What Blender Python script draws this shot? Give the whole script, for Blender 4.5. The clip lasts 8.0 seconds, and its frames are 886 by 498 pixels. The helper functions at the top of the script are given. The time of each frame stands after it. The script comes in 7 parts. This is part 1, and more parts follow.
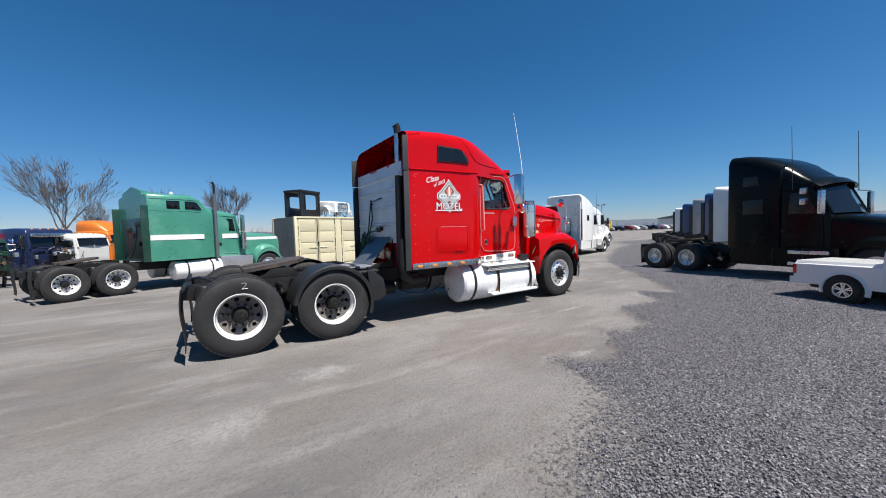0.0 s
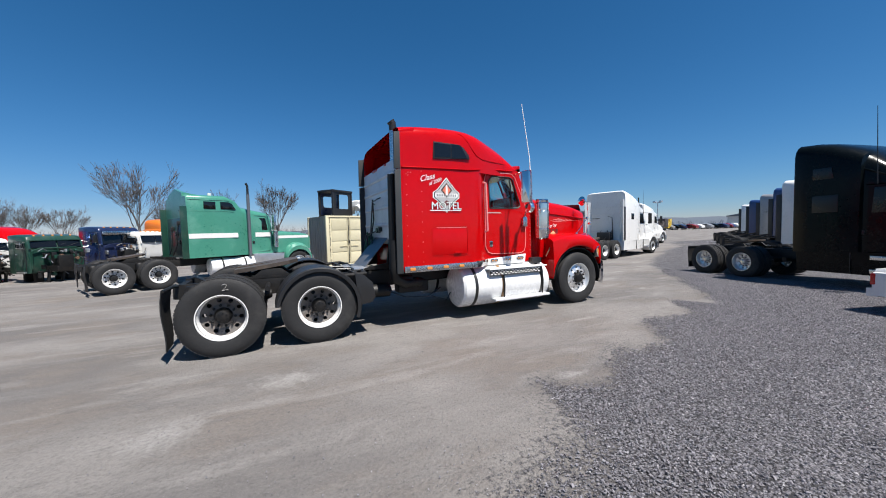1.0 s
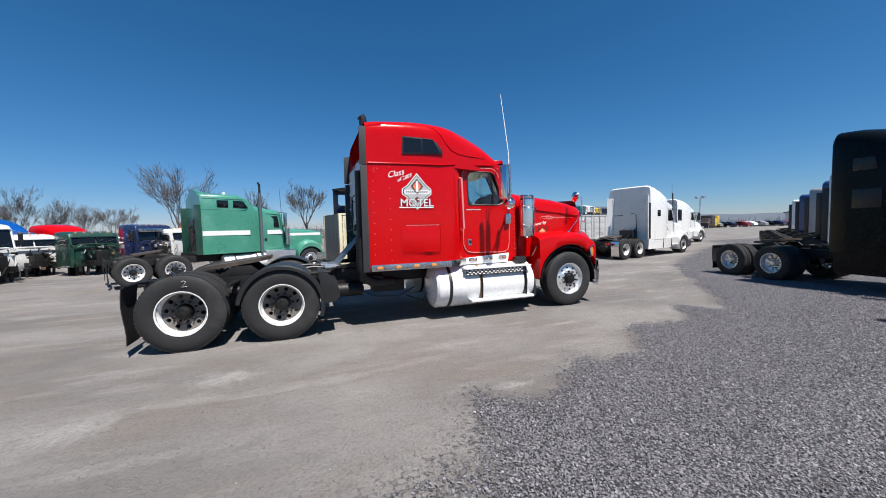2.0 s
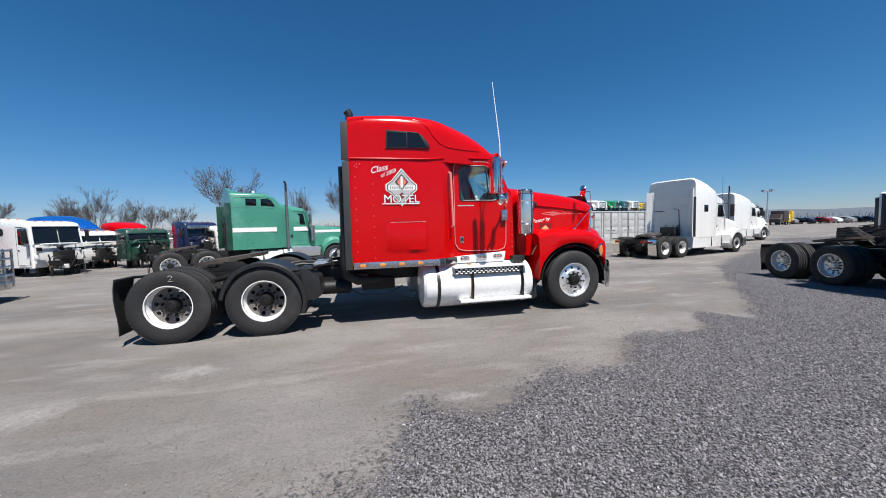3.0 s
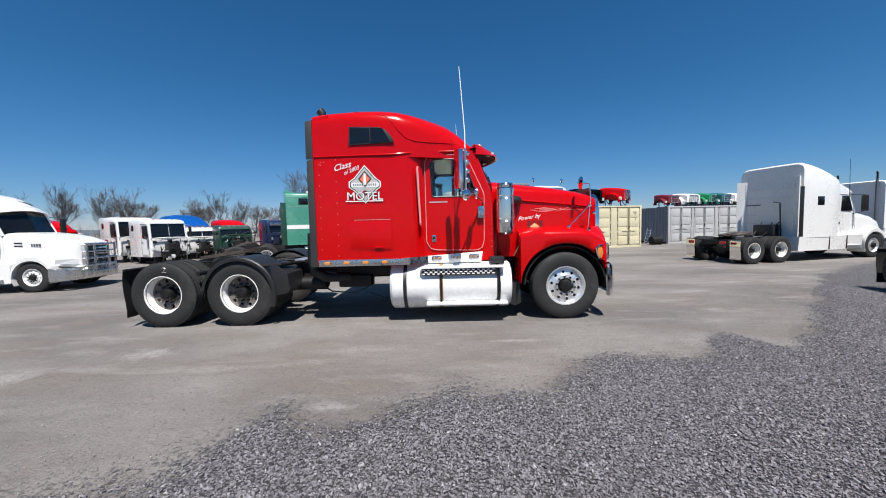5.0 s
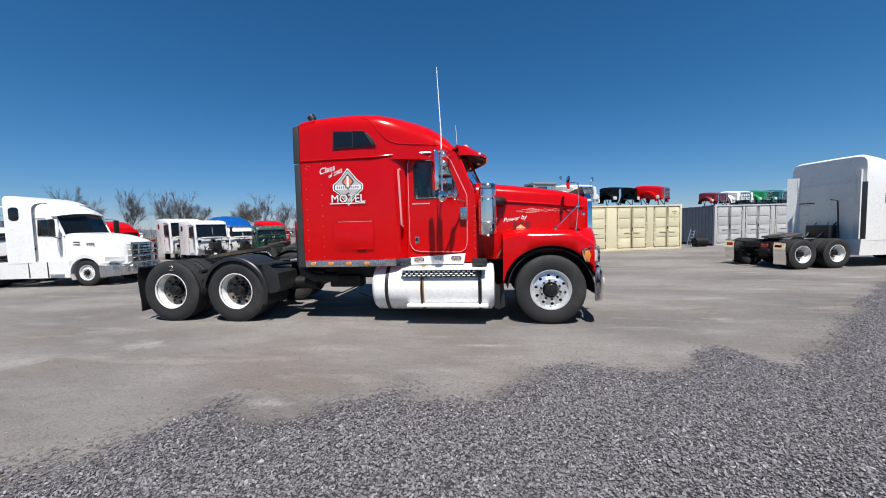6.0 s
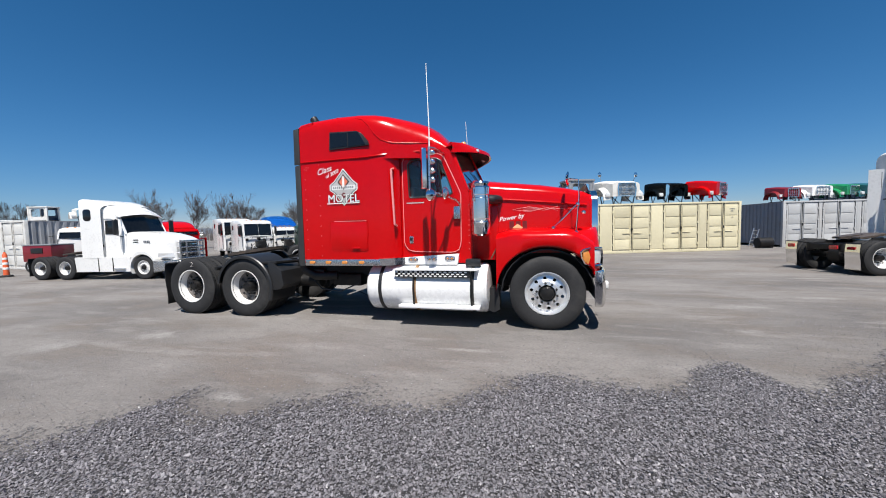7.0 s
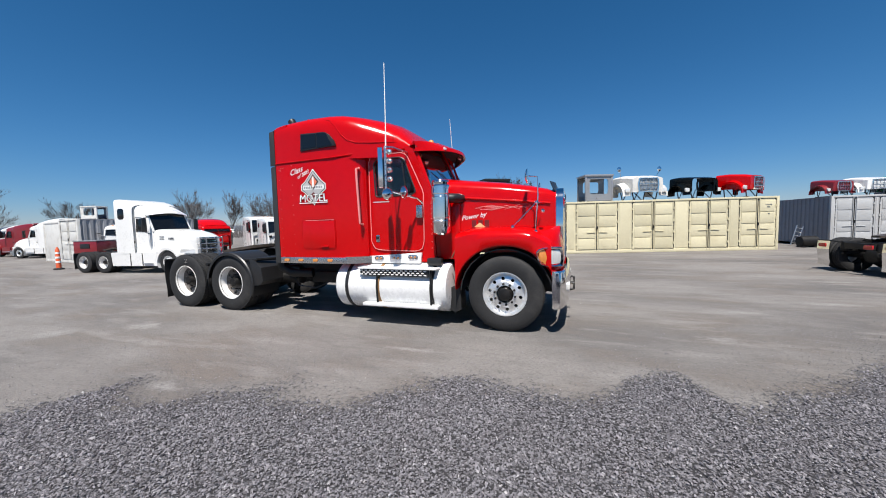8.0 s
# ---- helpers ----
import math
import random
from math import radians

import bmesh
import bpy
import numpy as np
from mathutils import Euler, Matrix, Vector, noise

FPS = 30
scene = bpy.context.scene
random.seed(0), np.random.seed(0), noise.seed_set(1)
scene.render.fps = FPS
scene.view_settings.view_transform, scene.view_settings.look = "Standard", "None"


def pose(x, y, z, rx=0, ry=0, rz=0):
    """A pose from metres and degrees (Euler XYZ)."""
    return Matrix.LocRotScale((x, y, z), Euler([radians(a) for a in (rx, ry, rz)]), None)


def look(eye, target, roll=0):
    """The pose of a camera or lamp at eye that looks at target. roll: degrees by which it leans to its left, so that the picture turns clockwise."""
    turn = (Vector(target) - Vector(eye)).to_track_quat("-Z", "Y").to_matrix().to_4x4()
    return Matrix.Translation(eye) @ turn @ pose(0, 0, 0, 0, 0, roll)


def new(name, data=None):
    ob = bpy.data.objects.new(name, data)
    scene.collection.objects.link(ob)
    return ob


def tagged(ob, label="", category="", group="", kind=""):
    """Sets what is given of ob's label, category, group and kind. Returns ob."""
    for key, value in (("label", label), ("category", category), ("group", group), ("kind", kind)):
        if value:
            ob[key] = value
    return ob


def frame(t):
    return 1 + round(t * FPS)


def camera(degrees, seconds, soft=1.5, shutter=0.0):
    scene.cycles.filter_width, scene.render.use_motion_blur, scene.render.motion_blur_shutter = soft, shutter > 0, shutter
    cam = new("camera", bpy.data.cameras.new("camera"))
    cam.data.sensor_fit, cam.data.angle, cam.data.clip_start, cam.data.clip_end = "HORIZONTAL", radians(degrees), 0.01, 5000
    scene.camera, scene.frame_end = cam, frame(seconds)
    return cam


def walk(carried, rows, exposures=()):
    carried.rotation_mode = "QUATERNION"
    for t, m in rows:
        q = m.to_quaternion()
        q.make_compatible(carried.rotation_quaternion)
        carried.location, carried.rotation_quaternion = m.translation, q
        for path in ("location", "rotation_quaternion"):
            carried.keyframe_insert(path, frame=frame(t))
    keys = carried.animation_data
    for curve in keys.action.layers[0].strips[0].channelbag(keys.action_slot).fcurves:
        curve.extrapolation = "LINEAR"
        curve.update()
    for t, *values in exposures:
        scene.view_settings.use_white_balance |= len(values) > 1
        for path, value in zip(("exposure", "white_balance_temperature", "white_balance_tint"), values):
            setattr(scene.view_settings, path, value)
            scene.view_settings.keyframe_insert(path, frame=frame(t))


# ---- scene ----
cam = camera(103.0, 8.0, soft=1.0)
PATH = [
    (0, (-6.904, -6.650, 1.621), (-5.809, -4.979, 1.518), -1.65),
    (0.5, (-6.413, -6.763, 1.639), (-5.398, -5.043, 1.535), -1.59),
    (1, (-5.938, -6.774, 1.652), (-5.075, -4.973, 1.545), -1.48),
    (1.5, (-5.429, -6.919, 1.649), (-4.651, -5.080, 1.541), -1.48),
    (2, (-4.865, -6.981, 1.628), (-4.177, -5.107, 1.512), -1.46),
    (3.5, (-3.431, -7.033, 1.600), (-3.106, -5.063, 1.473), -1.44),
    (4, (-2.957, -7.060, 1.587), (-2.756, -5.074, 1.461), -1.37),
    (4.5, (-2.432, -6.975, 1.571), (-2.343, -4.982, 1.438), -1.39),
    (6, (-0.947, -6.793, 1.573), (-1.206, -4.814, 1.447), -1.44),
    (6.5, (-0.532, -6.690, 1.568), (-0.903, -4.728, 1.444), -1.46),
    (7, (-0.131, -6.496, 1.560), (-0.648, -4.568, 1.435), -1.47),
    (7.5, (0.402, -6.346, 1.574), (-0.210, -4.446, 1.443), -1.49),
    (8, (0.934, -6.145, 1.564), (0.236, -4.276, 1.426), -1.50),
]
walk(cam, [(t, look(eye, target, roll)) for t, eye, target, roll in PATH], ((0.0, 0.8), (2.0, 0.79), (4.0, 0.73), (8.0, 0.7)))

# ---------------- light ----------------
SUN = Vector((0.13, -0.44, 0.89)).normalized()
world = bpy.data.worlds.new("sky")
scene.world = world
world.use_nodes = True
wn = world.node_tree.nodes
sky = wn.new("ShaderNodeTexSky")
sky.sky_type, sky.sun_disc = "NISHITA", False
sky.sun_elevation = math.asin(SUN.z)
sky.sun_rotation = math.atan2(SUN.x, SUN.y)
sky.altitude, sky.air_density, sky.dust_density, sky.ozone_density = 0, 1.0, 0.0, 6.0
# the air that day is clear and deep: each colour falls off with height in its own way
split = wn.new("ShaderNodeSeparateColor")
join = wn.new("ShaderNodeCombineColor")
world.node_tree.links.new(sky.outputs[0], split.inputs[0])
for k, (gain, power, level) in enumerate(((0.0343, 1.45, 2.15), (0.078, 1.0, 0.545), (0.0967, 1.0, 0.575))):
    g = wn.new("ShaderNodeMath")
    g.operation = "MULTIPLY"
    g.inputs[1].default_value = gain
    w = wn.new("ShaderNodeMath")
    w.operation = "POWER"
    w.inputs[1].default_value = power
    f = wn.new("ShaderNodeMath")
    f.operation = "MULTIPLY"
    f.inputs[1].default_value = level
    world.node_tree.links.new(split.outputs[k], g.inputs[0])
    world.node_tree.links.new(g.outputs[0], w.inputs[0])
    world.node_tree.links.new(w.outputs[0], f.inputs[0])
    world.node_tree.links.new(f.outputs[0], join.inputs[k])
world.node_tree.links.new(join.outputs[0], wn["Background"].inputs[0])
wn["Background"].inputs[1].default_value = 1.0
sun_data = bpy.data.lights.new("sun", "SUN")
sun_data.energy, sun_data.angle, sun_data.color = 5.0, radians(0.53), (1.0, 0.955, 0.9)
sun = new("sun", sun_data)
sun.matrix_world = look(SUN * 50, (0, 0, 0))

# ---------------- materials ----------------
MATS = {}


def mat(name, col, rough=0.5, metal=0.0, var=0.12, scale=6.0, bump=0.0, bscale=60.0, coat=0.0, stain=None, stain_amt=0.0, stain_scale=2.0, obj=False):
    """A surface with grain at a fine and a coarse scale, optional stains, relief and clear coat."""
    if name in MATS:
        return MATS[name]
    m = bpy.data.materials.new(name)
    m.use_nodes = True
    nt = m.node_tree
    N, L = nt.nodes, nt.links
    b = N["Principled BSDF"]
    tc = N.new("ShaderNodeTexCoord")
    n1 = N.new("ShaderNodeTexNoise")
    n1.inputs["Scale"].default_value, n1.inputs["Detail"].default_value = scale, 5
    n2 = N.new("ShaderNodeTexNoise")
    n2.inputs["Scale"].default_value, n2.inputs["Detail"].default_value = scale * 9, 3
    L.new(tc.outputs["Object"], n1.inputs["Vector"])
    L.new(tc.outputs["Object"], n2.inputs["Vector"])
    add = N.new("ShaderNodeMath")
    add.operation = "ADD"
    L.new(n1.outputs["Fac"], add.inputs[0])
    L.new(n2.outputs["Fac"], add.inputs[1])
    ramp = N.new("ShaderNodeMapRange")
    ramp.inputs["From Min"].default_value, ramp.inputs["From Max"].default_value = 0.6, 1.4
    ramp.inputs["To Min"].default_value, ramp.inputs["To Max"].default_value = 1 - var, 1 + var
    L.new(add.outputs[0], ramp.inputs["Value"])
    mul = N.new("ShaderNodeVectorMath")
    mul.operation = "SCALE"
    mul.inputs[0].default_value = col
    last = ramp.outputs[0]
    if obj:
        oi = N.new("ShaderNodeObjectInfo")
        om = N.new("ShaderNodeMapRange")
        om.inputs["To Min"].default_value, om.inputs["To Max"].default_value = 0.88, 1.1
        L.new(oi.outputs["Random"], om.inputs["Value"])
        mm = N.new("ShaderNodeMath")
        mm.operation = "MULTIPLY"
        L.new(om.outputs[0], mm.inputs[0])
        L.new(last, mm.inputs[1])
        last = mm.outputs[0]
    L.new(last, mul.inputs["Scale"])
    colour = mul.outputs[0]
    if stain is not None:
        n3 = N.new("ShaderNodeTexNoise")
        n3.inputs["Scale"].default_value, n3.inputs["Detail"].default_value, n3.inputs["Roughness"].default_value = stain_scale, 8, 0.7
        L.new(tc.outputs["Object"], n3.inputs["Vector"])
        r3 = N.new("ShaderNodeMapRange")
        r3.inputs["From Min"].default_value, r3.inputs["From Max"].default_value = 0.5, 0.72
        r3.inputs["To Max"].default_value = stain_amt
        L.new(n3.outputs["Fac"], r3.inputs["Value"])
        mix = N.new("ShaderNodeMix")
        mix.data_type = "RGBA"
        L.new(r3.outputs[0], mix.inputs["Factor"])
        L.new(colour, mix.inputs["A"])
        mix.inputs["B"].default_value = (*stain, 1)
        colour = mix.outputs["Result"]
    L.new(colour, b.inputs["Base Color"])
    rr = N.new("ShaderNodeMapRange")
    rr.inputs["From Min"].default_value, rr.inputs["From Max"].default_value = 0.6, 1.4
    rr.inputs["To Min"].default_value, rr.inputs["To Max"].default_value = max(0.02, rough * 0.75), min(1, rough * 1.25)
    L.new(add.outputs[0], rr.inputs["Value"])
    L.new(rr.outputs[0], b.inputs["Roughness"])
    b.inputs["Metallic"].default_value = metal
    b.inputs["Coat Weight"].default_value = coat
    b.inputs["Coat Roughness"].default_value = 0.06
    if bump:
        nb = N.new("ShaderNodeTexNoise")
        nb.inputs["Scale"].default_value, nb.inputs["Detail"].default_value = bscale, 4
        L.new(tc.outputs["Object"], nb.inputs["Vector"])
        bp = N.new("ShaderNodeBump")
        bp.inputs["Strength"].default_value, bp.inputs["Distance"].default_value = bump, 0.01
        L.new(nb.outputs["Fac"], bp.inputs["Height"])
        L.new(bp.outputs[0], b.inputs["Normal"])
    MATS[name] = m
    return m


def glass(name, col, rough=0.03):
    """Tinted vehicle glass: seen through, with a clear reflection."""
    m = mat(name, col, rough, 0, 0.05, 3)
    b = m.node_tree.nodes["Principled BSDF"]
    b.inputs["Transmission Weight"].default_value = 1.0
    b.inputs["IOR"].default_value = 1.45
    return m


RED = mat("red_paint", (0.44, 0.0013, 0.0022), 0.17, 0, 0.07, 1.2, coat=0.12, stain=(0.36, 0.008, 0.008), stain_amt=0.25, stain_scale=1.3)
RED.node_tree.nodes["Principled BSDF"].inputs["Specular IOR Level"].default_value = 0.24
WHITE = mat("white_paint", (0.7176, 0.7176, 0.6992), 0.3, 0, 0.05, 1.5, coat=0.5, stain=(0.5, 0.48, 0.44), stain_amt=0.15, stain_scale=0.7)
WHITE_OLD = mat("weathered_white_paint", (0.6186, 0.6103, 0.5768), 0.45, 0, 0.07, 2, stain=(0.3, 0.27, 0.22), stain_amt=0.5, stain_scale=1.6)
GREEN = mat("mint_green_paint", (0.0498, 0.2191, 0.156), 0.32, 0, 0.1, 1.5, coat=0.5, stain=(0.16, 0.36, 0.28), stain_amt=0.5, stain_scale=1.1)
# a cab's own dark green, also the mint tractor's back with shade painted in
GREEN_DK = mat("dark_green_paint_and_shade", (0.0086, 0.0446, 0.0302), 0.4, 0, 0.15, 2, coat=0.3, stain=(0.09, 0.1, 0.08), stain_amt=0.4)
BLACK_P = mat("black_paint", (0.003, 0.0045, 0.005), 0.22, 0, 0.2, 1.5)
BLACK_P.node_tree.nodes["Principled BSDF"].inputs["Specular IOR Level"].default_value = 0.14
NAVY = mat("navy_paint", (0.012, 0.02, 0.06), 0.3, 0, 0.15, 2, coat=0.6)
BLUE = mat("blue_paint", (0.006, 0.1, 0.42), 0.25, 0.35, 0.1, 2, coat=0.7)
BLUE_DK = mat("dark_blue_paint", (0.0136, 0.0408, 0.136), 0.4, 0, 0.12, 2, coat=0.4)
ORANGE = mat("orange_paint", (0.5635, 0.1445, 0.0108), 0.35, 0, 0.08, 2, coat=0.5)
YELLOW = mat("yellow_paint", (0.51, 0.34, 0.0204), 0.4, 0, 0.1, 2)
MAROON = mat("maroon_paint", (0.1768, 0.0082, 0.0122), 0.35, 0, 0.12, 2, coat=0.4)
SILVER = mat("silver_grey_paint", (0.2856, 0.2924, 0.2992), 0.32, 0.3, 0.08, 2, coat=0.4)
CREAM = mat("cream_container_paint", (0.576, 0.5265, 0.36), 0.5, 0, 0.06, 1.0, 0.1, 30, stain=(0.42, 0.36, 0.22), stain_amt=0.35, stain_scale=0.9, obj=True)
# darker than the cream front: the end's shade is in this colour, under stains
CREAM_END = mat("shaded_weathered_end_paint", (0.2975, 0.2737, 0.2261), 0.6, 0, 0.12, 1.4, 0.15, 30, stain=(0.27, 0.2, 0.14), stain_amt=0.6, stain_scale=1.2)
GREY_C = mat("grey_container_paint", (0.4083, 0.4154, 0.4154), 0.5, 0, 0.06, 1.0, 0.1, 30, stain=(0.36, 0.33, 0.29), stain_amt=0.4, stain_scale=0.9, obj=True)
# darker, bluer than the grey front: the end's shade is in this colour
GREY_END = mat("shaded_blue_grey_end_paint", (0.24, 0.25, 0.27), 0.55, 0, 0.1, 1.4, 0.1, 30, stain=(0.2, 0.16, 0.13), stain_amt=0.4)
CHROME = mat("chrome", (0.78, 0.77, 0.76), 0.08, 1.0, 0.05, 8)
CHROME_DULL = mat("dull_chrome", (0.62, 0.62, 0.62), 0.27, 1.0, 0.12, 6, stain=(0.25, 0.2, 0.15), stain_amt=0.4)
ALU = mat("brushed_aluminium", (0.66, 0.66, 0.66), 0.4, 0.9, 0.1, 7, 0.05, 80, stain=(0.45, 0.43, 0.4), stain_amt=0.4)
ALU_WHEEL = mat("polished_wheel_aluminium", (0.8, 0.8, 0.79), 0.32, 0.75, 0.06, 10)
RIM_DIRTY = mat("grimy_wheel_paint", (0.11, 0.1, 0.092), 0.6, 0, 0.15, 12, 0.1, 60, stain=(0.09, 0.065, 0.05), stain_amt=0.75, stain_scale=7)
GREASE = mat("greasy_coupling_steel", (0.075, 0.06, 0.05), 0.5, 0.3, 0.3, 9, 0.25, 40, stain=(0.17, 0.12, 0.08), stain_amt=0.6, stain_scale=6)
RIM_WHITE = mat("white_wheel_paint", (0.72, 0.71, 0.69), 0.4, 0, 0.08, 9, stain=(0.3, 0.25, 0.2), stain_amt=0.5, stain_scale=6)
TANK = mat("white_tank_paint", (0.722, 0.722, 0.7125), 0.28, 0, 0.04, 2, coat=0.4, stain=(0.5, 0.48, 0.44), stain_amt=0.3)
WALL_ALU = mat("dusty_aluminium_wall", (0.6, 0.61, 0.63), 0.45, 0.2, 0.1, 3, 0.08, 40, stain=(0.36, 0.36, 0.37), stain_amt=0.5)
RUBBER = mat("tyre_rubber", (0.0132, 0.0132, 0.0138), 0.75, 0, 0.25, 8, 0.25, 60, stain=(0.055, 0.051, 0.048), stain_amt=0.45, stain_scale=3)
FLAP = mat("black_rubber_sheet", (0.0096, 0.0096, 0.0102), 0.6, 0, 0.25, 5, 0.1, 40)
EXT = mat("grey_black_rubber", (0.024, 0.0256, 0.0272), 0.6, 0, 0.2, 4)
PLASTIC = mat("black_plastic", (0.0135, 0.0135, 0.0142), 0.42, 0, 0.2, 6)
STEEL_BK = mat("greasy_black_steel", (0.0058, 0.0055, 0.0053), 0.55, 0.2, 0.3, 9, 0.2, 50, stain=(0.035, 0.026, 0.02), stain_amt=0.4, stain_scale=5)
RUSTY = mat("rusty_steel", (0.16, 0.09, 0.055), 0.75, 0.2, 0.3, 9, 0.3, 50, stain=(0.07, 0.045, 0.035), stain_amt=0.7, stain_scale=5)
RUST_BAND = mat("rusty_strap", (0.25, 0.14, 0.06), 0.7, 0.2, 0.2, 12)
DECK = mat("grey_deck_plate", (0.136, 0.1496, 0.17), 0.5, 0.5, 0.12, 5, 0.05, 40)
INSIDE = mat("dark_trim", (0.03, 0.03, 0.033), 0.8, 0, 0.2, 8)
SEAT = mat("grey_seat_cloth", (0.09, 0.085, 0.085), 0.9, 0, 0.2, 20)
AMBER = mat("amber_lens", (0.6, 0.22, 0.05), 0.25, 0, 0.1, 20, coat=0.5)
RED_LENS = mat("red_lens", (0.45, 0.01, 0.01), 0.25, 0, 0.1, 20, coat=0.5)
LENS = mat("clear_lens", (0.72, 0.72, 0.7), 0.18, 0.25, 0.15, 25, coat=0.6)
DECAL_W = mat("white_lettering", (0.78, 0.77, 0.74), 0.4, 0, 0.06, 20)
DECAL_G = mat("silver_lettering", (0.5, 0.48, 0.46), 0.35, 0.3, 0.15, 20)
DECAL_DK = mat("dark_red_lettering", (0.13, 0.01, 0.01), 0.4, 0, 0.1, 20)
DECAL_O = mat("salmon_decal", (0.7, 0.18, 0.1), 0.4, 0, 0.15, 12)
RIVET = mat("painted_rivet", (0.5, 0.1, 0.09), 0.3, 0, 0.1, 12)
DECAL_PINK = mat("faded_pinstripe", (0.72, 0.25, 0.24), 0.4, 0, 0.1, 12)
GLASS = glass("clear_cab_glass", (0.72, 0.82, 0.8))
GLASS_DK = mat("dark_window_glass", (0.006, 0.007, 0.008), 0.06, 0, 0.2, 2, coat=0.05)
BARK = mat("bare_branch_bark", (0.085, 0.076, 0.073), 0.9, 0, 0.25, 3)
CABLE_G = mat("green_air_hose", (0.01, 0.09, 0.03), 0.45, 0, 0.1, 8)

# ---------------- mesh helpers ----------------


def part(name, bm, material, parent=None, label="", sharp=35):
    me = bpy.data.meshes.new(name)
    bmesh.ops.recalc_face_normals(bm, faces=bm.faces)
    bm.to_mesh(me)
    bm.free()
    me.polygons.foreach_set("use_smooth", [True] * len(me.polygons))
    me.set_sharp_from_angle(angle=radians(sharp))
    me.materials.append(material)
    ob = new(name, me)
    if parent is not None:
        ob.parent = parent
    if label:
        ob["label"] = label
    return ob


def share(name, me, parent, m=None, label=""):
    """Another part on a mesh that exists already."""
    ob = new(name, me)
    ob.parent = parent
    if m is not None:
        ob.matrix_basis = m
    if label:
        ob["label"] = label
    return ob


def thing(name, m, label, category, group=""):
    ob = new(name)
    ob.empty_display_size = 0.2
    ob.matrix_basis = m
    return tagged(ob, label, category, group)


def B():
    return bmesh.new()


def box(bm, x0, x1, y0, y1, z0, z1, bev=0.0, m=None):
    v = [bm.verts.new(p) for p in ((x0, y0, z0), (x1, y0, z0), (x1, y1, z0), (x0, y1, z0), (x0, y0, z1), (x1, y0, z1), (x1, y1, z1), (x0, y1, z1))]
    f = [bm.faces.new([v[i] for i in q]) for q in ((3, 2, 1, 0), (4, 5, 6, 7), (0, 1, 5, 4), (1, 2, 6, 5), (2, 3, 7, 6), (3, 0, 4, 7))]
    if bev:
        e = {e for q in f for e in q.edges}
        r = bmesh.ops.bevel(bm, geom=list(e), offset=bev, segments=2, affect="EDGES", profile=0.6)
        v = list({w for q in r["faces"] for w in q.verts})
    if m is not None:
        bmesh.ops.transform(bm, matrix=m, verts=v)
    return bm


def loft(bm, rings, caps=(True, True), closed=True):
    vs = [[bm.verts.new(p) for p in r] for r in rings]
    n = len(rings[0])
    for a, b in zip(vs, vs[1:]):
        for i in range(n if closed else n - 1):
            j = (i + 1) % n
            bm.faces.new((a[i], a[j], b[j], b[i]))
    if caps[0]:
        bm.faces.new(vs[0])
    if caps[1]:
        bm.faces.new(vs[-1][::-1])
    return bm


def frame_of(d):
    d = Vector(d).normalized()
    u = d.cross(Vector((0, 0, 1)) if abs(d.z) < 0.95 else Vector((1, 0, 0))).normalized()
    return u, d.cross(u)


def rod(bm, pts, r, n=10, caps=(True, True)):
    """A round bar along points; r may be one radius or one for each point."""
    pts = [Vector(p) for p in pts]
    rs = r if isinstance(r, (list, tuple)) else [r] * len(pts)
    rings = []
    u0 = None
    for i, p in enumerate(pts):
        d = (pts[min(i + 1, len(pts) - 1)] - pts[max(i - 1, 0)]).normalized()
        if u0 is None:
            u, w = frame_of(d)
        else:
            u = (u0 - d * u0.dot(d)).normalized()
            w = d.cross(u)
        u0 = u
        rings.append([p + (u * math.cos(2 * math.pi * k / n) + w * math.sin(2 * math.pi * k / n)) * rs[i] for k in range(n)])
    return loft(bm, rings, caps)


def turned(bm, prof, n=32, axis="y", c=(0, 0, 0), closed=False, caps=True):
    """A turned shape: prof rows of (radius, along)."""
    rings = []
    for r, a in prof:
        ring = []
        for k in range(n):
            s, t = math.sin(2 * math.pi * k / n) * r, math.cos(2 * math.pi * k / n) * r
            ring.append(Vector({"y": (s, a, t), "x": (a, s, t), "z": (s, t, a)}[axis]) + Vector(c))
        rings.append(ring)
    if closed:
        rings.append(rings[0])
    return loft(bm, rings, (False, False) if closed or not caps else (prof[0][0] > 1e-4, prof[-1][0] > 1e-4))


def prism(bm, pts, y0, y1, bev=0.0, axis="y"):
    """A side outline of (x, z) points, drawn from y0 to y1."""
    def at(p, y):
        return {"y": (p[0], y, p[1]), "x": (y, p[0], p[1]), "z": (p[0], p[1], y)}[axis]
    a = [bm.verts.new(at(p, y0)) for p in pts]
    b = [bm.verts.new(at(p, y1)) for p in pts]
    n = len(pts)
    fs = [bm.faces.new(a), bm.faces.new(b[::-1])]
    for i in range(n):
        fs.append(bm.faces.new((a[i], b[i], b[(i + 1) % n], a[(i + 1) % n])))
    if bev:
        bmesh.ops.bevel(bm, geom=list({e for f in fs[:2] for e in f.edges}), offset=bev, segments=2, affect="EDGES", profile=0.6)
    return bm


def rounded(x0, x1, z0, z1, r, n=4):
    """A rounded outline."""
    out = []
    for cx, cz, a0 in ((x1 - r, z1 - r, 0), (x0 + r, z1 - r, 90), (x0 + r, z0 + r, 180), (x1 - r, z0 + r, 270)):
        for k in range(n + 1):
            a = radians(a0 + 90 * k / n)
            out.append((cx + r * math.cos(a), cz + r * math.sin(a)))
    return out


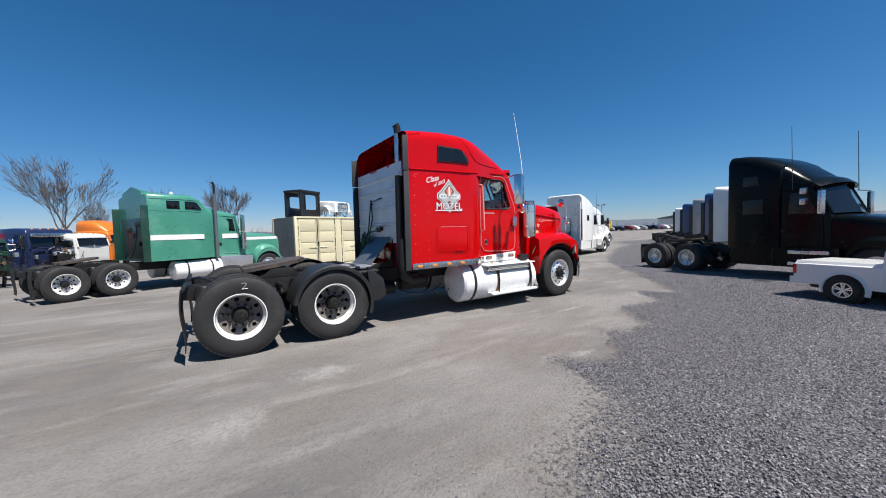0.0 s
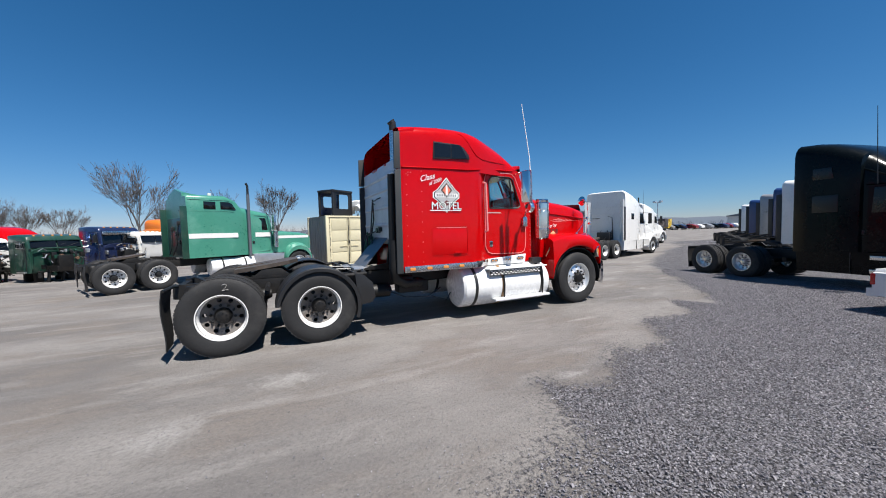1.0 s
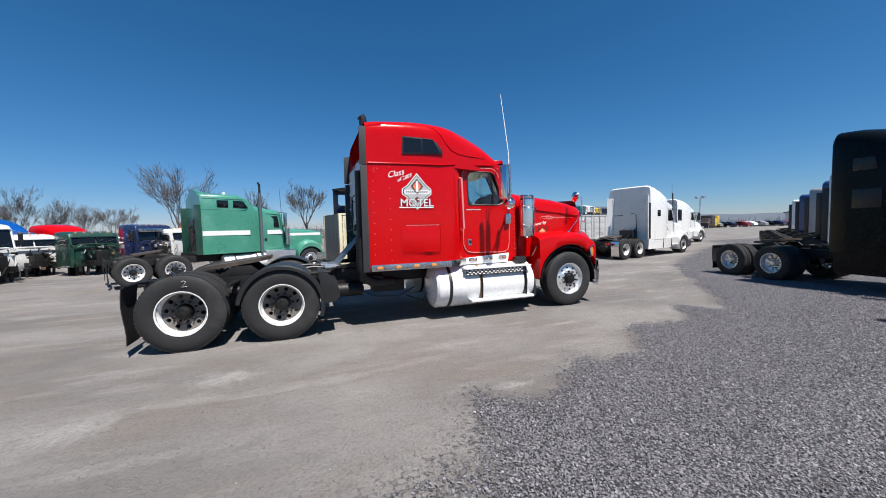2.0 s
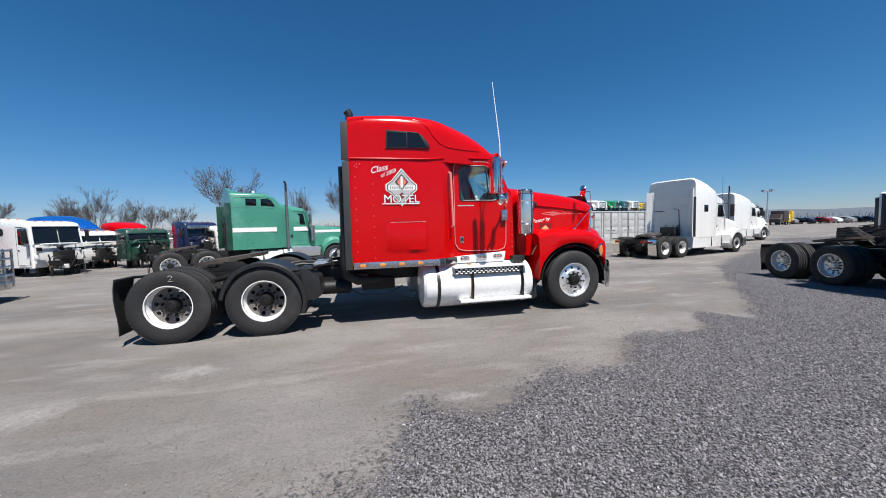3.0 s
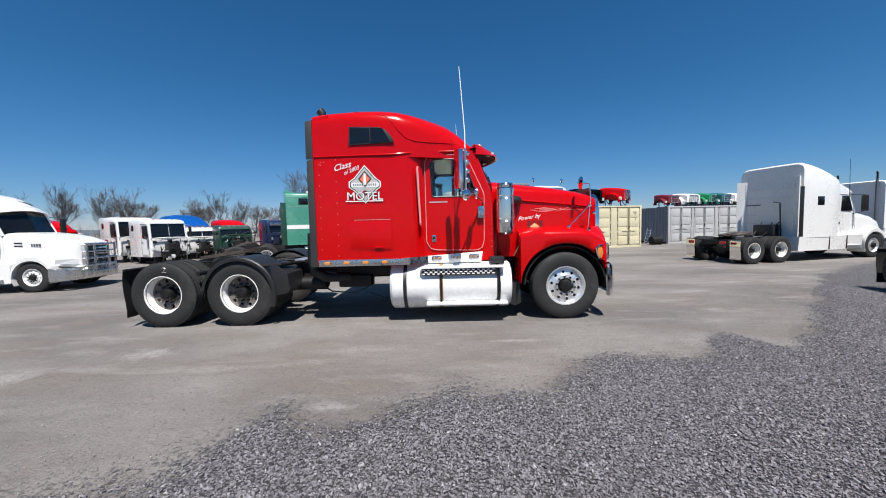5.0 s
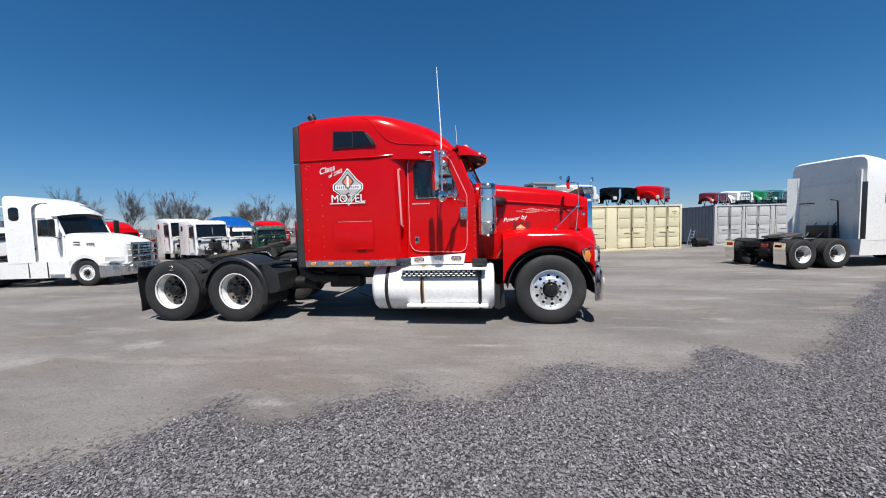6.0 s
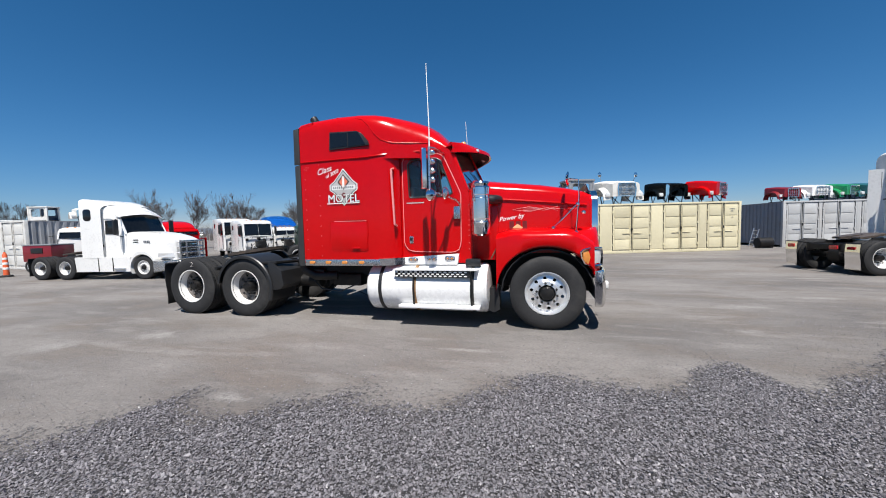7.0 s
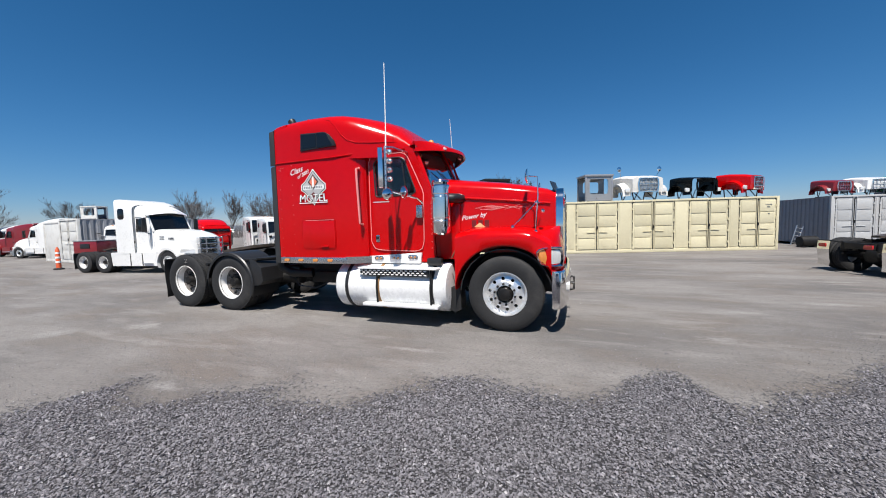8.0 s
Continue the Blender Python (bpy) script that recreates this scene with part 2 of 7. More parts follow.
def resample(pts, n):
    pts = [Vector((p[0], p[1])) for p in pts]
    seg = [(pts[(i + 1) % len(pts)] - pts[i]).length for i in range(len(pts))]
    tot, out, i, acc = sum(seg), [], 0, 0.0
    for k in range(n):
        d = tot * k / n
        while acc + seg[i] < d:
            acc += seg[i]
            i += 1
        out.append(pts[i].lerp(pts[(i + 1) % len(pts)], (d - acc) / max(seg[i], 1e-9)))
    return out


def from_angle(pts, n):
    """n points of an outline, evenly spread, beginning at its upper right."""
    r = resample(pts, n * 4)
    c = sum(r, Vector((0, 0))) / len(r)
    k = min(range(len(r)), key=lambda i: abs(math.atan2(r[i].y - c.y, r[i].x - c.x)))
    r = r[k:] + r[:k]
    a = sum(r[i].x * r[(i + 1) % len(r)].y - r[(i + 1) % len(r)].x * r[i].y for i in range(len(r)))
    if a < 0:
        r = [r[0]] + r[:0:-1]
    return r[::4]


def holed(bm, outer, inner, y0, y1, n=48):
    """A plate with an opening, in the side plane."""
    o, i = from_angle(outer, n), from_angle(inner, n)
    rings = [[(p.x, y, p.y) for p in q] for q, y in ((o, y0), (i, y0), (i, y1), (o, y1), (o, y0))]
    return loft(bm, rings, (False, False))


def ringo(x, hw, zb, zs, zt, e=0.5, n=7, top=1.0):
    """A body's cross-section: straight sides to zs, a rounded roof to zt."""
    half = [(-hw, zb), (-hw, zb * 0.5 + zs * 0.5), (-hw, zs)]
    for k in range(1, n + 1):
        a = radians(90 * k / n)
        half.append((-hw * (1 - (1 - top) * k / n) * max(0.0, math.cos(a)) ** e if k < n else 0.0, zs + (zt - zs) * math.sin(a) ** e))
    full = half + [(-y, z) for y, z in half[-2::-1]]
    return [(x, y, z) for y, z in full]


def panel(bm, pts, thick=0.012):
    """A thin flat plate through the points, its thickness along their normal."""
    p = [Vector(q) for q in pts]
    nrm = (p[1] - p[0]).cross(p[2] - p[0]).normalized() * thick
    a = [bm.verts.new(q) for q in p]
    b = [bm.verts.new(q + nrm) for q in p]
    bm.faces.new(a[::-1])
    bm.faces.new(b)
    for i in range(len(p)):
        j = (i + 1) % len(p)
        bm.faces.new((a[i], a[j], b[j], b[i]))
    return bm


def words(text, size, material, parent, m, name="lettering", shear=0.0, extrude=0.001):
    """Flat letters in the built-in font."""
    cu = bpy.data.curves.new(name, "FONT")
    cu.body, cu.size, cu.extrude, cu.shear, cu.resolution_u = text, size, extrude, shear, 3
    tmp = new("tmp", cu)
    me = bpy.data.meshes.new_from_object(tmp.evaluated_get(bpy.context.evaluated_depsgraph_get()))
    bpy.data.objects.remove(tmp)
    me.materials.append(material)
    ob = new(name, me)
    ob.parent = parent
    ob.matrix_basis = m
    return ob


# ---------------- wheels ----------------


def disc_holes(bm, r0, r1, count, hole, ya, yb, y2):
    """A wheel disc with a ring of round hand holes; ya at the inner edge, yb at the outer edge, y2 its thickness."""
    rm = (r0 + r1) / 2
    for s in range(count):
        a0, a1 = 2 * math.pi * s / count, 2 * math.pi * (s + 1) / count
        sq = [(u, -1) for u in (-1, -0.5, 0, 0.5)] + [(1, u) for u in (-1, -0.5, 0, 0.5)] + [(-u, 1) for u in (-1, -0.5, 0, 0.5)] + [(-1, -u) for u in (-1, -0.5, 0, 0.5)]
        rings = [[], [], []]
        for u, v in sq:
            r, a = rm + v * (r1 - r0) / 2, (a0 + a1) / 2 + u * (a1 - a0) / 2
            y = ya + (yb - ya) * (r - r0) / (r1 - r0)
            rings[0].append((r * math.sin(a), y, r * math.cos(a)))
            q = Vector((u, v)).normalized()
            am = (a0 + a1) / 2
            px, pz = rm * math.sin(am), rm * math.cos(am)
            tx, tz = math.cos(am), -math.sin(am)
            hx, hz = px + hole * (q.x * tx + q.y * math.sin(am)), pz + hole * (q.x * tz + q.y * math.cos(am))
            rings[1].append((hx, (ya + yb) / 2, hz))
            rings[2].append((hx, (ya + yb) / 2 + y2, hz))
        loft(bm, rings, (False, False))


def wheel_meshes():
    out = {}
    bm = B()
    half = [(0.285, 0.115), (0.3, 0.128), (0.335, 0.137), (0.4, 0.146), (0.455, 0.142), (0.492, 0.13), (0.512, 0.118), (0.52, 0.1), (0.521, 0.075), (0.508, 0.071), (0.508, 0.06), (0.522, 0.056), (0.523, 0.024), (0.509, 0.02), (0.509, 0.01), (0.523, 0.006)]
    prof = [(r, -a) for r, a in half] + [(r, a) for r, a in half[::-1]]
    turned(bm, prof, 56, closed=True)
    # tread blocks cut across the shoulders
    for k in range(56):
        for sy in (-1, 1):
            a = 2 * math.pi * (k + 0.5) / 56
            m = Matrix.Rotation(a, 4, "Y")
            box(bm, -0.022, 0.022, min(sy * 0.078, sy * 0.118), max(sy * 0.078, sy * 0.118), 0.505, 0.5245, m=m)
    out["tyre"] = part("tyre", bm, RUBBER)
    bm = B()
    turned(bm, prof, 56, closed=True)
    out["tyre_steer"] = part("tyre", bm, RUBBER)
    # front wheel: flat polished disc close to the outer side
    bm = B()
    turned(bm, [(0.302, -0.125), (0.305, -0.138), (0.293, -0.138), (0.285, -0.12), (0.262, -0.09), (0.262, -0.072), (0.262, 0.12), (0.302, 0.125)], 40, caps=False)
    disc_holes(bm, 0.165, 0.262, 10, 0.024, -0.118, -0.078, 0.02)
    bmesh.ops.remove_doubles(bm, verts=bm.verts, dist=1e-4)
    turned(bm, [(0.166, -0.118), (0.12, -0.122), (0.118, -0.08)], 32, caps=False)
    out["rim_front"] = part("rim", bm, ALU_WHEEL)
    bm = B()
    turned(bm, [(0.115, -0.07), (0.1, -0.12), (0.088, -0.16), (0.082, -0.175), (0.06, -0.18), (0.0, -0.18)], 20)
    out["hub_front"] = part("hub", bm, STEEL_BK)
    bm = B()
    turned(bm, [(0.017, -0.118), (0.017, -0.142), (0.01, -0.146), (0.01, -0.162), (0.0, -0.162)], 6, c=(0, 0, 0.142))
    out["nut_front"] = part("wheel_nut", bm, STEEL_BK)
    bm = B()
    turned(bm, [(0.018, 0.032), (0.018, 0.003), (0.011, -0.002), (0.011, -0.026), (0, -0.026)], 6, c=(0, 0, 0.142))
    out["nut_rear"] = part("wheel_nut", bm, STEEL_BK)
    # rear wheel: deep dish
    bm = B()
    turned(bm, [(0.302, -0.125), (0.305, -0.138), (0.293, -0.138), (0.286, -0.11), (0.268, -0.08), (0.262, 0.03), (0.262, 0.12), (0.302, 0.125)], 40, caps=False)
    out["rim_rear"] = part("rim", bm, RIM_WHITE)
    bm = B()
    disc_holes(bm, 0.165, 0.264, 10, 0.029, 0.03, -0.008, 0.02)
    bmesh.ops.remove_doubles(bm, verts=bm.verts, dist=1e-4)
    turned(bm, [(0.166, 0.03), (0.11, 0.03), (0.108, 0.06)], 32, caps=False)
    out["disc_rear"] = part("wheel_disc", bm, RIM_WHITE)
    bm = B()
    turned(bm, [(0.108, 0.05), (0.1, -0.01), (0.085, -0.05), (0.08, -0.09), (0.05, -0.1), (0, -0.1)], 20)
    for k in range(8):
        a = 2 * math.pi * k / 8
        turned(bm, [(0.01, -0.085), (0.01, -0.11), (0, -0.11)], 6, c=(0.062 * math.sin(a), 0, 0.062 * math.cos(a)))
    out["hub_rear"] = part("hub", bm, STEEL_BK)
    res = {k: o.data for k, o in out.items()}
    for o in out.values():
        bpy.data.objects.remove(o)
    return res


WM = wheel_meshes()


def alt(me, material, name):
    """The same mesh in another material."""
    c = me.copy()
    c.name = name
    c.materials[0] = material
    return c


WM["disc_rear_alu"], WM["rim_rear_alu"], WM["hub_rear_alu"] = alt(WM["disc_rear"], ALU_WHEEL, "wheel_disc"), alt(WM["rim_rear"], ALU_WHEEL, "rim"), alt(WM["hub_rear"], CHROME_DULL, "hub")
WM["disc_rear_grimy"] = alt(WM["disc_rear"], RIM_DIRTY, "wheel_disc")
WM["rim_front_white"] = alt(WM["rim_front"], RIM_WHITE, "rim")


def wheel(parent, x, y, side, kind, finish="", spin=0.0, r=0.52):
    """side -1: the truck's right. kind: front, rear (outer of a pair), inner."""
    m = pose(x, y, r, 0, 0, 0 if side < 0 else 180) @ pose(0, 0, 0, 0, spin, 0) @ Matrix.Scale(r / 0.52, 4)
    t = share("tyre", WM["tyre_steer" if kind == "front" else "tyre"], parent, m)
    if kind == "inner":
        return t
    if kind == "front":
        for nm, key in (("rim", "rim_front" + ("_white" if finish == "white" else "")), ("hub", "hub_front")):
            share(nm, WM[key], t)
    else:
        sfx = "_alu" if finish == "alu" else ""
        for nm, key in (("rim", "rim_rear" + sfx), ("wheel_disc", "disc_rear" + (sfx or ("_grimy" if finish == "grimy" else ""))), ("hub", "hub_rear" + sfx)):
            share(nm, WM[key], t)
    if r > 0.45:
        for k in range(10):
            share("wheel_nut", WM["nut_front" if kind == "front" else "nut_rear"], t, Matrix.Rotation(2 * math.pi * (k + 0.5) / 10, 4, "Y"))
    return t

# ---------------- ground ----------------


def gravel_edge(x):
    """Where the loose gravel begins, towards the red truck."""
    xs = [-40, -9, -6.5, -4.8, -4.3, -3.9, -3.62, -3.45, -3.15, -2.85, -2.5, -1.95, -1.05, -0.5, -0.15, 0.85, 1.3, 1.45, 1.8, 2.05, 2.15, 2.65, 3.9, 5.25, 8.0, 12.0, 30.0]
    ys = [-16, -9.5, -6.7, -5.25, -5.0, -4.8, -4.4, -3.85, -4.1, -4.2, -3.9, -3.42, -3.62, -3.2, -2.8, -2.85, -2.7, -2.3, -2.1, -2.3, -2.85, -2.37, -1.28, -0.07, 2.6, 5.0, 14.0]
    return float(np.interp(x, xs, ys))


def gravel_depth(x, y):
    """How far a spot lies inside the loose gravel."""
    p = Vector((x, y, 0))
    return gravel_edge(x) - y + noise.noise(p * 0.9) * 0.22 + noise.noise(p * 2.6) * 0.2


def ground():
    def axis(lo, hi, step):
        near = list(np.arange(lo, hi + 1e-6, step))
        far = [hi + step * (1.35 ** k - 1) / 0.35 for k in range(1, 28)]
        back = [lo - (f - hi) for f in far]
        return back[::-1] + near + far
    xs, ys = axis(-9.0, 9.0, 0.1), axis(-9.0, 5.0, 0.1)
    verts, mask = [], []
    for y in ys:
        for x in xs:
            p = Vector((x, y, 0))
            near = abs(x) < 14 and abs(y) < 14
            n = noise.noise(p * 0.8) * 0.014 + noise.noise(p * 3.1) * 0.005 if near else 0.0
            d = gravel_depth(x, y)
            g = min(1.0, max(0.0, d / (1.6 if x < -3.6 else 0.9) + 0.45))
            if near:
                n += g * 0.012
                n *= min(1.0, max(0.15, 1.2 - 1.0 / (0.35 + abs(y + 0.1) * 0.25)))
            verts.append((x, y, n - 0.006))
            mask.append(g)
    w = len(xs)
    faces = [(j * w + i, j * w + i + 1, (j + 1) * w + i + 1, (j + 1) * w + i) for j in range(len(ys) - 1) for i in range(w - 1)]
    me = bpy.data.meshes.new("ground")
    me.from_pydata(verts, [], faces)
    me.polygons.foreach_set("use_smooth", [True] * len(me.polygons))
    # pale worn hollows where the dust lies bare
    worn = []
    for v in verts:
        q = 0.0
        for cx, cy, rx, ry in ((-5.85, -2.45, 0.46, 0.3), (-6.85, -3.15, 0.36, 0.3), (-3.0, -3.88, 0.3, 0.13), (-2.6, -3.75, 0.5, 0.06), (2.7, -0.75, 0.4, 0.1), (3.5, 0.89, 0.5, 0.15), (5.2, 1.9, 0.6, 0.16), (6.6, 4.6, 0.7, 0.14), (8.6, 3.6, 0.6, 0.14), (10.5, 5.5, 0.8, 0.16), (7.4, 2.6, 0.5, 0.12), (-0.9, -2.2, 0.6, 0.07)):
            dx, dy = (v[0] - cx) / rx, (v[1] - cy) / ry
            if abs(dx) < 2 and abs(dy) < 2:
                q = max(q, 1.2 - math.hypot(dx, dy))
        worn.append(max(0.0, q))
    wa = me.attributes.new("worn", "FLOAT", "POINT")
    wa.data.foreach_set("value", worn)
    at = me.attributes.new("gravel", "FLOAT", "POINT")
    at.data.foreach_set("value", mask)
    m = bpy.data.materials.new("dusty_yard_ground")
    m.use_nodes = True
    N, L = m.node_tree.nodes, m.node_tree.links
    b = N["Principled BSDF"]
    geo = N.new("ShaderNodeNewGeometry")

    def nz(scale, detail=4, rough=0.55, stretch=None):
        n = N.new("ShaderNodeTexNoise")
        n.inputs["Scale"].default_value, n.inputs["Detail"].default_value, n.inputs["Roughness"].default_value = scale, detail, rough
        src = geo.outputs["Position"]
        if stretch:
            mp = N.new("ShaderNodeMapping")
            mp.inputs["Scale"].default_value = stretch
            mp.inputs["Rotation"].default_value = (0, 0, radians(-14))
            L.new(src, mp.inputs["Vector"])
            src = mp.outputs[0]
        L.new(src, n.inputs["Vector"])
        return n.outputs["Fac"]

    def rng(src, a, c, lo=0.0, hi=1.0):
        r = N.new("ShaderNodeMapRange")
        for k, v in (("From Min", a), ("From Max", c), ("To Min", lo), ("To Max", hi)):
            r.inputs[k].default_value = v
        L.new(src, r.inputs["Value"])
        return r.outputs[0]

    def mix(f, a, c):
        x = N.new("ShaderNodeMix")
        x.data_type = "RGBA"
        L.new(f, x.inputs["Factor"])
        for s, k in ((a, "A"), (c, "B")):
            if isinstance(s, tuple):
                x.inputs[k].default_value = (*s, 1)
            else:
                L.new(s, x.inputs[k])
        return x.outputs["Result"]

    # packed stone dust: cloudy grey with brown drifts and pale smears along the lane
    dust = mix(rng(nz(0.55, 4, 0.55, (0.5, 1.0, 1)), 0.4, 0.6), (0.2, 0.187, 0.175), (0.112, 0.104, 0.1))
    dust = mix(rng(nz(0.9, 5, 0.6, (0.6, 1.2, 1)), 0.47, 0.64, 0.0, 0.75), dust, (0.16, 0.137, 0.118))
    dust = mix(rng(nz(1.7, 5, 0.6, (0.35, 1.5, 1)), 0.53, 0.68, 0.0, 0.75), dust, (0.235, 0.222, 0.209))
    dust = mix(rng(nz(5.5, 6, 0.7, (0.6, 1.2, 1)), 0.52, 0.7, 0.0, 0.5), dust, (0.096, 0.088, 0.085))
    wr = N.new("ShaderNodeAttribute")
    wr.attribute_name = "worn"
    wadd = N.new("ShaderNodeMath")
    wadd.operation = "ADD"
    L.new(wr.outputs["Fac"], wadd.inputs[0])
    L.new(rng(nz(7, 6, 0.75), 0.25, 0.75, -0.6, 0.5), wadd.inputs[1])
    dust = mix(rng(wadd.outputs[0], 0.25, 0.9, 0.0, 0.85), dust, (0.265, 0.255, 0.243))
    dust = mix(rng(nz(34, 5, 0.7), 0.45, 0.7, 0.0, 0.6), dust, (0.082, 0.077, 0.074))
    dust = mix(rng(nz(120, 3), 0.58, 0.72, 0.0, 0.5), dust, (0.27, 0.262, 0.253))
    # loose gravel: single stones by cells
    vor = N.new("ShaderNodeTexVoronoi")
    vor.inputs["Scale"].default_value = 46
    L.new(geo.outputs["Position"], vor.inputs["Vector"])
    sep = N.new("ShaderNodeSeparateColor")
    L.new(vor.outputs["Color"], sep.inputs[0])
    stone = mix(rng(sep.outputs[0], 0.0, 1.0), (0.085, 0.082, 0.089), (0.255, 0.246, 0.263))
    # cell rims go near black: the shade between stones is put into the colour
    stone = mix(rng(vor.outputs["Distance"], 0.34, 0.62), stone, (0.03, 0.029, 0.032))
    att = N.new("ShaderNodeAttribute")
    att.attribute_name = "gravel"
    edge = N.new("ShaderNodeMath")
    edge.operation = "ADD"
    L.new(att.outputs["Fac"], edge.inputs[0])
    L.new(rng(nz(17, 6, 0.75), 0.25, 0.75, -0.55, 0.55), edge.inputs[1])
    fac = rng(edge.outputs[0], 0.35, 0.65)
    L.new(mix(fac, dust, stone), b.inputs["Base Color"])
    b.inputs["Roughness"].default_value = 0.92
    hn = N.new("ShaderNodeMath")
    hn.operation = "MULTIPLY"
    L.new(rng(vor.outputs["Distance"], 0.0, 0.8, 1.0, 0.0), hn.inputs[0])
    L.new(rng(fac, 0, 1, 0.12, 1.0), hn.inputs[1])
    h2 = N.new("ShaderNodeMath")
    h2.operation = "ADD"
    L.new(hn.outputs[0], h2.inputs[0])
    L.new(rng(nz(45, 6, 0.7), 0.2, 0.8, 0, 0.6), h2.inputs[1])
    bp = N.new("ShaderNodeBump")
    bp.inputs["Strength"].default_value, bp.inputs["Distance"].default_value = 1.0, 0.018
    L.new(h2.outputs[0], bp.inputs["Height"])
    L.new(bp.outputs[0], b.inputs["Normal"])
    me.materials.append(m)
    return tagged(new("ground", me), "grey packed stone dust yard with loose dark gravel", "ground", kind="structure")


ground()

# ---------------- red tractor ----------------


def chassis(T, x0, x1, fifth, axles, deck=None, flaps=True, flap_mat=None, fenders=()):
    """Frame rails, cross members, axles, fifth wheel and mud flaps of a tractor."""
    for s in (-1, 1):
        bm = B()
        prism(bm, [(x0, 0.74), (x0 + 0.25, 0.7), (x1, 0.68), (x1, 0.95), (x0, 0.95)], s * 0.39, s * 0.47, 0.008)
        part("frame_rail", bm, STEEL_BK, T)
    for x in [x0 + 0.05, *np.arange(x0 + 0.8, x1, 0.95)]:
        bm = B()
        box(bm, x - 0.05, x + 0.05, -0.39, 0.39, 0.74, 0.92, 0.01)
        part("cross_member", bm, STEEL_BK, T)
    for ax in axles:
        bm = B()
        rod(bm, [(ax, -0.95, 0.52), (ax, -0.35, 0.52), (ax, -0.18, 0.52), (ax, 0.18, 0.52), (ax, 0.35, 0.52), (ax, 0.95, 0.52)], [0.09, 0.1, 0.24, 0.24, 0.1, 0.09], 14)
        rod(bm, [(ax, 0, 0.55), (ax + 0.45, 0.0, 0.6)], [0.16, 0.1], 12)
        part("drive_axle", bm, STEEL_BK, T)
        for s in (-1, 1):
            bm = B()
            prism(bm, [(ax - 0.5, 0.62), (ax - 0.1, 0.66), (ax + 0.5, 0.6), (ax + 0.5, 0.52), (ax - 0.1, 0.58), (ax - 0.5, 0.54)], s * 0.49, s * 0.58, 0.006)
            turned(bm, [(0.1, 0.66), (0.13, 0.7), (0.13, 0.88), (0.1, 0.93)], 14, "z", (ax - 0.4, s * 0.53, 0))
            part("spring", bm, STEEL_BK, T)
    if fifth is not None:
        # coupling plate on its stand, with the open throat to the rear
        bm = B()
        out = [(-0.52, -0.42), (-0.52, -0.16), (-0.1, -0.07), (0.02, -0.05), (0.02, 0.05), (-0.1, 0.07), (-0.52, 0.16), (-0.52, 0.42), (-0.1, 0.47), (0.28, 0.4), (0.42, 0.2), (0.42, -0.2), (0.28, -0.4), (-0.1, -0.47)]
        a = [bm.verts.new((fifth + p[0], p[1], 1.12 + p[0] * 0.13)) for p in out]
        c = [bm.verts.new((fifth + p[0], p[1], 1.18 + p[0] * 0.13)) for p in out]
        bm.faces.new(a[::-1])
        bm.faces.new(c)
        for i in range(len(out)):
            j = (i + 1) % len(out)
            bm.faces.new((a[i], a[j], c[j], c[i]))
        bmesh.ops.triangulate(bm, faces=[f for f in bm.faces if len(f.verts) > 4])
        part("fifth_wheel_plate", bm, GREASE, T, "greasy rust-brown coupling plate")
        for s in (-1, 1):
            bm = B()
            prism(bm, [(fifth - 0.3, 0.96), (fifth + 0.32, 0.96), (fifth + 0.15, 1.1), (fifth - 0.12, 1.1)], s * 0.4, s * 0.46, 0.006)
            box(bm, fifth - 0.7, fifth + 0.75, s * 0.425 - 0.045, s * 0.425 + 0.045, 0.955, 0.985)
            for k in range(14):
                box(bm, fifth - 0.68 + k * 0.1, fifth - 0.63 + k * 0.1, s * 0.425 - 0.03, s * 0.425 + 0.03, 0.985, 1.005)
            part("slide_rail", bm, STEEL_BK, T)
    if flaps:
        for s in (-1, 1):
            bm = B()
            x = min(axles) - 0.62
            rings = []
            for k in range(7):
                z = 0.95 - k * 0.13
                rings.append([(x - 0.02 * math.sin(k * 0.9) - 0.006 * k, s * 0.78, z), (x - 0.02 * math.sin(k * 0.9) - 0.02, s * 1.2, z), (x - 0.02 * math.sin(k * 0.9) - 0.032, s * 1.2, z), (x - 0.02 * math.sin(k * 0.9) - 0.018 - 0.006 * k, s * 0.78, z)])
            loft(bm, rings)
            part("mud_flap", bm, flap_mat or FLAP, T)
            bm = B()
            rod(bm, [(x, s * 0.45, 0.93), (x, s * 0.8, 0.96), (x - 0.01, s * 1.2, 0.96)], 0.022, 8)
            part("flap_bracket", bm, STEEL_BK, T)


def arch_fender(T, ax, a0, a1, r=0.6, y0=0.72, y1=1.24, material=None, label=""):
    for s in (-1, 1):
        bm = B()
        rings = []
        for k in range(19):
            a = radians(a0 + (a1 - a0) * k / 18)
            c, d = math.cos(a), math.sin(a)
            rings.append([(ax + rr * c, s * y, 0.52 + rr * d) for rr, y in ((r, y0), (r + 0.012, y0), (r + 0.012, y1 - 0.02), (r - 0.005, y1), (r - 0.05, y1), (r - 0.05, y1 - 0.01), (r - 0.012, y1 - 0.012), (r, y1 - 0.03))])
        loft(bm, rings)
        part("wheel_fender", bm, material or PLASTIC, T, label)


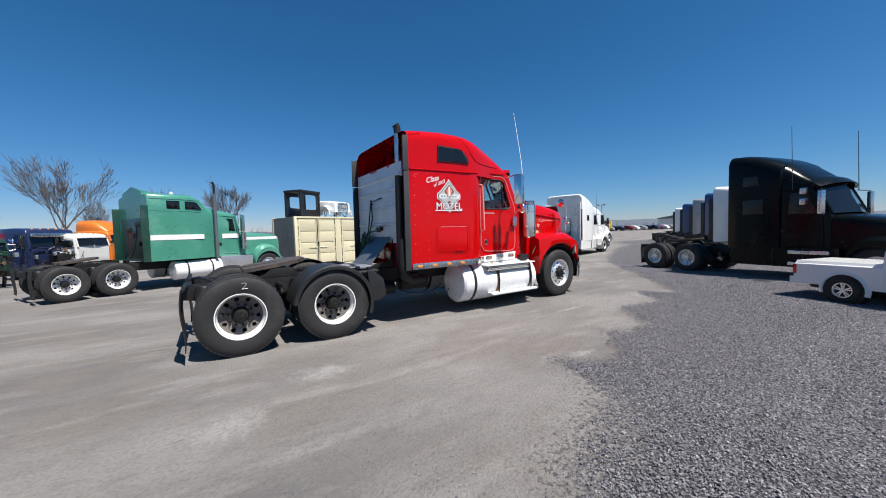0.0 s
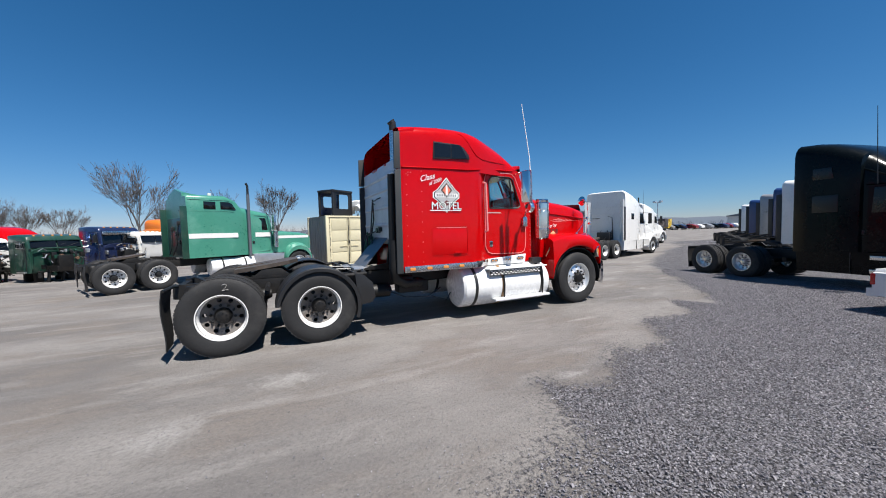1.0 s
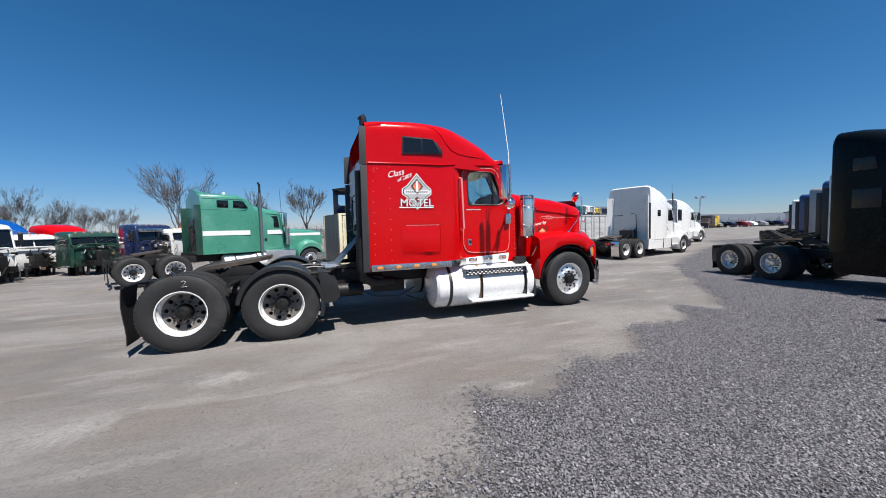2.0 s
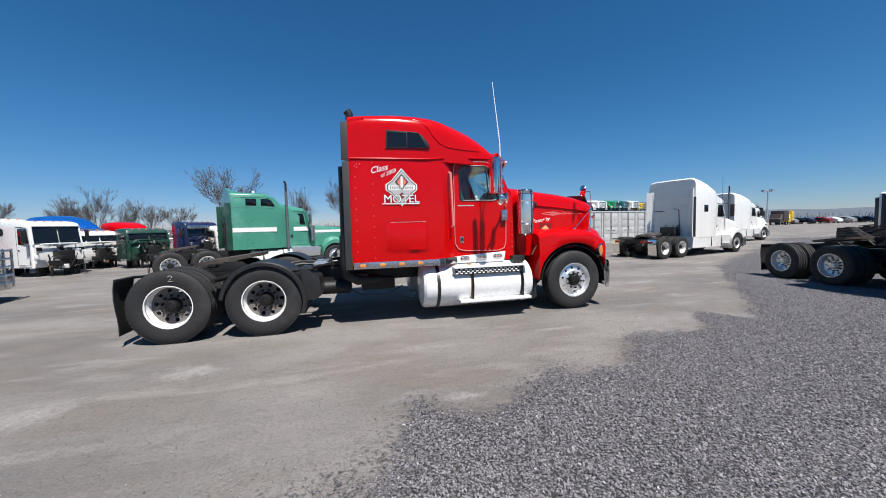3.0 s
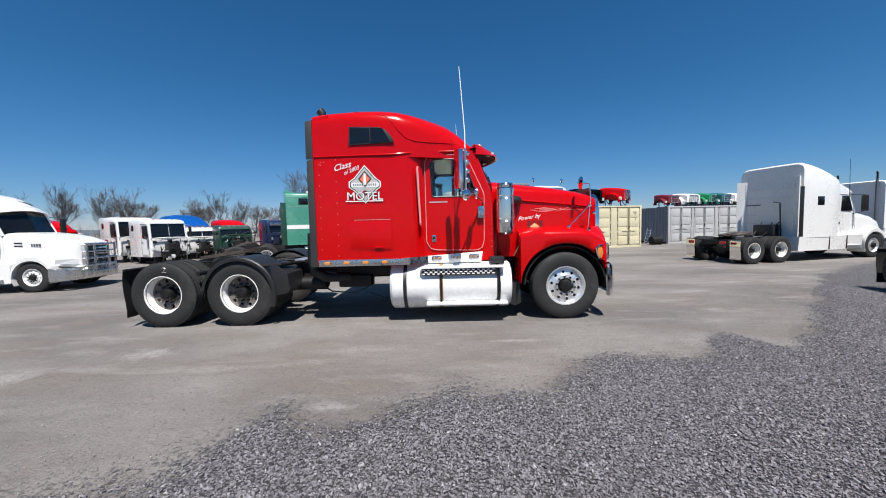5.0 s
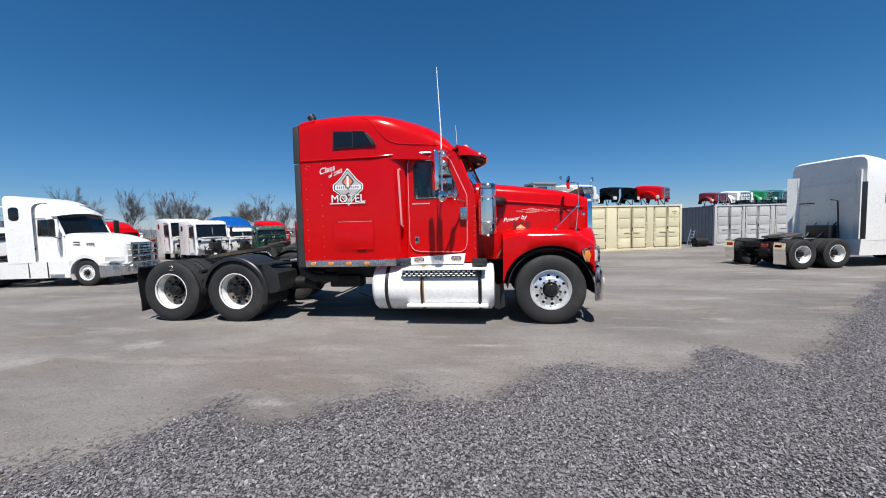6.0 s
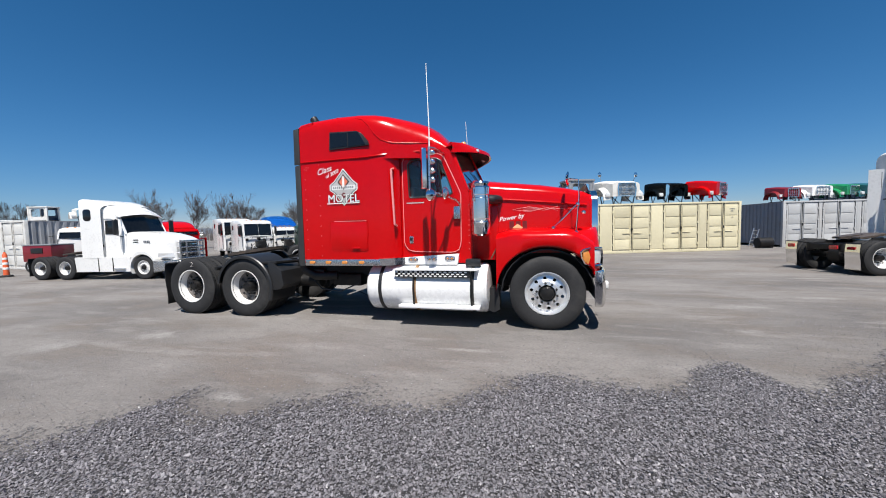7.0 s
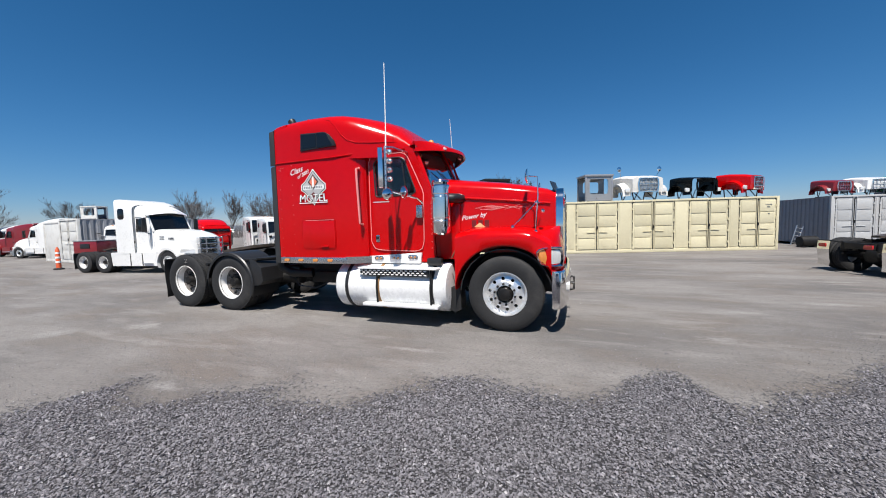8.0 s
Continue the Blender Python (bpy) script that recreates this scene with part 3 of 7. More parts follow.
def red_tractor():
    T = thing("tractor_truck", Matrix(), "bright red long nosed tractor with raised roof sleeper", "truck")
    chassis(T, -7.3, 0.75, -6.0, (-6.62, -5.35))
    for s in (-1, 1):
        wheel(T, 0, s * 1.03, s, "front", spin=11, r=0.545)
        for i, ax in enumerate((-6.62, -5.35)):
            wheel(T, ax, s * 1.07, s, "rear", "grimy", spin=8 + 25 * i, r=0.54)
            wheel(T, ax, s * 0.74, s, "inner", spin=30, r=0.54)
    bm = B()
    rod(bm, [(0, -0.9, 0.5), (0, -0.5, 0.45), (0, 0.5, 0.45), (0, 0.9, 0.5)], 0.06, 8)
    part("front_axle", bm, STEEL_BK, T)
    arch_fender(T, -5.35, -20, 172, 0.61, 0.6, 1.25)
    for s in (-1, 1):
        bm = B()
        prism(bm, [(-4.82, 1.02), (-4.68, 0.98), (-4.54, 0.85), (-4.5, 0.6), (-4.58, 0.52), (-4.76, 0.5)], s * 0.62, s * 1.22, 0.008)
        part("fender_skirt", bm, PLASTIC, T)
        bm = B()
        rod(bm, [(-5.1, s * 1.18, 0.98), (-4.65, s * 1.2, 1.0), (-4.55, s * 0.5, 0.98)], 0.03, 8)
        part("fender_bracket", bm, STEEL_BK, T)
        bm = B()
        rod(bm, [(-6.05, s * 0.46, 0.86), (-6.05, s * 1.16, 0.88)], 0.035, 8)
        part("fender_bracket", bm, STEEL_BK, T)
    # battery and air tanks between the axles and the cab
    for y, z in ((-0.62, 0.6), (0.62, 0.6)):
        bm = B()
        turned(bm, [(0.05, -4.9), (0.12, -4.86), (0.12, -4.1), (0.05, -4.06)], 16, "x", (0, y, z))
        part("air_tank", bm, STEEL_BK, T)
    bm = B()
    rod(bm, [(-4.7, 0, 0.62), (-1.2, 0, 0.72)], 0.06, 10)
    box(bm, -1.6, 0.3, -0.3, 0.3, 0.5, 1.0, 0.05)
    box(bm, -3.9, -3.3, -0.6, -0.3, 0.5, 0.72, 0.04)
    part("driveline", bm, STEEL_BK, T)
    bm = B()
    rod(bm, [(-4.2, -0.75, 0.62), (-3.9, -0.95, 0.5), (-3.5, -0.98, 0.47), (-3.2, -0.9, 0.6)], 0.012, 6)
    rod(bm, [(-3.3, -0.7, 0.42), (-3.0, -0.75, 0.32), (-2.9, -0.72, 0.45)], 0.01, 6)
    part("hanging_hose", bm, PLASTIC, T)

    for k, pts in enumerate(([(-4.6, -0.3, 0.98), (-4.9, -0.25, 1.0), (-5.3, -0.35, 0.97), (-5.6, -0.3, 0.96)], [(-4.5, 0.2, 0.98), (-5.0, 0.3, 1.0), (-5.4, 0.25, 0.96)], [(-6.9, -0.3, 0.96), (-7.1, 0.1, 1.0), (-7.2, 0.4, 0.96)])):
        bm = B()
        rod(bm, pts, 0.02, 6)
        part("brake_line", bm, PLASTIC, T)
    for x, y in ((-4.95, -0.55), (-5.05, 0.5), (-6.1, -0.56), (-6.2, 0.56), (-7.0, -0.5)):
        bm = B()
        turned(bm, [(0.0, -0.12), (0.07, -0.11), (0.085, -0.03), (0.085, 0.05), (0.06, 0.1), (0, 0.11)], 14, "x", (x, y, 0.72))
        part("brake_chamber", bm, STEEL_BK, T)
    # sleeper box
    bm = B()
    rings = []
    for x, hw in ((-4.02, 1.235), (-3.98, 1.25), (-3.94, 1.25), (-3.2, 1.252), (-2.72, 1.245), (-2.52, 1.21), (-2.38, 1.12), (-2.3, 1.04)):
        rings.append([(x, y, z) for y, z in ((-hw + 0.02, 0.97), (-hw, 1.0), (-hw, 1.03), (-hw, 1.7), (-hw, 2.64), (-hw + 0.004, 2.7), (hw - 0.004, 2.7), (hw, 2.64), (hw, 1.7), (hw, 1.03), (hw, 1.0), (hw - 0.02, 0.97))])
    loft(bm, rings)
    sleeper = part("sleeper", bm, RED, T)
    # raised roof, open at the rear
    bm = B()
    rings = []
    sect = ((-4.02, 1.235, 3.4, 0.2), (-3.9, 1.24, 3.42, 0.2), (-3.7, 1.245, 3.44, 0.21), (-3.3, 1.245, 3.468, 0.23), (-2.95, 1.24, 3.475, 0.26), (-2.7, 1.23, 3.462, 0.29), (-2.5, 1.2, 3.438, 0.34), (-2.3, 1.14, 3.41, 0.43), (-2.1, 1.07, 3.37, 0.51), (-1.9, 1.01, 3.3, 0.56), (-1.75, 0.985, 3.2, 0.56), (-1.62, 0.975, 3.07, 0.52), (-1.5, 0.965, 2.93, 0.48), (-1.42, 0.94, 2.89, 0.5))
    for x, hw, zt, e in sect:
        rings.append(ringo(x, hw, 2.68, 2.72, zt, e, 14, 1.0))
    loft(bm, rings, (False, True))
    roof = part("roof_fairing", bm, RED, T)
    bm = B()
    prism(bm, [(-3.98, 2.72), (-3.9, 2.72), (-3.25, 3.4), (-3.33, 3.42)], -1.16, 1.16, 0.01)
    part("roof_bulkhead", bm, RED, T)
    # moulded edge running down the roof's shoulder
    for s in (-1, 1):
        pts = []
        for x, z in ((-2.98, 3.36), (-2.86, 3.33), (-2.74, 3.22), (-2.64, 3.08), (-2.54, 2.98), (-2.4, 2.93), (-2.2, 2.92), (-1.95, 2.92), (-1.75, 2.91)):
            hw, zt, e = (float(np.interp(x, [q[0] for q in sect], [q[k] for q in sect])) for k in (1, 2, 3))
            u = ((z - 2.72) / (zt - 2.72)) ** (1 / e)
            pts.append((x, s * hw * math.sqrt(max(0.0, 1 - u * u)) ** e, z))
        bm = B()
        rod(bm, pts, [0.003] + [0.01] * 7 + [0.003], 8)
        part("roof_crease", bm, RED, roof)
    # belt moulding between roof and box
    for s in (-1, 1):
        bm = B()
        rod(bm, [(-4.0, s * 1.247, 2.705), (-2.75, s * 1.25, 2.715), (-2.5, s * 1.2, 2.74), (-2.3, s * 1.06, 2.775), (-1.6, s * 0.99, 2.79)], 0.018, 8)
        part("belt_moulding", bm, RED, T)
    # rubber edged side extenders behind the box
    for s in (-1, 1):
        for z0, z1 in ((0.95, 2.672), (2.676, 3.28)):
            bm = B()
            xe = -4.13 if s < 0 else -4.16
            prism(bm, [(xe, z0), (-4.018, z0), (-4.018, z1), (xe + 0.01, z1 - 0.02)], s * 1.215, s * 1.25, 0.008)
            part("side_extender", bm, EXT, T, "grey-black rubber edged side extender")
        bm = B()
        prism(bm, [(-4.03, 2.68), (-3.96, 2.68), (-3.75, 3.36), (-4.03, 3.3)], s * 1.2, s * 1.222, 0.004)
        part("inner_extender", bm, RED, T)
    # rear wall of ribbed aluminium sheets
    bm = B()
    box(bm, -4.05, -4.02, -1.02, 1.16, 1.42, 2.88, 0.008)
    rear = part("rear_wall", bm, WALL_ALU, T, "dusty aluminium rear wall with pressed ribs")
    for z in (1.78, 2.1, 2.42, 2.66):
        bm = B()
        prism(bm, [(-4.07, z - 0.015), (-4.05, z - 0.035), (-4.05, z + 0.035), (-4.07, z + 0.015)], -0.98, 1.12)
        part("rib", bm, WALL_ALU, rear)
    for y in (-0.5, 0.1, 0.22, 0.34):
        bm = B()
        box(bm, -4.075, -4.048, y - 0.035, y + 0.035, 2.84, 2.875, 0.006)
        part("marker_light", bm, RED_LENS, rear)
    bm = B()
    rod(bm, [(-4.06, 0.3, 2.2), (-4.12, 0.3, 2.24), (-4.12, -0.15, 2.28), (-4.06, -0.15, 2.3)], 0.012, 6)
    part("grab_rail", bm, PLASTIC, rear)
    # deck plate sloping behind the box
    bm = B()
    prism(bm, [(-4.06, 1.52), (-4.04, 1.55), (-4.5, 1.02), (-4.62, 1.02), (-4.62, 0.99), (-4.5, 0.99)], -0.5, 0.4, 0.004)
    part("deck_plate", bm, DECK, T)
    for y in (-0.56, 0.46):
        bm = B()
        prism(bm, [(-4.05, 1.5), (-4.02, 1.5), (-4.02, 0.98), (-4.55, 0.98), (-4.5, 1.02), (-4.1, 1.08)], y - 0.02, y + 0.02, 0.004)
        part("deck_bracket", bm, STEEL_BK, T)
    for q in ((-4.7, -4.4, -0.55, -0.2, 0.98, 1.03), (-4.75, -4.45, 0.15, 0.6, 0.97, 1.0)):
        bm = B()
        box(bm, *q, 0.01)
        part("tread_plate", bm, ALU, T)
    # air hoses, coiled, and their holder
    bm = B()
    pts = [(-4.12 - 0.05 * math.cos(k * 0.7), 0.62 + 0.035 * math.sin(k * 0.7), 1.62 - k * 0.009) for k in range(78)]
    rod(bm, pts, 0.011, 6)
    part("coiled_hose", bm, CABLE_G, T, "coiled green air hose")
    for y, z, rr, mm in ((0.55, 1.45, 0.2, CABLE_G), (0.66, 1.42, 0.17, PLASTIC), (0.44, 1.4, 0.15, CABLE_G), (0.75, 1.36, 0.14, CABLE_G), (0.6, 1.3, 0.2, PLASTIC)):
        bm = B()
        rod(bm, [(-4.13 - 0.05 * math.sin(k * 0.35), y + 0.6 * rr * math.cos(k * 0.524), z + rr * math.sin(k * 0.524)) for k in range(25)], 0.014, 6)
        part("coiled_hose", bm, mm, T)
    bm = B()
    rod(bm, [(-3.6, -0.9, 0.74), (-3.95, -1.05, 0.76), (-4.12, -1.1, 0.86), (-4.14, -1.12, 1.05), (-4.13, -1.1, 1.5)], 0.085, 12)
    part("exhaust_elbow", bm, STEEL_BK, T)
    bm = B()
    rod(bm, [(-4.1, 0.1, 1.66), (-4.2, 0.3, 1.62), (-4.2, 0.45, 1.5), (-4.22, 0.38, 1.2), (-4.18, 0.25, 1.05), (-4.16, 0.15, 1.25), (-4.15, 0.3, 1.5), (-4.12, 0.45, 1.66), (-4.1, 0.3, 2.3), (-4.1, 0.26, 1.9), (-4.12, 0.4, 1.6)], 0.014, 7)
    part("hanging_hose", bm, PLASTIC, T)
    bm = B()
    turned(bm, [(0.05, -4.13), (0.05, -4.05)], 14, "x", (0, 0.0, 1.68))
    turned(bm, [(0.045, -4.12), (0.045, -4.05)], 14, "x", (0, -0.12, 1.7))
    part("socket", bm, PLASTIC, T)
    # exhaust stack
    bm = B()
    rod(bm, [(-3.8, -0.98, 0.82), (-4.05, -1.02, 0.84), (-4.13, -1.04, 0.95), (-4.13, -1.05, 1.1), (-4.12, -1.06, 2.6)], 0.07, 14)
    part("exhaust_pipe", bm, STEEL_BK, T)
    bm = B()
    rod(bm, [(-3.985, -0.79, 2.6), (-3.985, -0.79, 3.4)], 0.062, 16)
    part("exhaust_tube", bm, CHROME_DULL, T, "dull chrome exhaust stack")
    bm = B()
    rod(bm, [(-3.985, -0.79, 3.38), (-3.985, -0.79, 3.47), (-3.99, -0.79, 3.52), (-4.025, -0.79, 3.565)], [0.06, 0.065, 0.067, 0.07], 16, (True, True))
    part("exhaust_tip", bm, PLASTIC, T)

    # sleeper window, hatch, rivets
    for s in (-1, 1):
        y = s * 1.25
        pts = [(-3.44, 2.87), (-2.72, 2.9), (-2.74, 2.97), (-2.84, 3.09), (-2.93, 3.14), (-3.42, 3.16)]
        bm = B()
        prism(bm, pts, y - s * 0.02, y + s * 0.012, 0.006)
        w = part("sleeper_window", bm, PLASTIC, T, "dark sliding sleeper window")
        for x0, x1, x2 in ((-3.41, -3.1, -3.1), (-3.085, -2.78, -2.9)):
            bm = B()
            prism(bm, [(x0, 2.9), (x1, 2.915), (x2, 3.125), (x0, 3.135)], y + s * 0.008, y + s * 0.017)
            part("pane", bm, GLASS_DK, w)
        bm = B()
        holed(bm, rounded(-3.5, -2.79, 1.2, 1.72, 0.05), rounded(-3.49, -2.8, 1.21, 1.71, 0.045), y - s * 0.004, y + s * 0.005)
        hatch = part("hatch_seam", bm, RED, sleeper)
        bm = B()
        prism(bm, rounded(-3.48, -2.81, 1.22, 1.69, 0.04), y - s * 0.004, y + s * 0.006, 0.002)
        part("hatch", bm, RED, sleeper)
        bm = B()
        prism(bm, rounded(-3.08, -2.94, 1.235, 1.265, 0.012), y, y + s * 0.03, 0.006)
        part("hatch_handle", bm, RED, sleeper)
        bm = B()
        box(bm, -3.4, -2.82, min(y, y + s * 0.01), max(y, y + s * 0.01), 1.69, 1.697)
        part("hatch_trim", bm, DECAL_PINK, sleeper)
        for z in np.arange(1.06, 2.62, 0.17):
            for x in (-3.93, -3.66):
                bm = B()
                turned(bm, [(0.009, 0), (0.006, s * 0.006), (0, s * 0.007)], 8, c=(x, y, z + (0.06 if x > -3.8 else 0)))
                part("rivet", bm, RIVET, sleeper)
        for p in ((-3.9, 2.62), (-3.85, 2.62), (-3.9, 2.57)):
            bm = B()
            turned(bm, [(0.01, 0), (0.006, s * 0.006), (0, s * 0.007)], 8, c=(p[0], y, p[1]))
            part("rivet", bm, RIVET, sleeper)
        # polished skirt with amber lamps
        bm = B()
        box(bm, -4.0, -2.6, min(y - s * 0.01, y + s * 0.006), max(y - s * 0.01, y + s * 0.006), 0.955, 1.06, 0.004)
        sk = part("side_skirt", bm, CHROME_DULL, T, "polished steel skirt with amber lamps")
        for x in (-3.86, -3.55, -3.24, -2.93):
            bm = B()
            prism(bm, rounded(x - 0.05, x + 0.05, 0.985, 1.035, 0.022), y + s * 0.004, y + s * 0.02, 0.006)
            part("amber_lamp", bm, AMBER, sk)
        bm = B()
        pts = [(-2.62, 1.25), (-2.45, 1.2), (-2.32, 1.1), (-2.24, 1.06)]
        loft(bm, [[(x, s * yy, 0.955), (x, s * yy, 1.07), (x, s * (yy - 0.015), 1.07), (x, s * (yy - 0.015), 0.955)] for x, yy in pts])
        part("skirt_corner", bm, CHROME, T)
        bm = B()
        prism(bm, [(-2.28, 0.955), (-1.36, 0.955), (-1.33, 1.13), (-2.28, 1.07)], s * 1.0, s * 1.05, 0.006)
        st = part("kick_plate", bm, WHITE, T, "white kick plate with three oval lamps")
        for x in (-2.1, -1.78, -1.48):
            bm = B()
            prism(bm, rounded(x - 0.085, x + 0.085, 1.0 + (x + 2.1) * 0.03, 1.075 + (x + 2.1) * 0.03, 0.035), s * 1.049, s * 1.062, 0.004)
            e = part("oval_lamp", bm, CHROME_DULL, st)
            for d in (-0.035, 0.035):
                bm = B()
                turned(bm, [(0.017, s * 1.06), (0.014, s * 1.07), (0, s * 1.072)], 12, c=(x + d, 0, 1.037 + (x + 2.1) * 0.03))
                part("lens", bm, AMBER, e)

    # cab: side walls with window openings, firewall, floor
    side = [(-2.3, 0.98), (-1.1, 0.98), (-1.17, 2.1), (-1.48, 2.82), (-2.3, 2.82)]
    win = [(-2.15, 2.05), (-1.5, 2.05), (-1.42, 2.1), (-1.61, 2.62), (-1.68, 2.66), (-2.1, 2.66), (-2.17, 2.58)]
    cab_walls = []
    for s in (-1, 1):
        bm = B()
        holed(bm, side, win, s * 0.95, s * 0.99, 64)
        cab_walls.append(part("cab_side", bm, RED, T))
        door = [(-2.26, 1.3), (-2.2, 1.2), (-2.1, 1.17), (-1.42, 1.15), (-1.33, 1.2), (-1.3, 1.3), (-1.29, 2.08), (-1.56, 2.68), (-1.64, 2.73), (-2.16, 2.73), (-2.26, 2.66)]
        bm = B()
        holed(bm, door, win, s * 0.985, s * 1.008, 64)
        d = part("door", bm, RED, T)
        bm = B()
        o = from_angle(door, 64)
        rod(bm, [(p.x, s * 1.006, p.y) for p in o] + [(o[0].x, s * 1.006, o[0].y)], 0.007, 5)
        part("door_trim", bm, DECAL_PINK, d, "thin pale edge trim")
        bm = B()
        prism(bm, win, s * 0.966, s * 0.972)
        g = part("door_window", bm, GLASS, d)
        g.visible_shadow = False
        bm = B()
        i = from_angle(win, 48)
        rod(bm, [(p.x, s * 1.008, p.y) for p in i] + [(i[0].x, s * 1.008, i[0].y)], 0.012, 6)
        part("window_seal", bm, PLASTIC, d)
        bm = B()
        rod(bm, [(-1.6, s * 0.985, 2.06), (-1.66, s * 0.985, 2.62)], 0.012, 6)
        part("vent_bar", bm, PLASTIC, d)
        bm = B()
        prism(bm, rounded(-2.17, -2.1, 1.3, 1.42, 0.015), s * 1.004, s * 1.014, 0.003)
        h = part("door_handle", bm, CHROME_DULL, d)
        bm = B()
        prism(bm, rounded(-2.16, -2.11, 1.345, 1.4, 0.01), s * 1.012, s * 1.035, 0.004)
        part("paddle", bm, PLASTIC, h)
        bm = B()
        box(bm, -2.2, -1.9, min(s * 1.004, s * 1.012), max(s * 1.004, s * 1.012), 1.955, 1.972)
        part("badge", bm, DECAL_G, d)
        # grab bar on the box corner
        bm = B()
        rod(bm, [(-2.37, s * 1.13, 2.52), (-2.37, s * 1.22, 2.5), (-2.36, s * 1.22, 2.2), (-2.34, s * 1.21, 1.62), (-2.34, s * 1.12, 1.6)], 0.018, 8)
        part("grab_bar", bm, DECAL_PINK, T, "pale worn red grab bar")
        # mirrors on their bracket
        bm = B()
        rod(bm, [(-1.55, s * 1.0, 2.72), (-1.6, s * 1.4, 2.73), (-1.62, s * 1.6, 2.7)], 0.014, 7)
        rod(bm, [(-1.3, s * 1.0, 1.9), (-1.35, s * 1.1, 1.98), (-1.55, s * 1.48, 2.06), (-1.62, s * 1.58, 2.08)], 0.016, 7)
        rod(bm, [(-1.62, s * 1.6, 2.7), (-1.62, s * 1.6, 2.06)], 0.014, 7)
        mir = part("mirror_bracket", bm, CHROME_DULL, T)
        bm = B()
        prism(bm, rounded(-1.47, -1.3, 2.12, 2.7, 0.03), -0.035, 0.035, 0.012)
        bmesh.ops.transform(bm, matrix=pose(-1.72, s * 1.56, 0, 0, 0, s * 62) @ pose(1.385, 0, 0), verts=bm.verts)
        part("mirror_head", bm, CHROME, mir)
        for k in range(4):
            bm = B()
            turned(bm, [(0.0, -0.05), (0.04, -0.04), (0.045, -0.01), (0.03, 0.02), (0, 0.03)], 12, "x", (-1.58, s * 1.52, 2.25 + k * 0.13))
            part("mirror_lamp", bm, CHROME, mir)
        bm = B()
        turned(bm, [(0.0, -1.7), (0.08, -1.69), (0.1, -1.66), (0.1, -1.63), (0.06, -1.58), (0, -1.56)], 18, "x", (0.02, s * 1.55, 2.03))
        turned(bm, [(0.0, -1.5), (0.085, -1.495), (0.1, -1.48), (0.1, -1.46), (0.05, -1.43), (0, -1.42)], 18, "x", (0.02, s * 1.36, 2.06))
        part("convex_mirror", bm, CHROME, mir)
        bm = B()
        prism(bm, rounded(-1.4, -1.29, 1.68, 1.88, 0.02), s * 1.0, s * 1.07, 0.012)
        part("marker_lamp_box", bm, CHROME_DULL, T)
    bm = B()
    box(bm, -2.3, -1.1, -0.95, 0.95, 0.98, 1.06)
    part("cab_floor", bm, INSIDE, T)
    bm = B()
    loft(bm, [[(x, y, z) for y, z in ((-hw, 1.0), (-hw, zt), (hw, zt), (hw, 1.0))] for x, hw, zt in ((-1.2, 0.95, 2.1), (-1.1, 0.93, 2.12), (-1.0, 0.88, 2.12))])
    part("firewall", bm, RED, T)
    bm = B()
    loft(bm, [[(-1.7, y, z) for y, z in ((-0.93, 1.55), (-0.93, 1.95), (0.93, 1.95), (0.93, 1.55))], [(-1.3, y, z) for y, z in ((-0.93, 1.5), (-0.93, 2.1), (0.93, 2.1), (0.93, 1.5))], [(-1.16, y, z) for y, z in ((-0.93, 1.5), (-0.93, 2.11), (0.93, 2.11), (0.93, 1.5))]])
    part("dashboard", bm, INSIDE, T)
    for y in (-0.52, 0.52):
        bm = B()
        box(bm, -2.25, -1.78, y - 0.25, y + 0.25, 1.4, 1.56, 0.05)
        box(bm, -2.28, -2.14, y - 0.25, y + 0.25, 1.5, 2.25, 0.05)
        box(bm, -2.26, -2.16, y - 0.14, y + 0.14, 2.25, 2.42, 0.04)
        part("cab_seat", bm, SEAT, T)
    bm = B()
    c = Vector((-1.72, 0.52, 1.95))
    rod(bm, [c + Vector((0.11 * math.sin(k / 24 * 2 * math.pi), 0.22 * math.cos(k / 24 * 2 * math.pi), 0.19 * math.sin(k / 24 * 2 * math.pi))) for k in range(25)], 0.014, 6)
    rod(bm, [c, c + Vector((0.25, 0, -0.2))], 0.03, 8)
    rod(bm, [c + Vector((0, -0.21, 0)), c + Vector((0, 0.21, 0))], 0.014, 6)
    part("steering_wheel", bm, PLASTIC, T)
    # lining of the cab
    bm = B()
    box(bm, -2.28, -1.5, -0.93, 0.93, 2.75, 2.79)
    part("headliner", bm, INSIDE, T)
    bm = B()
    box(bm, -2.29, -2.27, -0.93, 0.93, 1.06, 2.75)
    part("cab_rear_wall", bm, INSIDE, T)
    # split windscreen and its pillars
    top = [(-1.47, -0.9, 2.83), (-1.33, 0.0, 2.88), (-1.47, 0.9, 2.83)]
    bot = [(-1.2, -0.93, 2.12), (-1.02, 0.0, 2.2), (-1.2, 0.93, 2.12)]
    for i in (0, 1):
        bm = B()
        panel(bm, [bot[i], bot[i + 1], top[i + 1], top[i]], 0.006)
        g = part("windscreen", bm, GLASS, T)
        g.visible_shadow = False
    bm = B()
    for i in (0, 1, 2):
        rod(bm, [bot[i], top[i]], 0.022 if i == 1 else 0.035, 8)
    rod(bm, bot, 0.025, 8)
    part("windscreen_frame", bm, RED, T)
    bm = B()
    for y in (-0.4, 0.4):
        rod(bm, [(-1.03, y * 0.6, 2.2), (-1.16, y * 1.3, 2.42)], 0.009, 5)
        rod(bm, [(-1.1, y * 0.95, 2.28), (-1.22, y * 1.6, 2.48)], 0.007, 5)
    part("wiper", bm, PLASTIC, T)
    # sun visor
    bm = B()
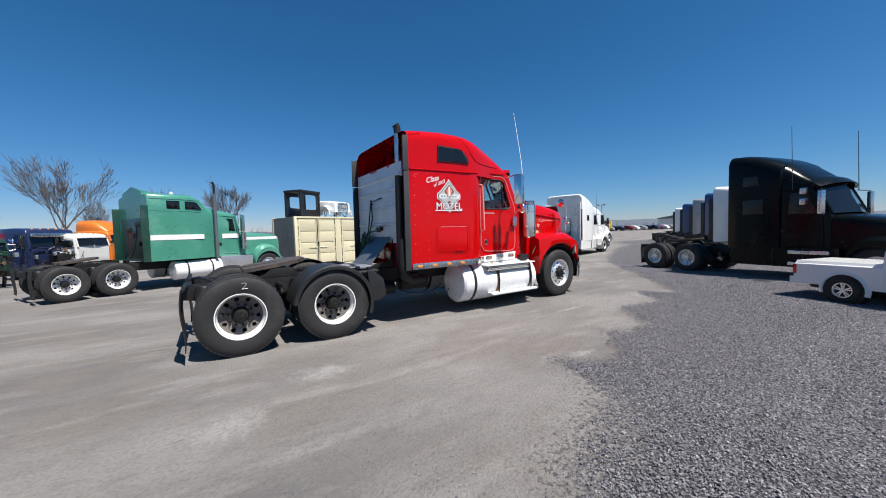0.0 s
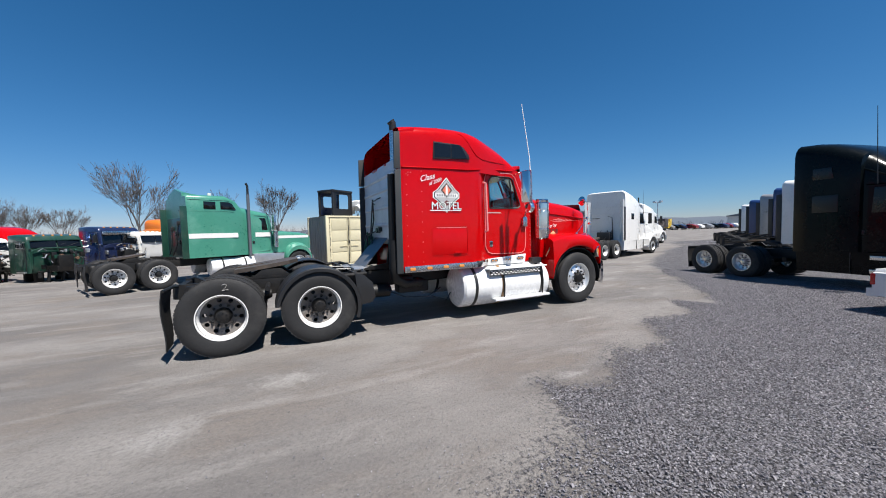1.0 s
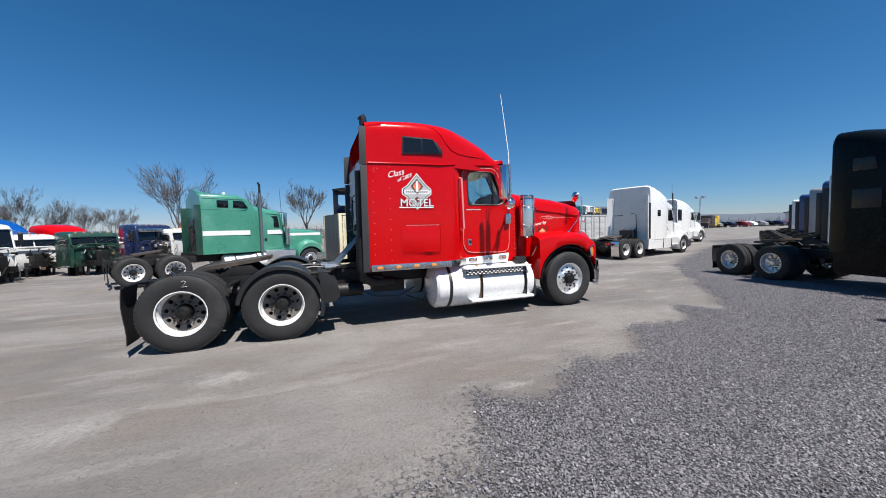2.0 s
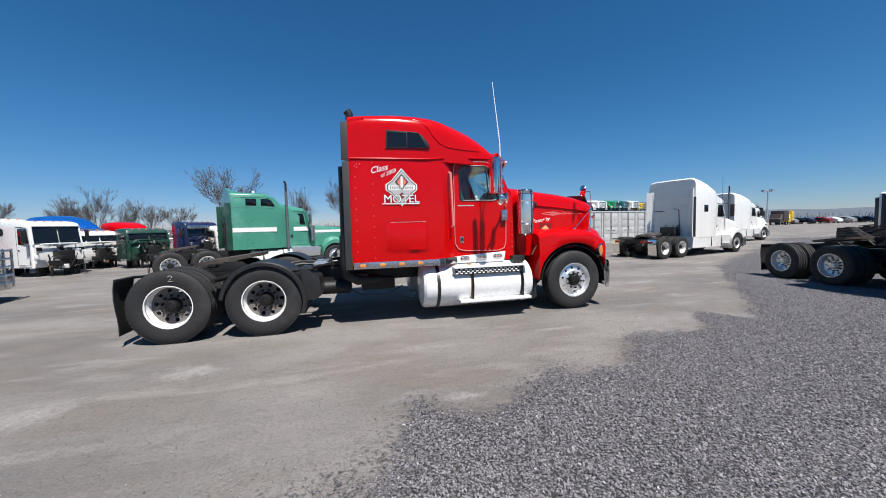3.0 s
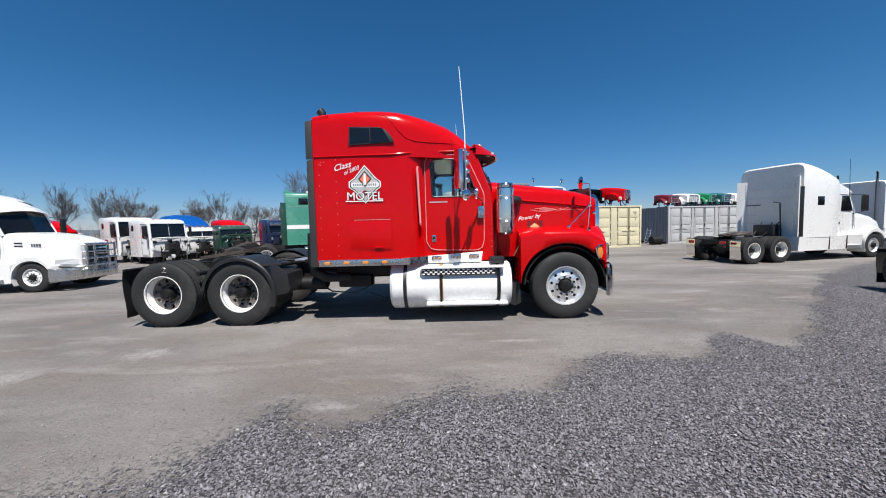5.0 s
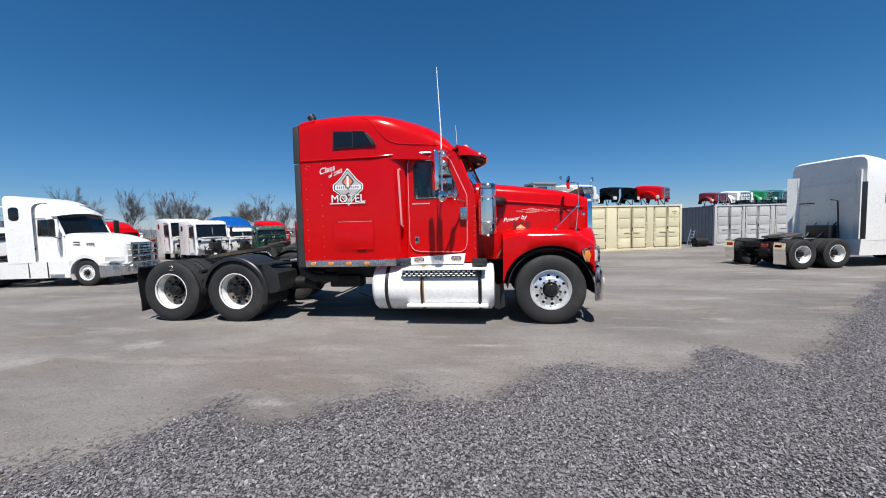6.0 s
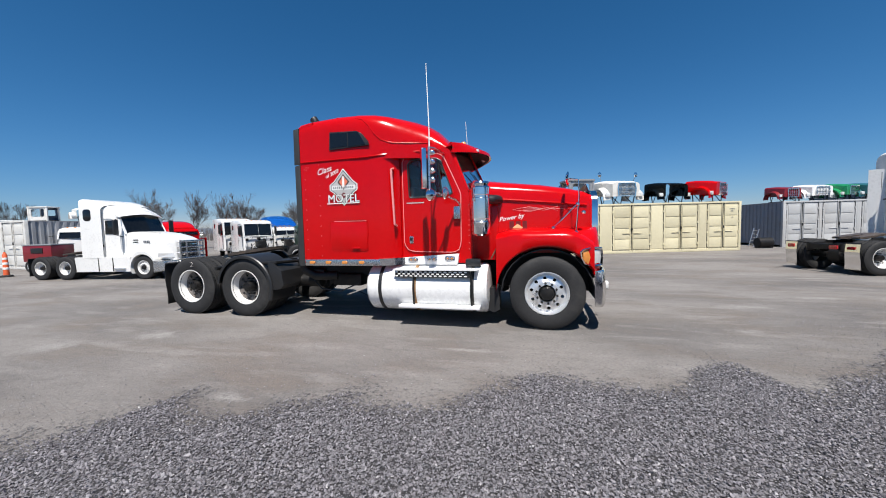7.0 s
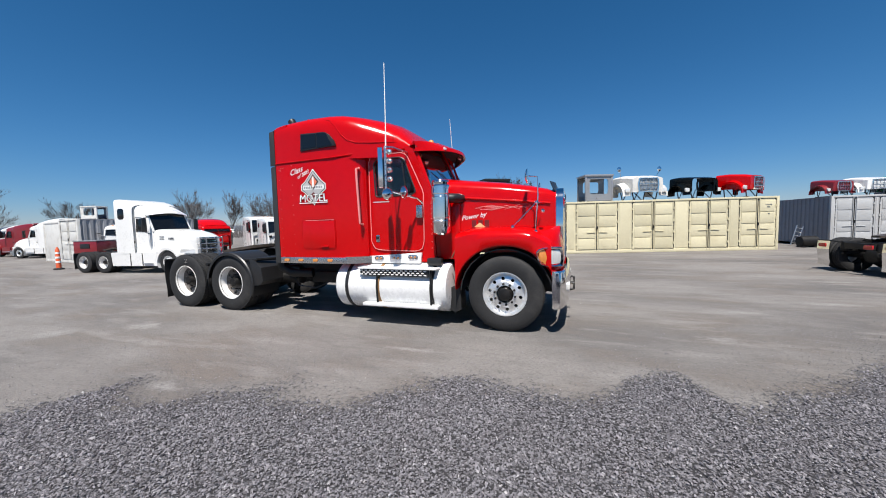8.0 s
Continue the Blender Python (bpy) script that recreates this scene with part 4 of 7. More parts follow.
    rings = []
    for k in range(17):
        y = -1.0 + 2.0 * k / 16
        xf, drop = -0.93 - 0.48 * y * y, 0.06 * abs(y) ** 3
        xm = (xf - 1.42) / 2
        rings.append([(-1.52, y, 2.88 - drop), (-1.44, y, 2.955 - drop), (xm, y, 2.945 - drop), (xf - 0.02, y, 2.85 - drop), (xf, y, 2.79 - drop), (xf - 0.03, y, 2.795 - drop), (xm, y, 2.89 - drop), (-1.42, y, 2.9 - drop)])
    loft(bm, rings)
    visor = part("sun_visor", bm, RED, T)
    # dark sheet added below the visor to stand for the shade there
    bm = B()
    rings = []
    for k in range(17):
        y = -0.985 + 1.97 * k / 16
        xf, drop = -0.93 - 0.48 * y * y, 0.06 * abs(y) ** 3
        xm = (xf - 1.42) / 2
        rings.append([(xf - 0.045, y, 2.79 - drop), (xm, y, 2.883 - drop), (-1.42, y, 2.893 - drop), (-1.42, y, 2.885 - drop), (xm, y, 2.876 - drop), (xf - 0.045, y, 2.783 - drop)])
    loft(bm, rings)
    part("visor_lining", bm, INSIDE, visor, "dark sheet under the visor in place of its shade")
    for y in (-0.55, -0.28, 0.0, 0.28, 0.55):
        bm = B()
        b = 0.1 * (1 - y * y)
        turned(bm, [(0.05, 2.93), (0.045, 2.96), (0.03, 2.98), (0, 2.985)], 10, "z", (-1.36 + b * 0.6, y, 0.0))
        part("roof_lamp", bm, AMBER, visor)
    for s in (-1, 1):
        bm = B()
        prism(bm, rounded(-1.16, -1.06, 2.8, 2.84, 0.015), s * 0.38, s * 0.56, 0.005)
        part("visor_lamp", bm, LENS, visor)
    # whip aerials
    for y, base, tip in ((-1.55, (-1.62, -1.6, 2.2), (-1.68, -1.42, 3.95)), (1.5, (-1.62, 1.6, 2.2), (-1.66, 1.44, 3.9))):
        bm = B()
        rod(bm, [base, (base[0], y, base[2] + 0.75), tip], [0.012, 0.008, 0.005], 6)
        part("whip_aerial", bm, DECAL_W, T, "thin white whip aerial")

    # hood
    bm = B()
    rings = []
    for x, hw, zs, zt, e in ((-1.14, 0.91, 2.0, 2.34, 0.5), (-0.6, 0.87, 1.95, 2.27, 0.48), (-0.1, 0.83, 1.9, 2.21, 0.46), (0.3, 0.78, 1.86, 2.14, 0.44), (0.55, 0.73, 1.84, 2.08, 0.42), (0.68, 0.68, 1.82, 2.03, 0.44)):
        rings.append(ringo(x, hw, 1.12, zs, zt, e, 7))
    loft(bm, rings)
    hood = part("hood", bm, RED, T)
    for s in (-1, 1):
        bm = B()
        rod(bm, [(-0.95, s * 0.9, 1.99), (-0.3, s * 0.852, 1.93), (0.3, s * 0.788, 1.87), (0.6, s * 0.72, 1.84)], 0.02, 8)
        part("hood_crease", bm, RED, hood)
        # front fender: arch lip and bulging top
        bm = B()
        rings = []
        n = 22
        for k in range(n + 1):
            f = k / n
            a = radians(178 - f * 150)
            px, pz = 0.73 * math.cos(a), 0.56 + 0.68 * math.sin(a)
            sz = 1.46 - 0.9 * max(0.0, px - 0.2) ** 2 - 0.25 * max(0.0, -0.5 - px)
            rings.append([(px, s * 1.1, pz), (px, s * 1.19, pz), (px, s * 1.203, pz + 0.02), (px, s * 1.205, pz + 0.6 * (sz - pz)), (px, s * 1.19, sz - 0.05), (px, s * 1.14, sz - 0.005), (px, s * 1.04, sz + 0.025), (px, s * 0.92, sz + 0.045), (px, s * 0.8, sz + 0.06), (px, s * 0.66, sz + 0.06), (px, s * 0.66, pz + 0.02)])
        loft(bm, rings)
        fen = part("front_fender", bm, RED, T)
        bm = B()
        prism(bm, [(-0.95, 0.58), (-0.72, 0.6), (-0.7, 0.25), (-0.8, 0.2), (-0.92, 0.25)], s * 0.75, s * 1.02)
        part("splash_flap", bm, FLAP, T)
        # wheel well liner
        bm = B()
        loft(bm, [[(0.67 * math.cos(radians(a)), s * y, 0.54 + 0.66 * math.sin(radians(a))) for y in (0.5, 1.15)] + [(0.655 * math.cos(radians(a)), s * y, 0.54 + 0.645 * math.sin(radians(a))) for y in (1.15, 0.5)] for a in range(-5, 190, 13)])
        prism(bm, [(0.66 * math.cos(radians(a)), 0.54 + 0.65 * math.sin(radians(a))) for a in range(-5, 190, 13)], s * 0.5, s * 0.52)
        part("wheel_well", bm, FLAP, T)
        # front corner of the hood behind the headlamp
        bm = B()
        loft(bm, [[(xb, s * 0.58, z), (xb, s * (1.17 - d), z), (max(0.6, xb + 0.02), s * (1.15 - d), z), (0.7, s * (1.06 - d), z), (0.74, s * (0.97 - d), z), (0.775 - d * 0.3, s * (0.82 - d * 0.6), z), (0.79 - d * 0.3, s * 0.58, z)] for z, d, xb in ((0.8, 0.0, 0.66), (0.9, 0.0, 0.61), (1.0, 0.0, 0.53), (1.1, 0.0, 0.42), (1.2, 0.01, 0.32), (1.3, 0.05, 0.3), (1.38, 0.12, 0.3), (1.45, 0.22, 0.3), (1.5, 0.33, 0.3))])
        part("hood_corner", bm, RED, hood)
        # wrap-round headlamp: chrome bezel, amber and clear lens

        def lamp(f, z, d):
            return (0.45 + 0.32 * f + d * 0.9 * f, s * (1.23 - 0.3 * f ** 2.2 + d * (1 - 0.6 * f)), z)
        ol = [(0.0, 1.16), (0.04, 1.07), (0.16, 0.99), (0.4, 0.955), (0.75, 0.94), (0.98, 0.945), (1.0, 1.0), (1.0, 1.16), (0.96, 1.21), (0.7, 1.225), (0.35, 1.22), (0.1, 1.2)]
        cf, cz = 0.52, 1.085
        il = [(cf + (f - cf) * 0.84, cz + (z - cz) * 0.8) for f, z in ol]
        bm = B()
        loft(bm, [[lamp(f, z, -0.13) for f, z in ol], [lamp(f, z, 0.02) for f, z in ol], [lamp(cf + (f - cf) * 0.93, cz + (z - cz) * 0.92, 0.034) for f, z in ol], [lamp(f, z, 0.012) for f, z in il], [lamp(f, z, -0.05) for f, z in il]], (False, True))
        hl = part("headlamp", bm, CHROME, T, "wrap-round headlamp in a chrome bezel")
        for nm, fa, fb, mm, lb in (("turn_lens", 0.12, 0.42, AMBER, "amber lens"), ("lamp_lens", 0.43, 0.92, LENS, "clear lens")):
            bm = B()
            rows = []
            for k in range(7):
                f = fa + (fb - fa) * k / 6
                lo, hi = (1.02 if f < 0.3 else 0.985), (1.18 if f < 0.85 else 1.165)
                rows.append([lamp(f, lo, 0.004), lamp(f, (lo + hi) / 2, 0.022), lamp(f, hi, 0.004), lamp(f, hi, -0.02), lamp(f, lo, -0.02)])
            loft(bm, rows)
            part(nm, bm, mm, hl, lb)
        # hood mirror on a tripod
        bm = B()
        rod(bm, [(0.42, s * 1.0, 1.42), (0.46, s * 1.02, 1.95), (0.45, s * 1.0, 2.2), (0.33, s * 0.98, 2.22)], 0.009, 6)
        rod(bm, [(0.1, s * 1.02, 1.5), (0.44, s * 1.02, 1.85)], 0.009, 6)
        rod(bm, [(0.44, s * 1.02, 1.84), (0.5, s * 0.86, 1.84)], 0.009, 6)
        hm = part("hood_mirror_bracket", bm, CHROME, T)
        bm = B()
        turned(bm, [(0, -0.03), (0.06, -0.02), (0.1, 0.0), (0.105, 0.015), (0, 0.02)], 18, "x", (0.3, s * 0.98, 2.22))
        part("hood_mirror", bm, CHROME, hm)
        for p in ((0.44, 1.84), (0.52, 1.72), (0.42, 1.43), (0.1, 1.5)):
            bm = B()
            turned(bm, [(0.028, s * 0.98), (0.03, s * 1.03), (0.012, s * 1.05), (0, s * 1.05)], 10, c=(p[0], 0, p[1]))
            part("bracket_bolt", bm, CHROME, hm)
        # air cleaner with intake pipe
        bm = B()
        turned(bm, [(0.0, 1.4), (0.1, 1.41), (0.14, 1.44), (0.147, 1.5), (0.147, 1.62), (0.141, 1.63), (0.141, 1.66), (0.147, 1.67), (0.147, 1.98), (0.141, 1.99), (0.141, 2.02), (0.147, 2.03), (0.147, 2.14), (0.13, 2.16), (0.135, 2.2), (0.12, 2.23), (0.0, 2.235)], 44, "z", (-0.96, s * 1.11, 0))
        ac = part("air_cleaner", bm, CHROME, T, "chrome canister air cleaner", 20)
        bm = B()
        rod(bm, [(-0.88, s * 1.08, 1.96), (-0.79, s * 1.06, 1.96), (-0.73, s * 0.98, 1.96), (-0.71, s * 0.84, 1.96)], 0.072, 14)
        part("intake_pipe", bm, PLASTIC, ac)
        bm = B()
        box(bm, -1.06, -0.72, min(s * 0.86, s * 0.93), max(s * 0.86, s * 0.93), 1.02, 1.98, 0.01)
        part("cowl_panel", bm, RED, T)
        bm = B()
        for z in (1.2, 1.3, 1.42, 1.5, 1.58, 1.66, 1.74, 1.82, 1.9):
            turned(bm, [(0.01, s * 0.98), (0.007, s * 1.002), (0, s * 1.003)], 8, c=(-1.17, 0, z))
        part("rivets", bm, RIVET, cab_walls[0] if s < 0 else cab_walls[1])
        # hood latch
        bm = B()
        rod(bm, [(-0.82, s * 1.07, 1.05), (-0.74, s * 1.09, 1.2), (-0.68, s * 1.08, 1.3)], 0.012, 6)
        turned(bm, [(0.035, s * 1.04), (0.03, s * 1.1), (0, s * 1.1)], 8, c=(-0.67, 0, 1.32))
        part("hood_latch", bm, RUSTY, T)
        # fuel tank
        bm = B()
        turned(bm, [(0.0, -2.9), (0.22, -2.895), (0.36, -2.87), (0.395, -2.83), (0.4, -2.77), (0.4, -0.98), (0.395, -0.92), (0.36, -0.88), (0.22, -0.86), (0, -0.855)], 36, "x", (0, s * 0.86, 0.575))
        tk = part("fuel_tank", bm, TANK, T, "white painted round fuel tank")
        for x, mm in ((-2.62, PLASTIC), (-2.03, RUST_BAND), (-1.1, PLASTIC)):
            bm = B()
            turned(bm, [(0.401, x - 0.03), (0.412, x - 0.026), (0.412, x + 0.026), (0.401, x + 0.03)], 36, "x", (0, s * 0.86, 0.575))
            part("strap", bm, mm, tk)
        bm = B()
        turned(bm, [(0.055, 0.95), (0.055, 0.99), (0.05, 1.0), (0, 1.0)], 14, "z", (-1.63, s * 0.98, 0.0))
        part("filler_cap", bm, ALU, tk)
        # upper step: perforated plate
        bm = B()
        box(bm, -2.36, -1.0, min(s * 0.98, s * 1.3), max(s * 0.98, s * 1.3), 0.885, 0.91, 0.006)
        stp = part("step_board", bm, TANK, T)
        bm = B()
        box(bm, -2.34, -1.12, min(s * 1.262, s * 1.27), max(s * 1.262, s * 1.27), 0.775, 0.885)
        part("step_face", bm, PLASTIC, stp)
        for row in range(3):
            for k in range(15):
                x = -2.31 + k * 0.08 + (0.04 if row % 2 else 0)
                if x > -1.17:
                    continue
                bm = B()
                prism(bm, rounded(x - 0.022, x + 0.024, 0.79 + row * 0.031, 0.808 + row * 0.031, 0.007, 2), s * 1.268, s * 1.276)
                part("grip", bm, DECAL_W, stp)
        for x in (-2.03, -1.1):
            bm = B()
            rod(bm, [(x, s * 1.24, 0.9), (x, s * 1.29, 0.6), (x, s * 1.27, 0.34)], 0.016, 6)
            part("step_hanger", bm, STEEL_BK, stp)
        bm = B()
        box(bm, -2.27, -0.97, min(s * 1.16, s * 1.34), max(s * 1.16, s * 1.34), 0.3, 0.345, 0.008)
        part("lower_step", bm, TANK, T)
        bm = B()
        box(bm, -1.22, -0.98, min(s * 0.98, s * 1.12), max(s * 0.98, s * 1.12), 0.93, 1.05, 0.03)
        part("junction_box", bm, PLASTIC, T)

    # grille, bug shield, bumper
    bm = B()
    outl = [(-0.56, 0.92), (0.56, 0.92), (0.6, 1.5), (0.56, 1.95), (0.42, 2.08), (-0.42, 2.08), (-0.56, 1.95), (-0.6, 1.5)]
    a, i = from_angle(outl, 40), from_angle([(x * 0.86, 1.5 + (z - 1.5) * 0.88) for x, z in outl], 40)
    loft(bm, [[(x, p.x, p.y) for p in q] for q, x in ((a, 0.62), (a, 0.78), (i, 0.8), (i, 0.66), (a, 0.62))], (False, False))
    gr = part("grille_surround", bm, CHROME, T)
    for k in range(15):
        bm = B()
        y = -0.46 + 0.92 * k / 14
        box(bm, 0.7, 0.76, y - 0.012, y + 0.012, 1.0, 1.98, 0.004)
        part("grille_bar", bm, CHROME_DULL, gr)
    bm = B()
    box(bm, 0.655, 0.68, -0.5, 0.5, 0.98, 2.0)
    part("radiator", bm, PLASTIC, gr)
    bm = B()
    rings = []
    for k in range(11):
        y = -0.62 + 1.24 * k / 10
        b = 0.05 * (1 - (y / 0.62) ** 2)
        rings.append([(0.66 + b, y, 2.03), (0.6 + b, y, 2.2 - 0.05 * abs(y)), (0.59 + b, y, 2.2 - 0.05 * abs(y)), (0.645 + b, y, 2.03)])
    loft(bm, rings)
    part("bug_shield", bm, PLASTIC, T)
    bm = B()
    rings = []
    for y, x in ((-1.19, 0.68), (-1.175, 0.73), (-1.1, 0.78), (-0.8, 0.84), (0, 0.86), (0.8, 0.84), (1.1, 0.78), (1.175, 0.73), (1.19, 0.68)):
        rings.append([(x - 0.03, y, 0.38), (x, y, 0.37), (x + 0.02, y, 0.44), (x + 0.025, y, 0.65), (x + 0.01, y, 0.86), (x - 0.01, y, 0.89), (x - 0.03, y, 0.89)])
    loft(bm, rings)
    bu = part("bumper", bm, CHROME, T, "deep chrome bumper")
    for y in (-0.82, 0.82):
        bm = B()
        prism(bm, rounded(y - 0.1, y + 0.1, 0.58, 0.7, 0.03), 0.84, 0.875, 0.006, "x")
        part("fog_lamp", bm, LENS, bu)
    bm = B()
    for y in (-0.35, 0.35):
        rod(bm, [(0.85, y, 0.5), (0.93, y, 0.52), (0.93, y, 0.6), (0.85, y, 0.62)], 0.02, 6)
    part("tow_hook", bm, STEEL_BK, bu)

    # decals
    face = -1.2565
    up = lambda x, z, y=face, tilt=0: Matrix.Translation((x, y, z)) @ pose(0, 0, 0, 90, 0, 0) @ pose(0, 0, 0, 0, 0, tilt)
    words("Class", 0.135, DECAL_W, sleeper, up(-3.69, 2.47, face, 14), shear=0.4)
    words("of 2003", 0.085, DECAL_W, sleeper, up(-3.53, 2.41, face, 20), shear=0.4)
    def flat(pts, m_, d=0.0, par=sleeper, nm="emblem", base=face):
        bm = B()
        prism(bm, pts, base - d, base - d - 0.002)
        return part(nm, bm, m_, par)
    dia = [(-3.2, 2.56), (-3.37, 2.36), (-3.46, 2.3), (-3.46, 2.21), (-3.37, 2.15), (-3.2, 1.95), (-3.03, 2.15), (-2.95, 2.21), (-2.95, 2.3), (-3.03, 2.36)]
    inset = lambda k: [(-3.205 + (x + 3.205) * k, 2.255 + (z - 2.255) * k) for x, z in dia]
    flat(dia, DECAL_W)
    flat(inset(0.93), INSIDE, 0.002)
    flat(inset(0.86), DECAL_G, 0.004)
    flat([(-3.2, 2.47), (-3.31, 2.34), (-3.2, 2.21), (-3.09, 2.34)], INSIDE, 0.006)
    flat([(-3.2, 2.44), (-3.28, 2.34), (-3.2, 2.24), (-3.12, 2.34)], DECAL_O, 0.008)
    flat([(-3.215, 2.43), (-3.222, 2.25), (-3.178, 2.25), (-3.185, 2.43)], DECAL_W, 0.01)
    flat(rounded(-3.42, -2.98, 2.215, 2.285, 0.02), DECAL_W, 0.006)
    for k in range(11):
        flat([(-3.39 + k * 0.035, 2.232), (-3.372 + k * 0.035, 2.232), (-3.372 + k * 0.035, 2.268), (-3.39 + k * 0.035, 2.268)], DECK, 0.008, nm="lettering_bar")
    flat([(-3.2, 2.17), (-3.27, 2.12), (-3.2, 2.07), (-3.13, 2.12)], DECAL_DK, 0.006)
    for dx, dz in ((-0.005, 0), (0.005, 0), (0, 0.005), (0.006, -0.006)):
        words("MOTEL", 0.182, INSIDE, sleeper, up(-3.5 + dx, 2.01 + dz, face - 0.009), extrude=0.001, name="letter_outline")
    words("MOTEL", 0.182, DECAL_W, sleeper, up(-3.5, 2.01, face - 0.012), extrude=0.002)
    flat([(-3.52, 1.985), (-2.92, 1.985), (-2.92, 1.999), (-3.52, 1.999)], DECAL_W, 0.008, nm="underline")
    taper = pose(-0.55, -0.8675, 0, 0, 0, 4.2) @ pose(0.55, 0.8675, 0)
    words("Power by", 0.1, DECAL_W, hood, taper @ up(-0.71, 1.62, -0.869, 8), shear=0.4)
    for k in range(3):
        flat([(-0.55 + k * 0.1, 1.51), (-0.48 + k * 0.1, 1.51), (-0.48 + k * 0.1, 1.62), (-0.55 + k * 0.1, 1.62)], DECAL_DK, 0, hood, "emblem_bar", -0.8675).matrix_basis = taper
    flat([(-0.51, 1.515), (-0.34, 1.515), (-0.425, 1.58)], mat("pale_orange_decal", (0.85, 0.45, 0.22), 0.4), 0.003, hood, "emblem_triangle", -0.8675).matrix_basis = taper
    strokes = ([(-0.5, 1.8), (-0.25, 1.838), (-0.03, 1.8)], [(-0.5, 1.8), (-0.25, 1.764), (-0.03, 1.8)], [(-0.42, 1.822), (-0.2, 1.818), (-0.03, 1.8)], [(-0.42, 1.78), (-0.2, 1.783), (-0.03, 1.8)], [(-0.34, 1.8), (-0.18, 1.803), (-0.03, 1.8)], [(-0.05, 1.832), (0.05, 1.808), (0.18, 1.766)], [(-0.05, 1.77), (0.05, 1.794), (0.18, 1.834)], [(-0.03, 1.8), (0.2, 1.797), (0.45, 1.79)])
    for st in strokes:
        bm = B()
        rod(bm, [(x, -float(np.interp(x, [-0.6, -0.1, 0.3, 0.55], [0.872, 0.832, 0.782, 0.732])), z) for x, z in st], [0.0012, 0.0032, 0.0012], 4)
        part("pinstripe", bm, DECAL_PINK, hood)
    # chalk mark on the rear tyre
    bm = B()
    rod(bm, [(x, -1.2235 if z < 0.95 else -1.2215, z) for x, z in ((-6.6, 0.985), (-6.565, 1.0), (-6.54, 0.98), (-6.565, 0.945), (-6.6, 0.915), (-6.525, 0.92))], 0.0035, 5)
    part("chalk_mark", bm, DECAL_G, T)
    return T


red_tractor()

# ---------------- other tractors in the yard ----------------


def tractor(name, label, m, P, group="tractors in the yard"):
    """A tractor from a table of its cross-sections: x runs forward from the front axle."""
    T = thing(name, m, label, "truck", group)
    paint, wb = P["paint"], P["wb"]
    axles = (-wb - P.get("tandem", 0.66), -wb + P.get("tandem", 0.66))
    chassis(T, -wb - 1.25, 0.7, -wb, axles, flaps=P.get("flaps", True), flap_mat=P.get("flap_mat"))
    for s in (-1, 1):
        wheel(T, 0, s * 1.0, s, "front", P.get("front", ""), spin=7)
        for i, ax in enumerate(axles):
            wheel(T, ax, s * 1.07, s, "rear", P.get("rear", ""), spin=12 + 20 * i)
            wheel(T, ax, s * 0.74, s, "inner")
    bm = B()
    loft(bm, [ringo(*st) for st in P["body"]])
    body = part("cab_body", bm, paint, T)
    bm = B()
    loft(bm, [ringo(*st) for st in P["hood"]])
    hood = part("hood", bm, paint, T)
    # fenders
    for s in (-1, 1):
        bm = B()
        rings = []
        fz = P.get("fender_z", 1.28)
        for k in range(19):
            f = k / 18
            a = radians(205 - f * 225)
            px, pz = 0.6 * math.cos(a), 0.5 + 0.6 * math.sin(a)
            lift = (fz - 1.1) * max(0.0, math.sin(radians(10 + 160 * f))) ** 0.6
            rings.append([(px, s * 1.1, pz), (px, s * 1.19, pz), (px * 1.02, s * 1.2, pz + 0.04 + lift * 0.5), (px * 1.03, s * 1.08, pz + 0.04 + lift), (px * 1.02, s * 0.6, pz + 0.1 + lift), (px * 0.98, s * 0.6, pz)])
        loft(bm, rings)
        part("front_fender", bm, paint, T)
        bm = B()
        turned(bm, [(0.5, s * 0.62), (0.56, s * 0.64), (0.56, s * 1.0), (0.5, s * 1.02)], 20, c=(0, 0, 0.6))
        part("wheel_well", bm, PLASTIC, T)
    # nose, grille, bumper, lamps
    gx = P["nose"]
    bm = B()
    prism(bm, rounded(-P.get("gw", 0.55), P.get("gw", 0.55), 0.75, P.get("gz", 1.75), 0.1), gx - 0.15, gx + 0.05, 0.02, "x")
    gr = part("grille_surround", bm, P.get("grille", CHROME), T)
    for k in range(7):
        bm = B()
        z = 0.85 + (P.get("gz", 1.75) - 0.98) * k / 6
        box(bm, gx + 0.04, gx + 0.07, -P.get("gw", 0.55) + 0.08, P.get("gw", 0.55) - 0.08, z - 0.03, z + 0.03, 0.008)
        part("grille_bar", bm, P.get("bars", PLASTIC), gr)
    bm = B()
    loft(bm, [[(x - 0.25, y, 0.36), (x, y, 0.36), (x + 0.03, y, 0.5), (x, y, 0.78), (x - 0.25, y, 0.8)] for y, x in ((-1.2, gx - 0.35), (-1.15, gx - 0.12), (-0.7, gx + 0.06), (0, gx + 0.1), (0.7, gx + 0.06), (1.15, gx - 0.12), (1.2, gx - 0.35))])
    part("bumper", bm, P.get("bumper", CHROME_DULL), T)
    for s in (-1, 1):
        bm = B()
        loft(bm, [[(gx - 0.42, s * 1.14, 0.95), (gx - 0.4, s * 1.13, 1.12), (gx - 0.05, s * 0.72, 1.1), (gx - 0.02, s * 0.72, 0.92)], [(gx - 0.5, s * 1.0, 0.95), (gx - 0.5, s * 1.0, 1.12), (gx - 0.2, s * 0.6, 1.1), (gx - 0.2, s * 0.6, 0.92)]])
        part("headlamp", bm, LENS, T)
    # windscreen in two panes
    b0, b1, t0, t1 = P["screen"]
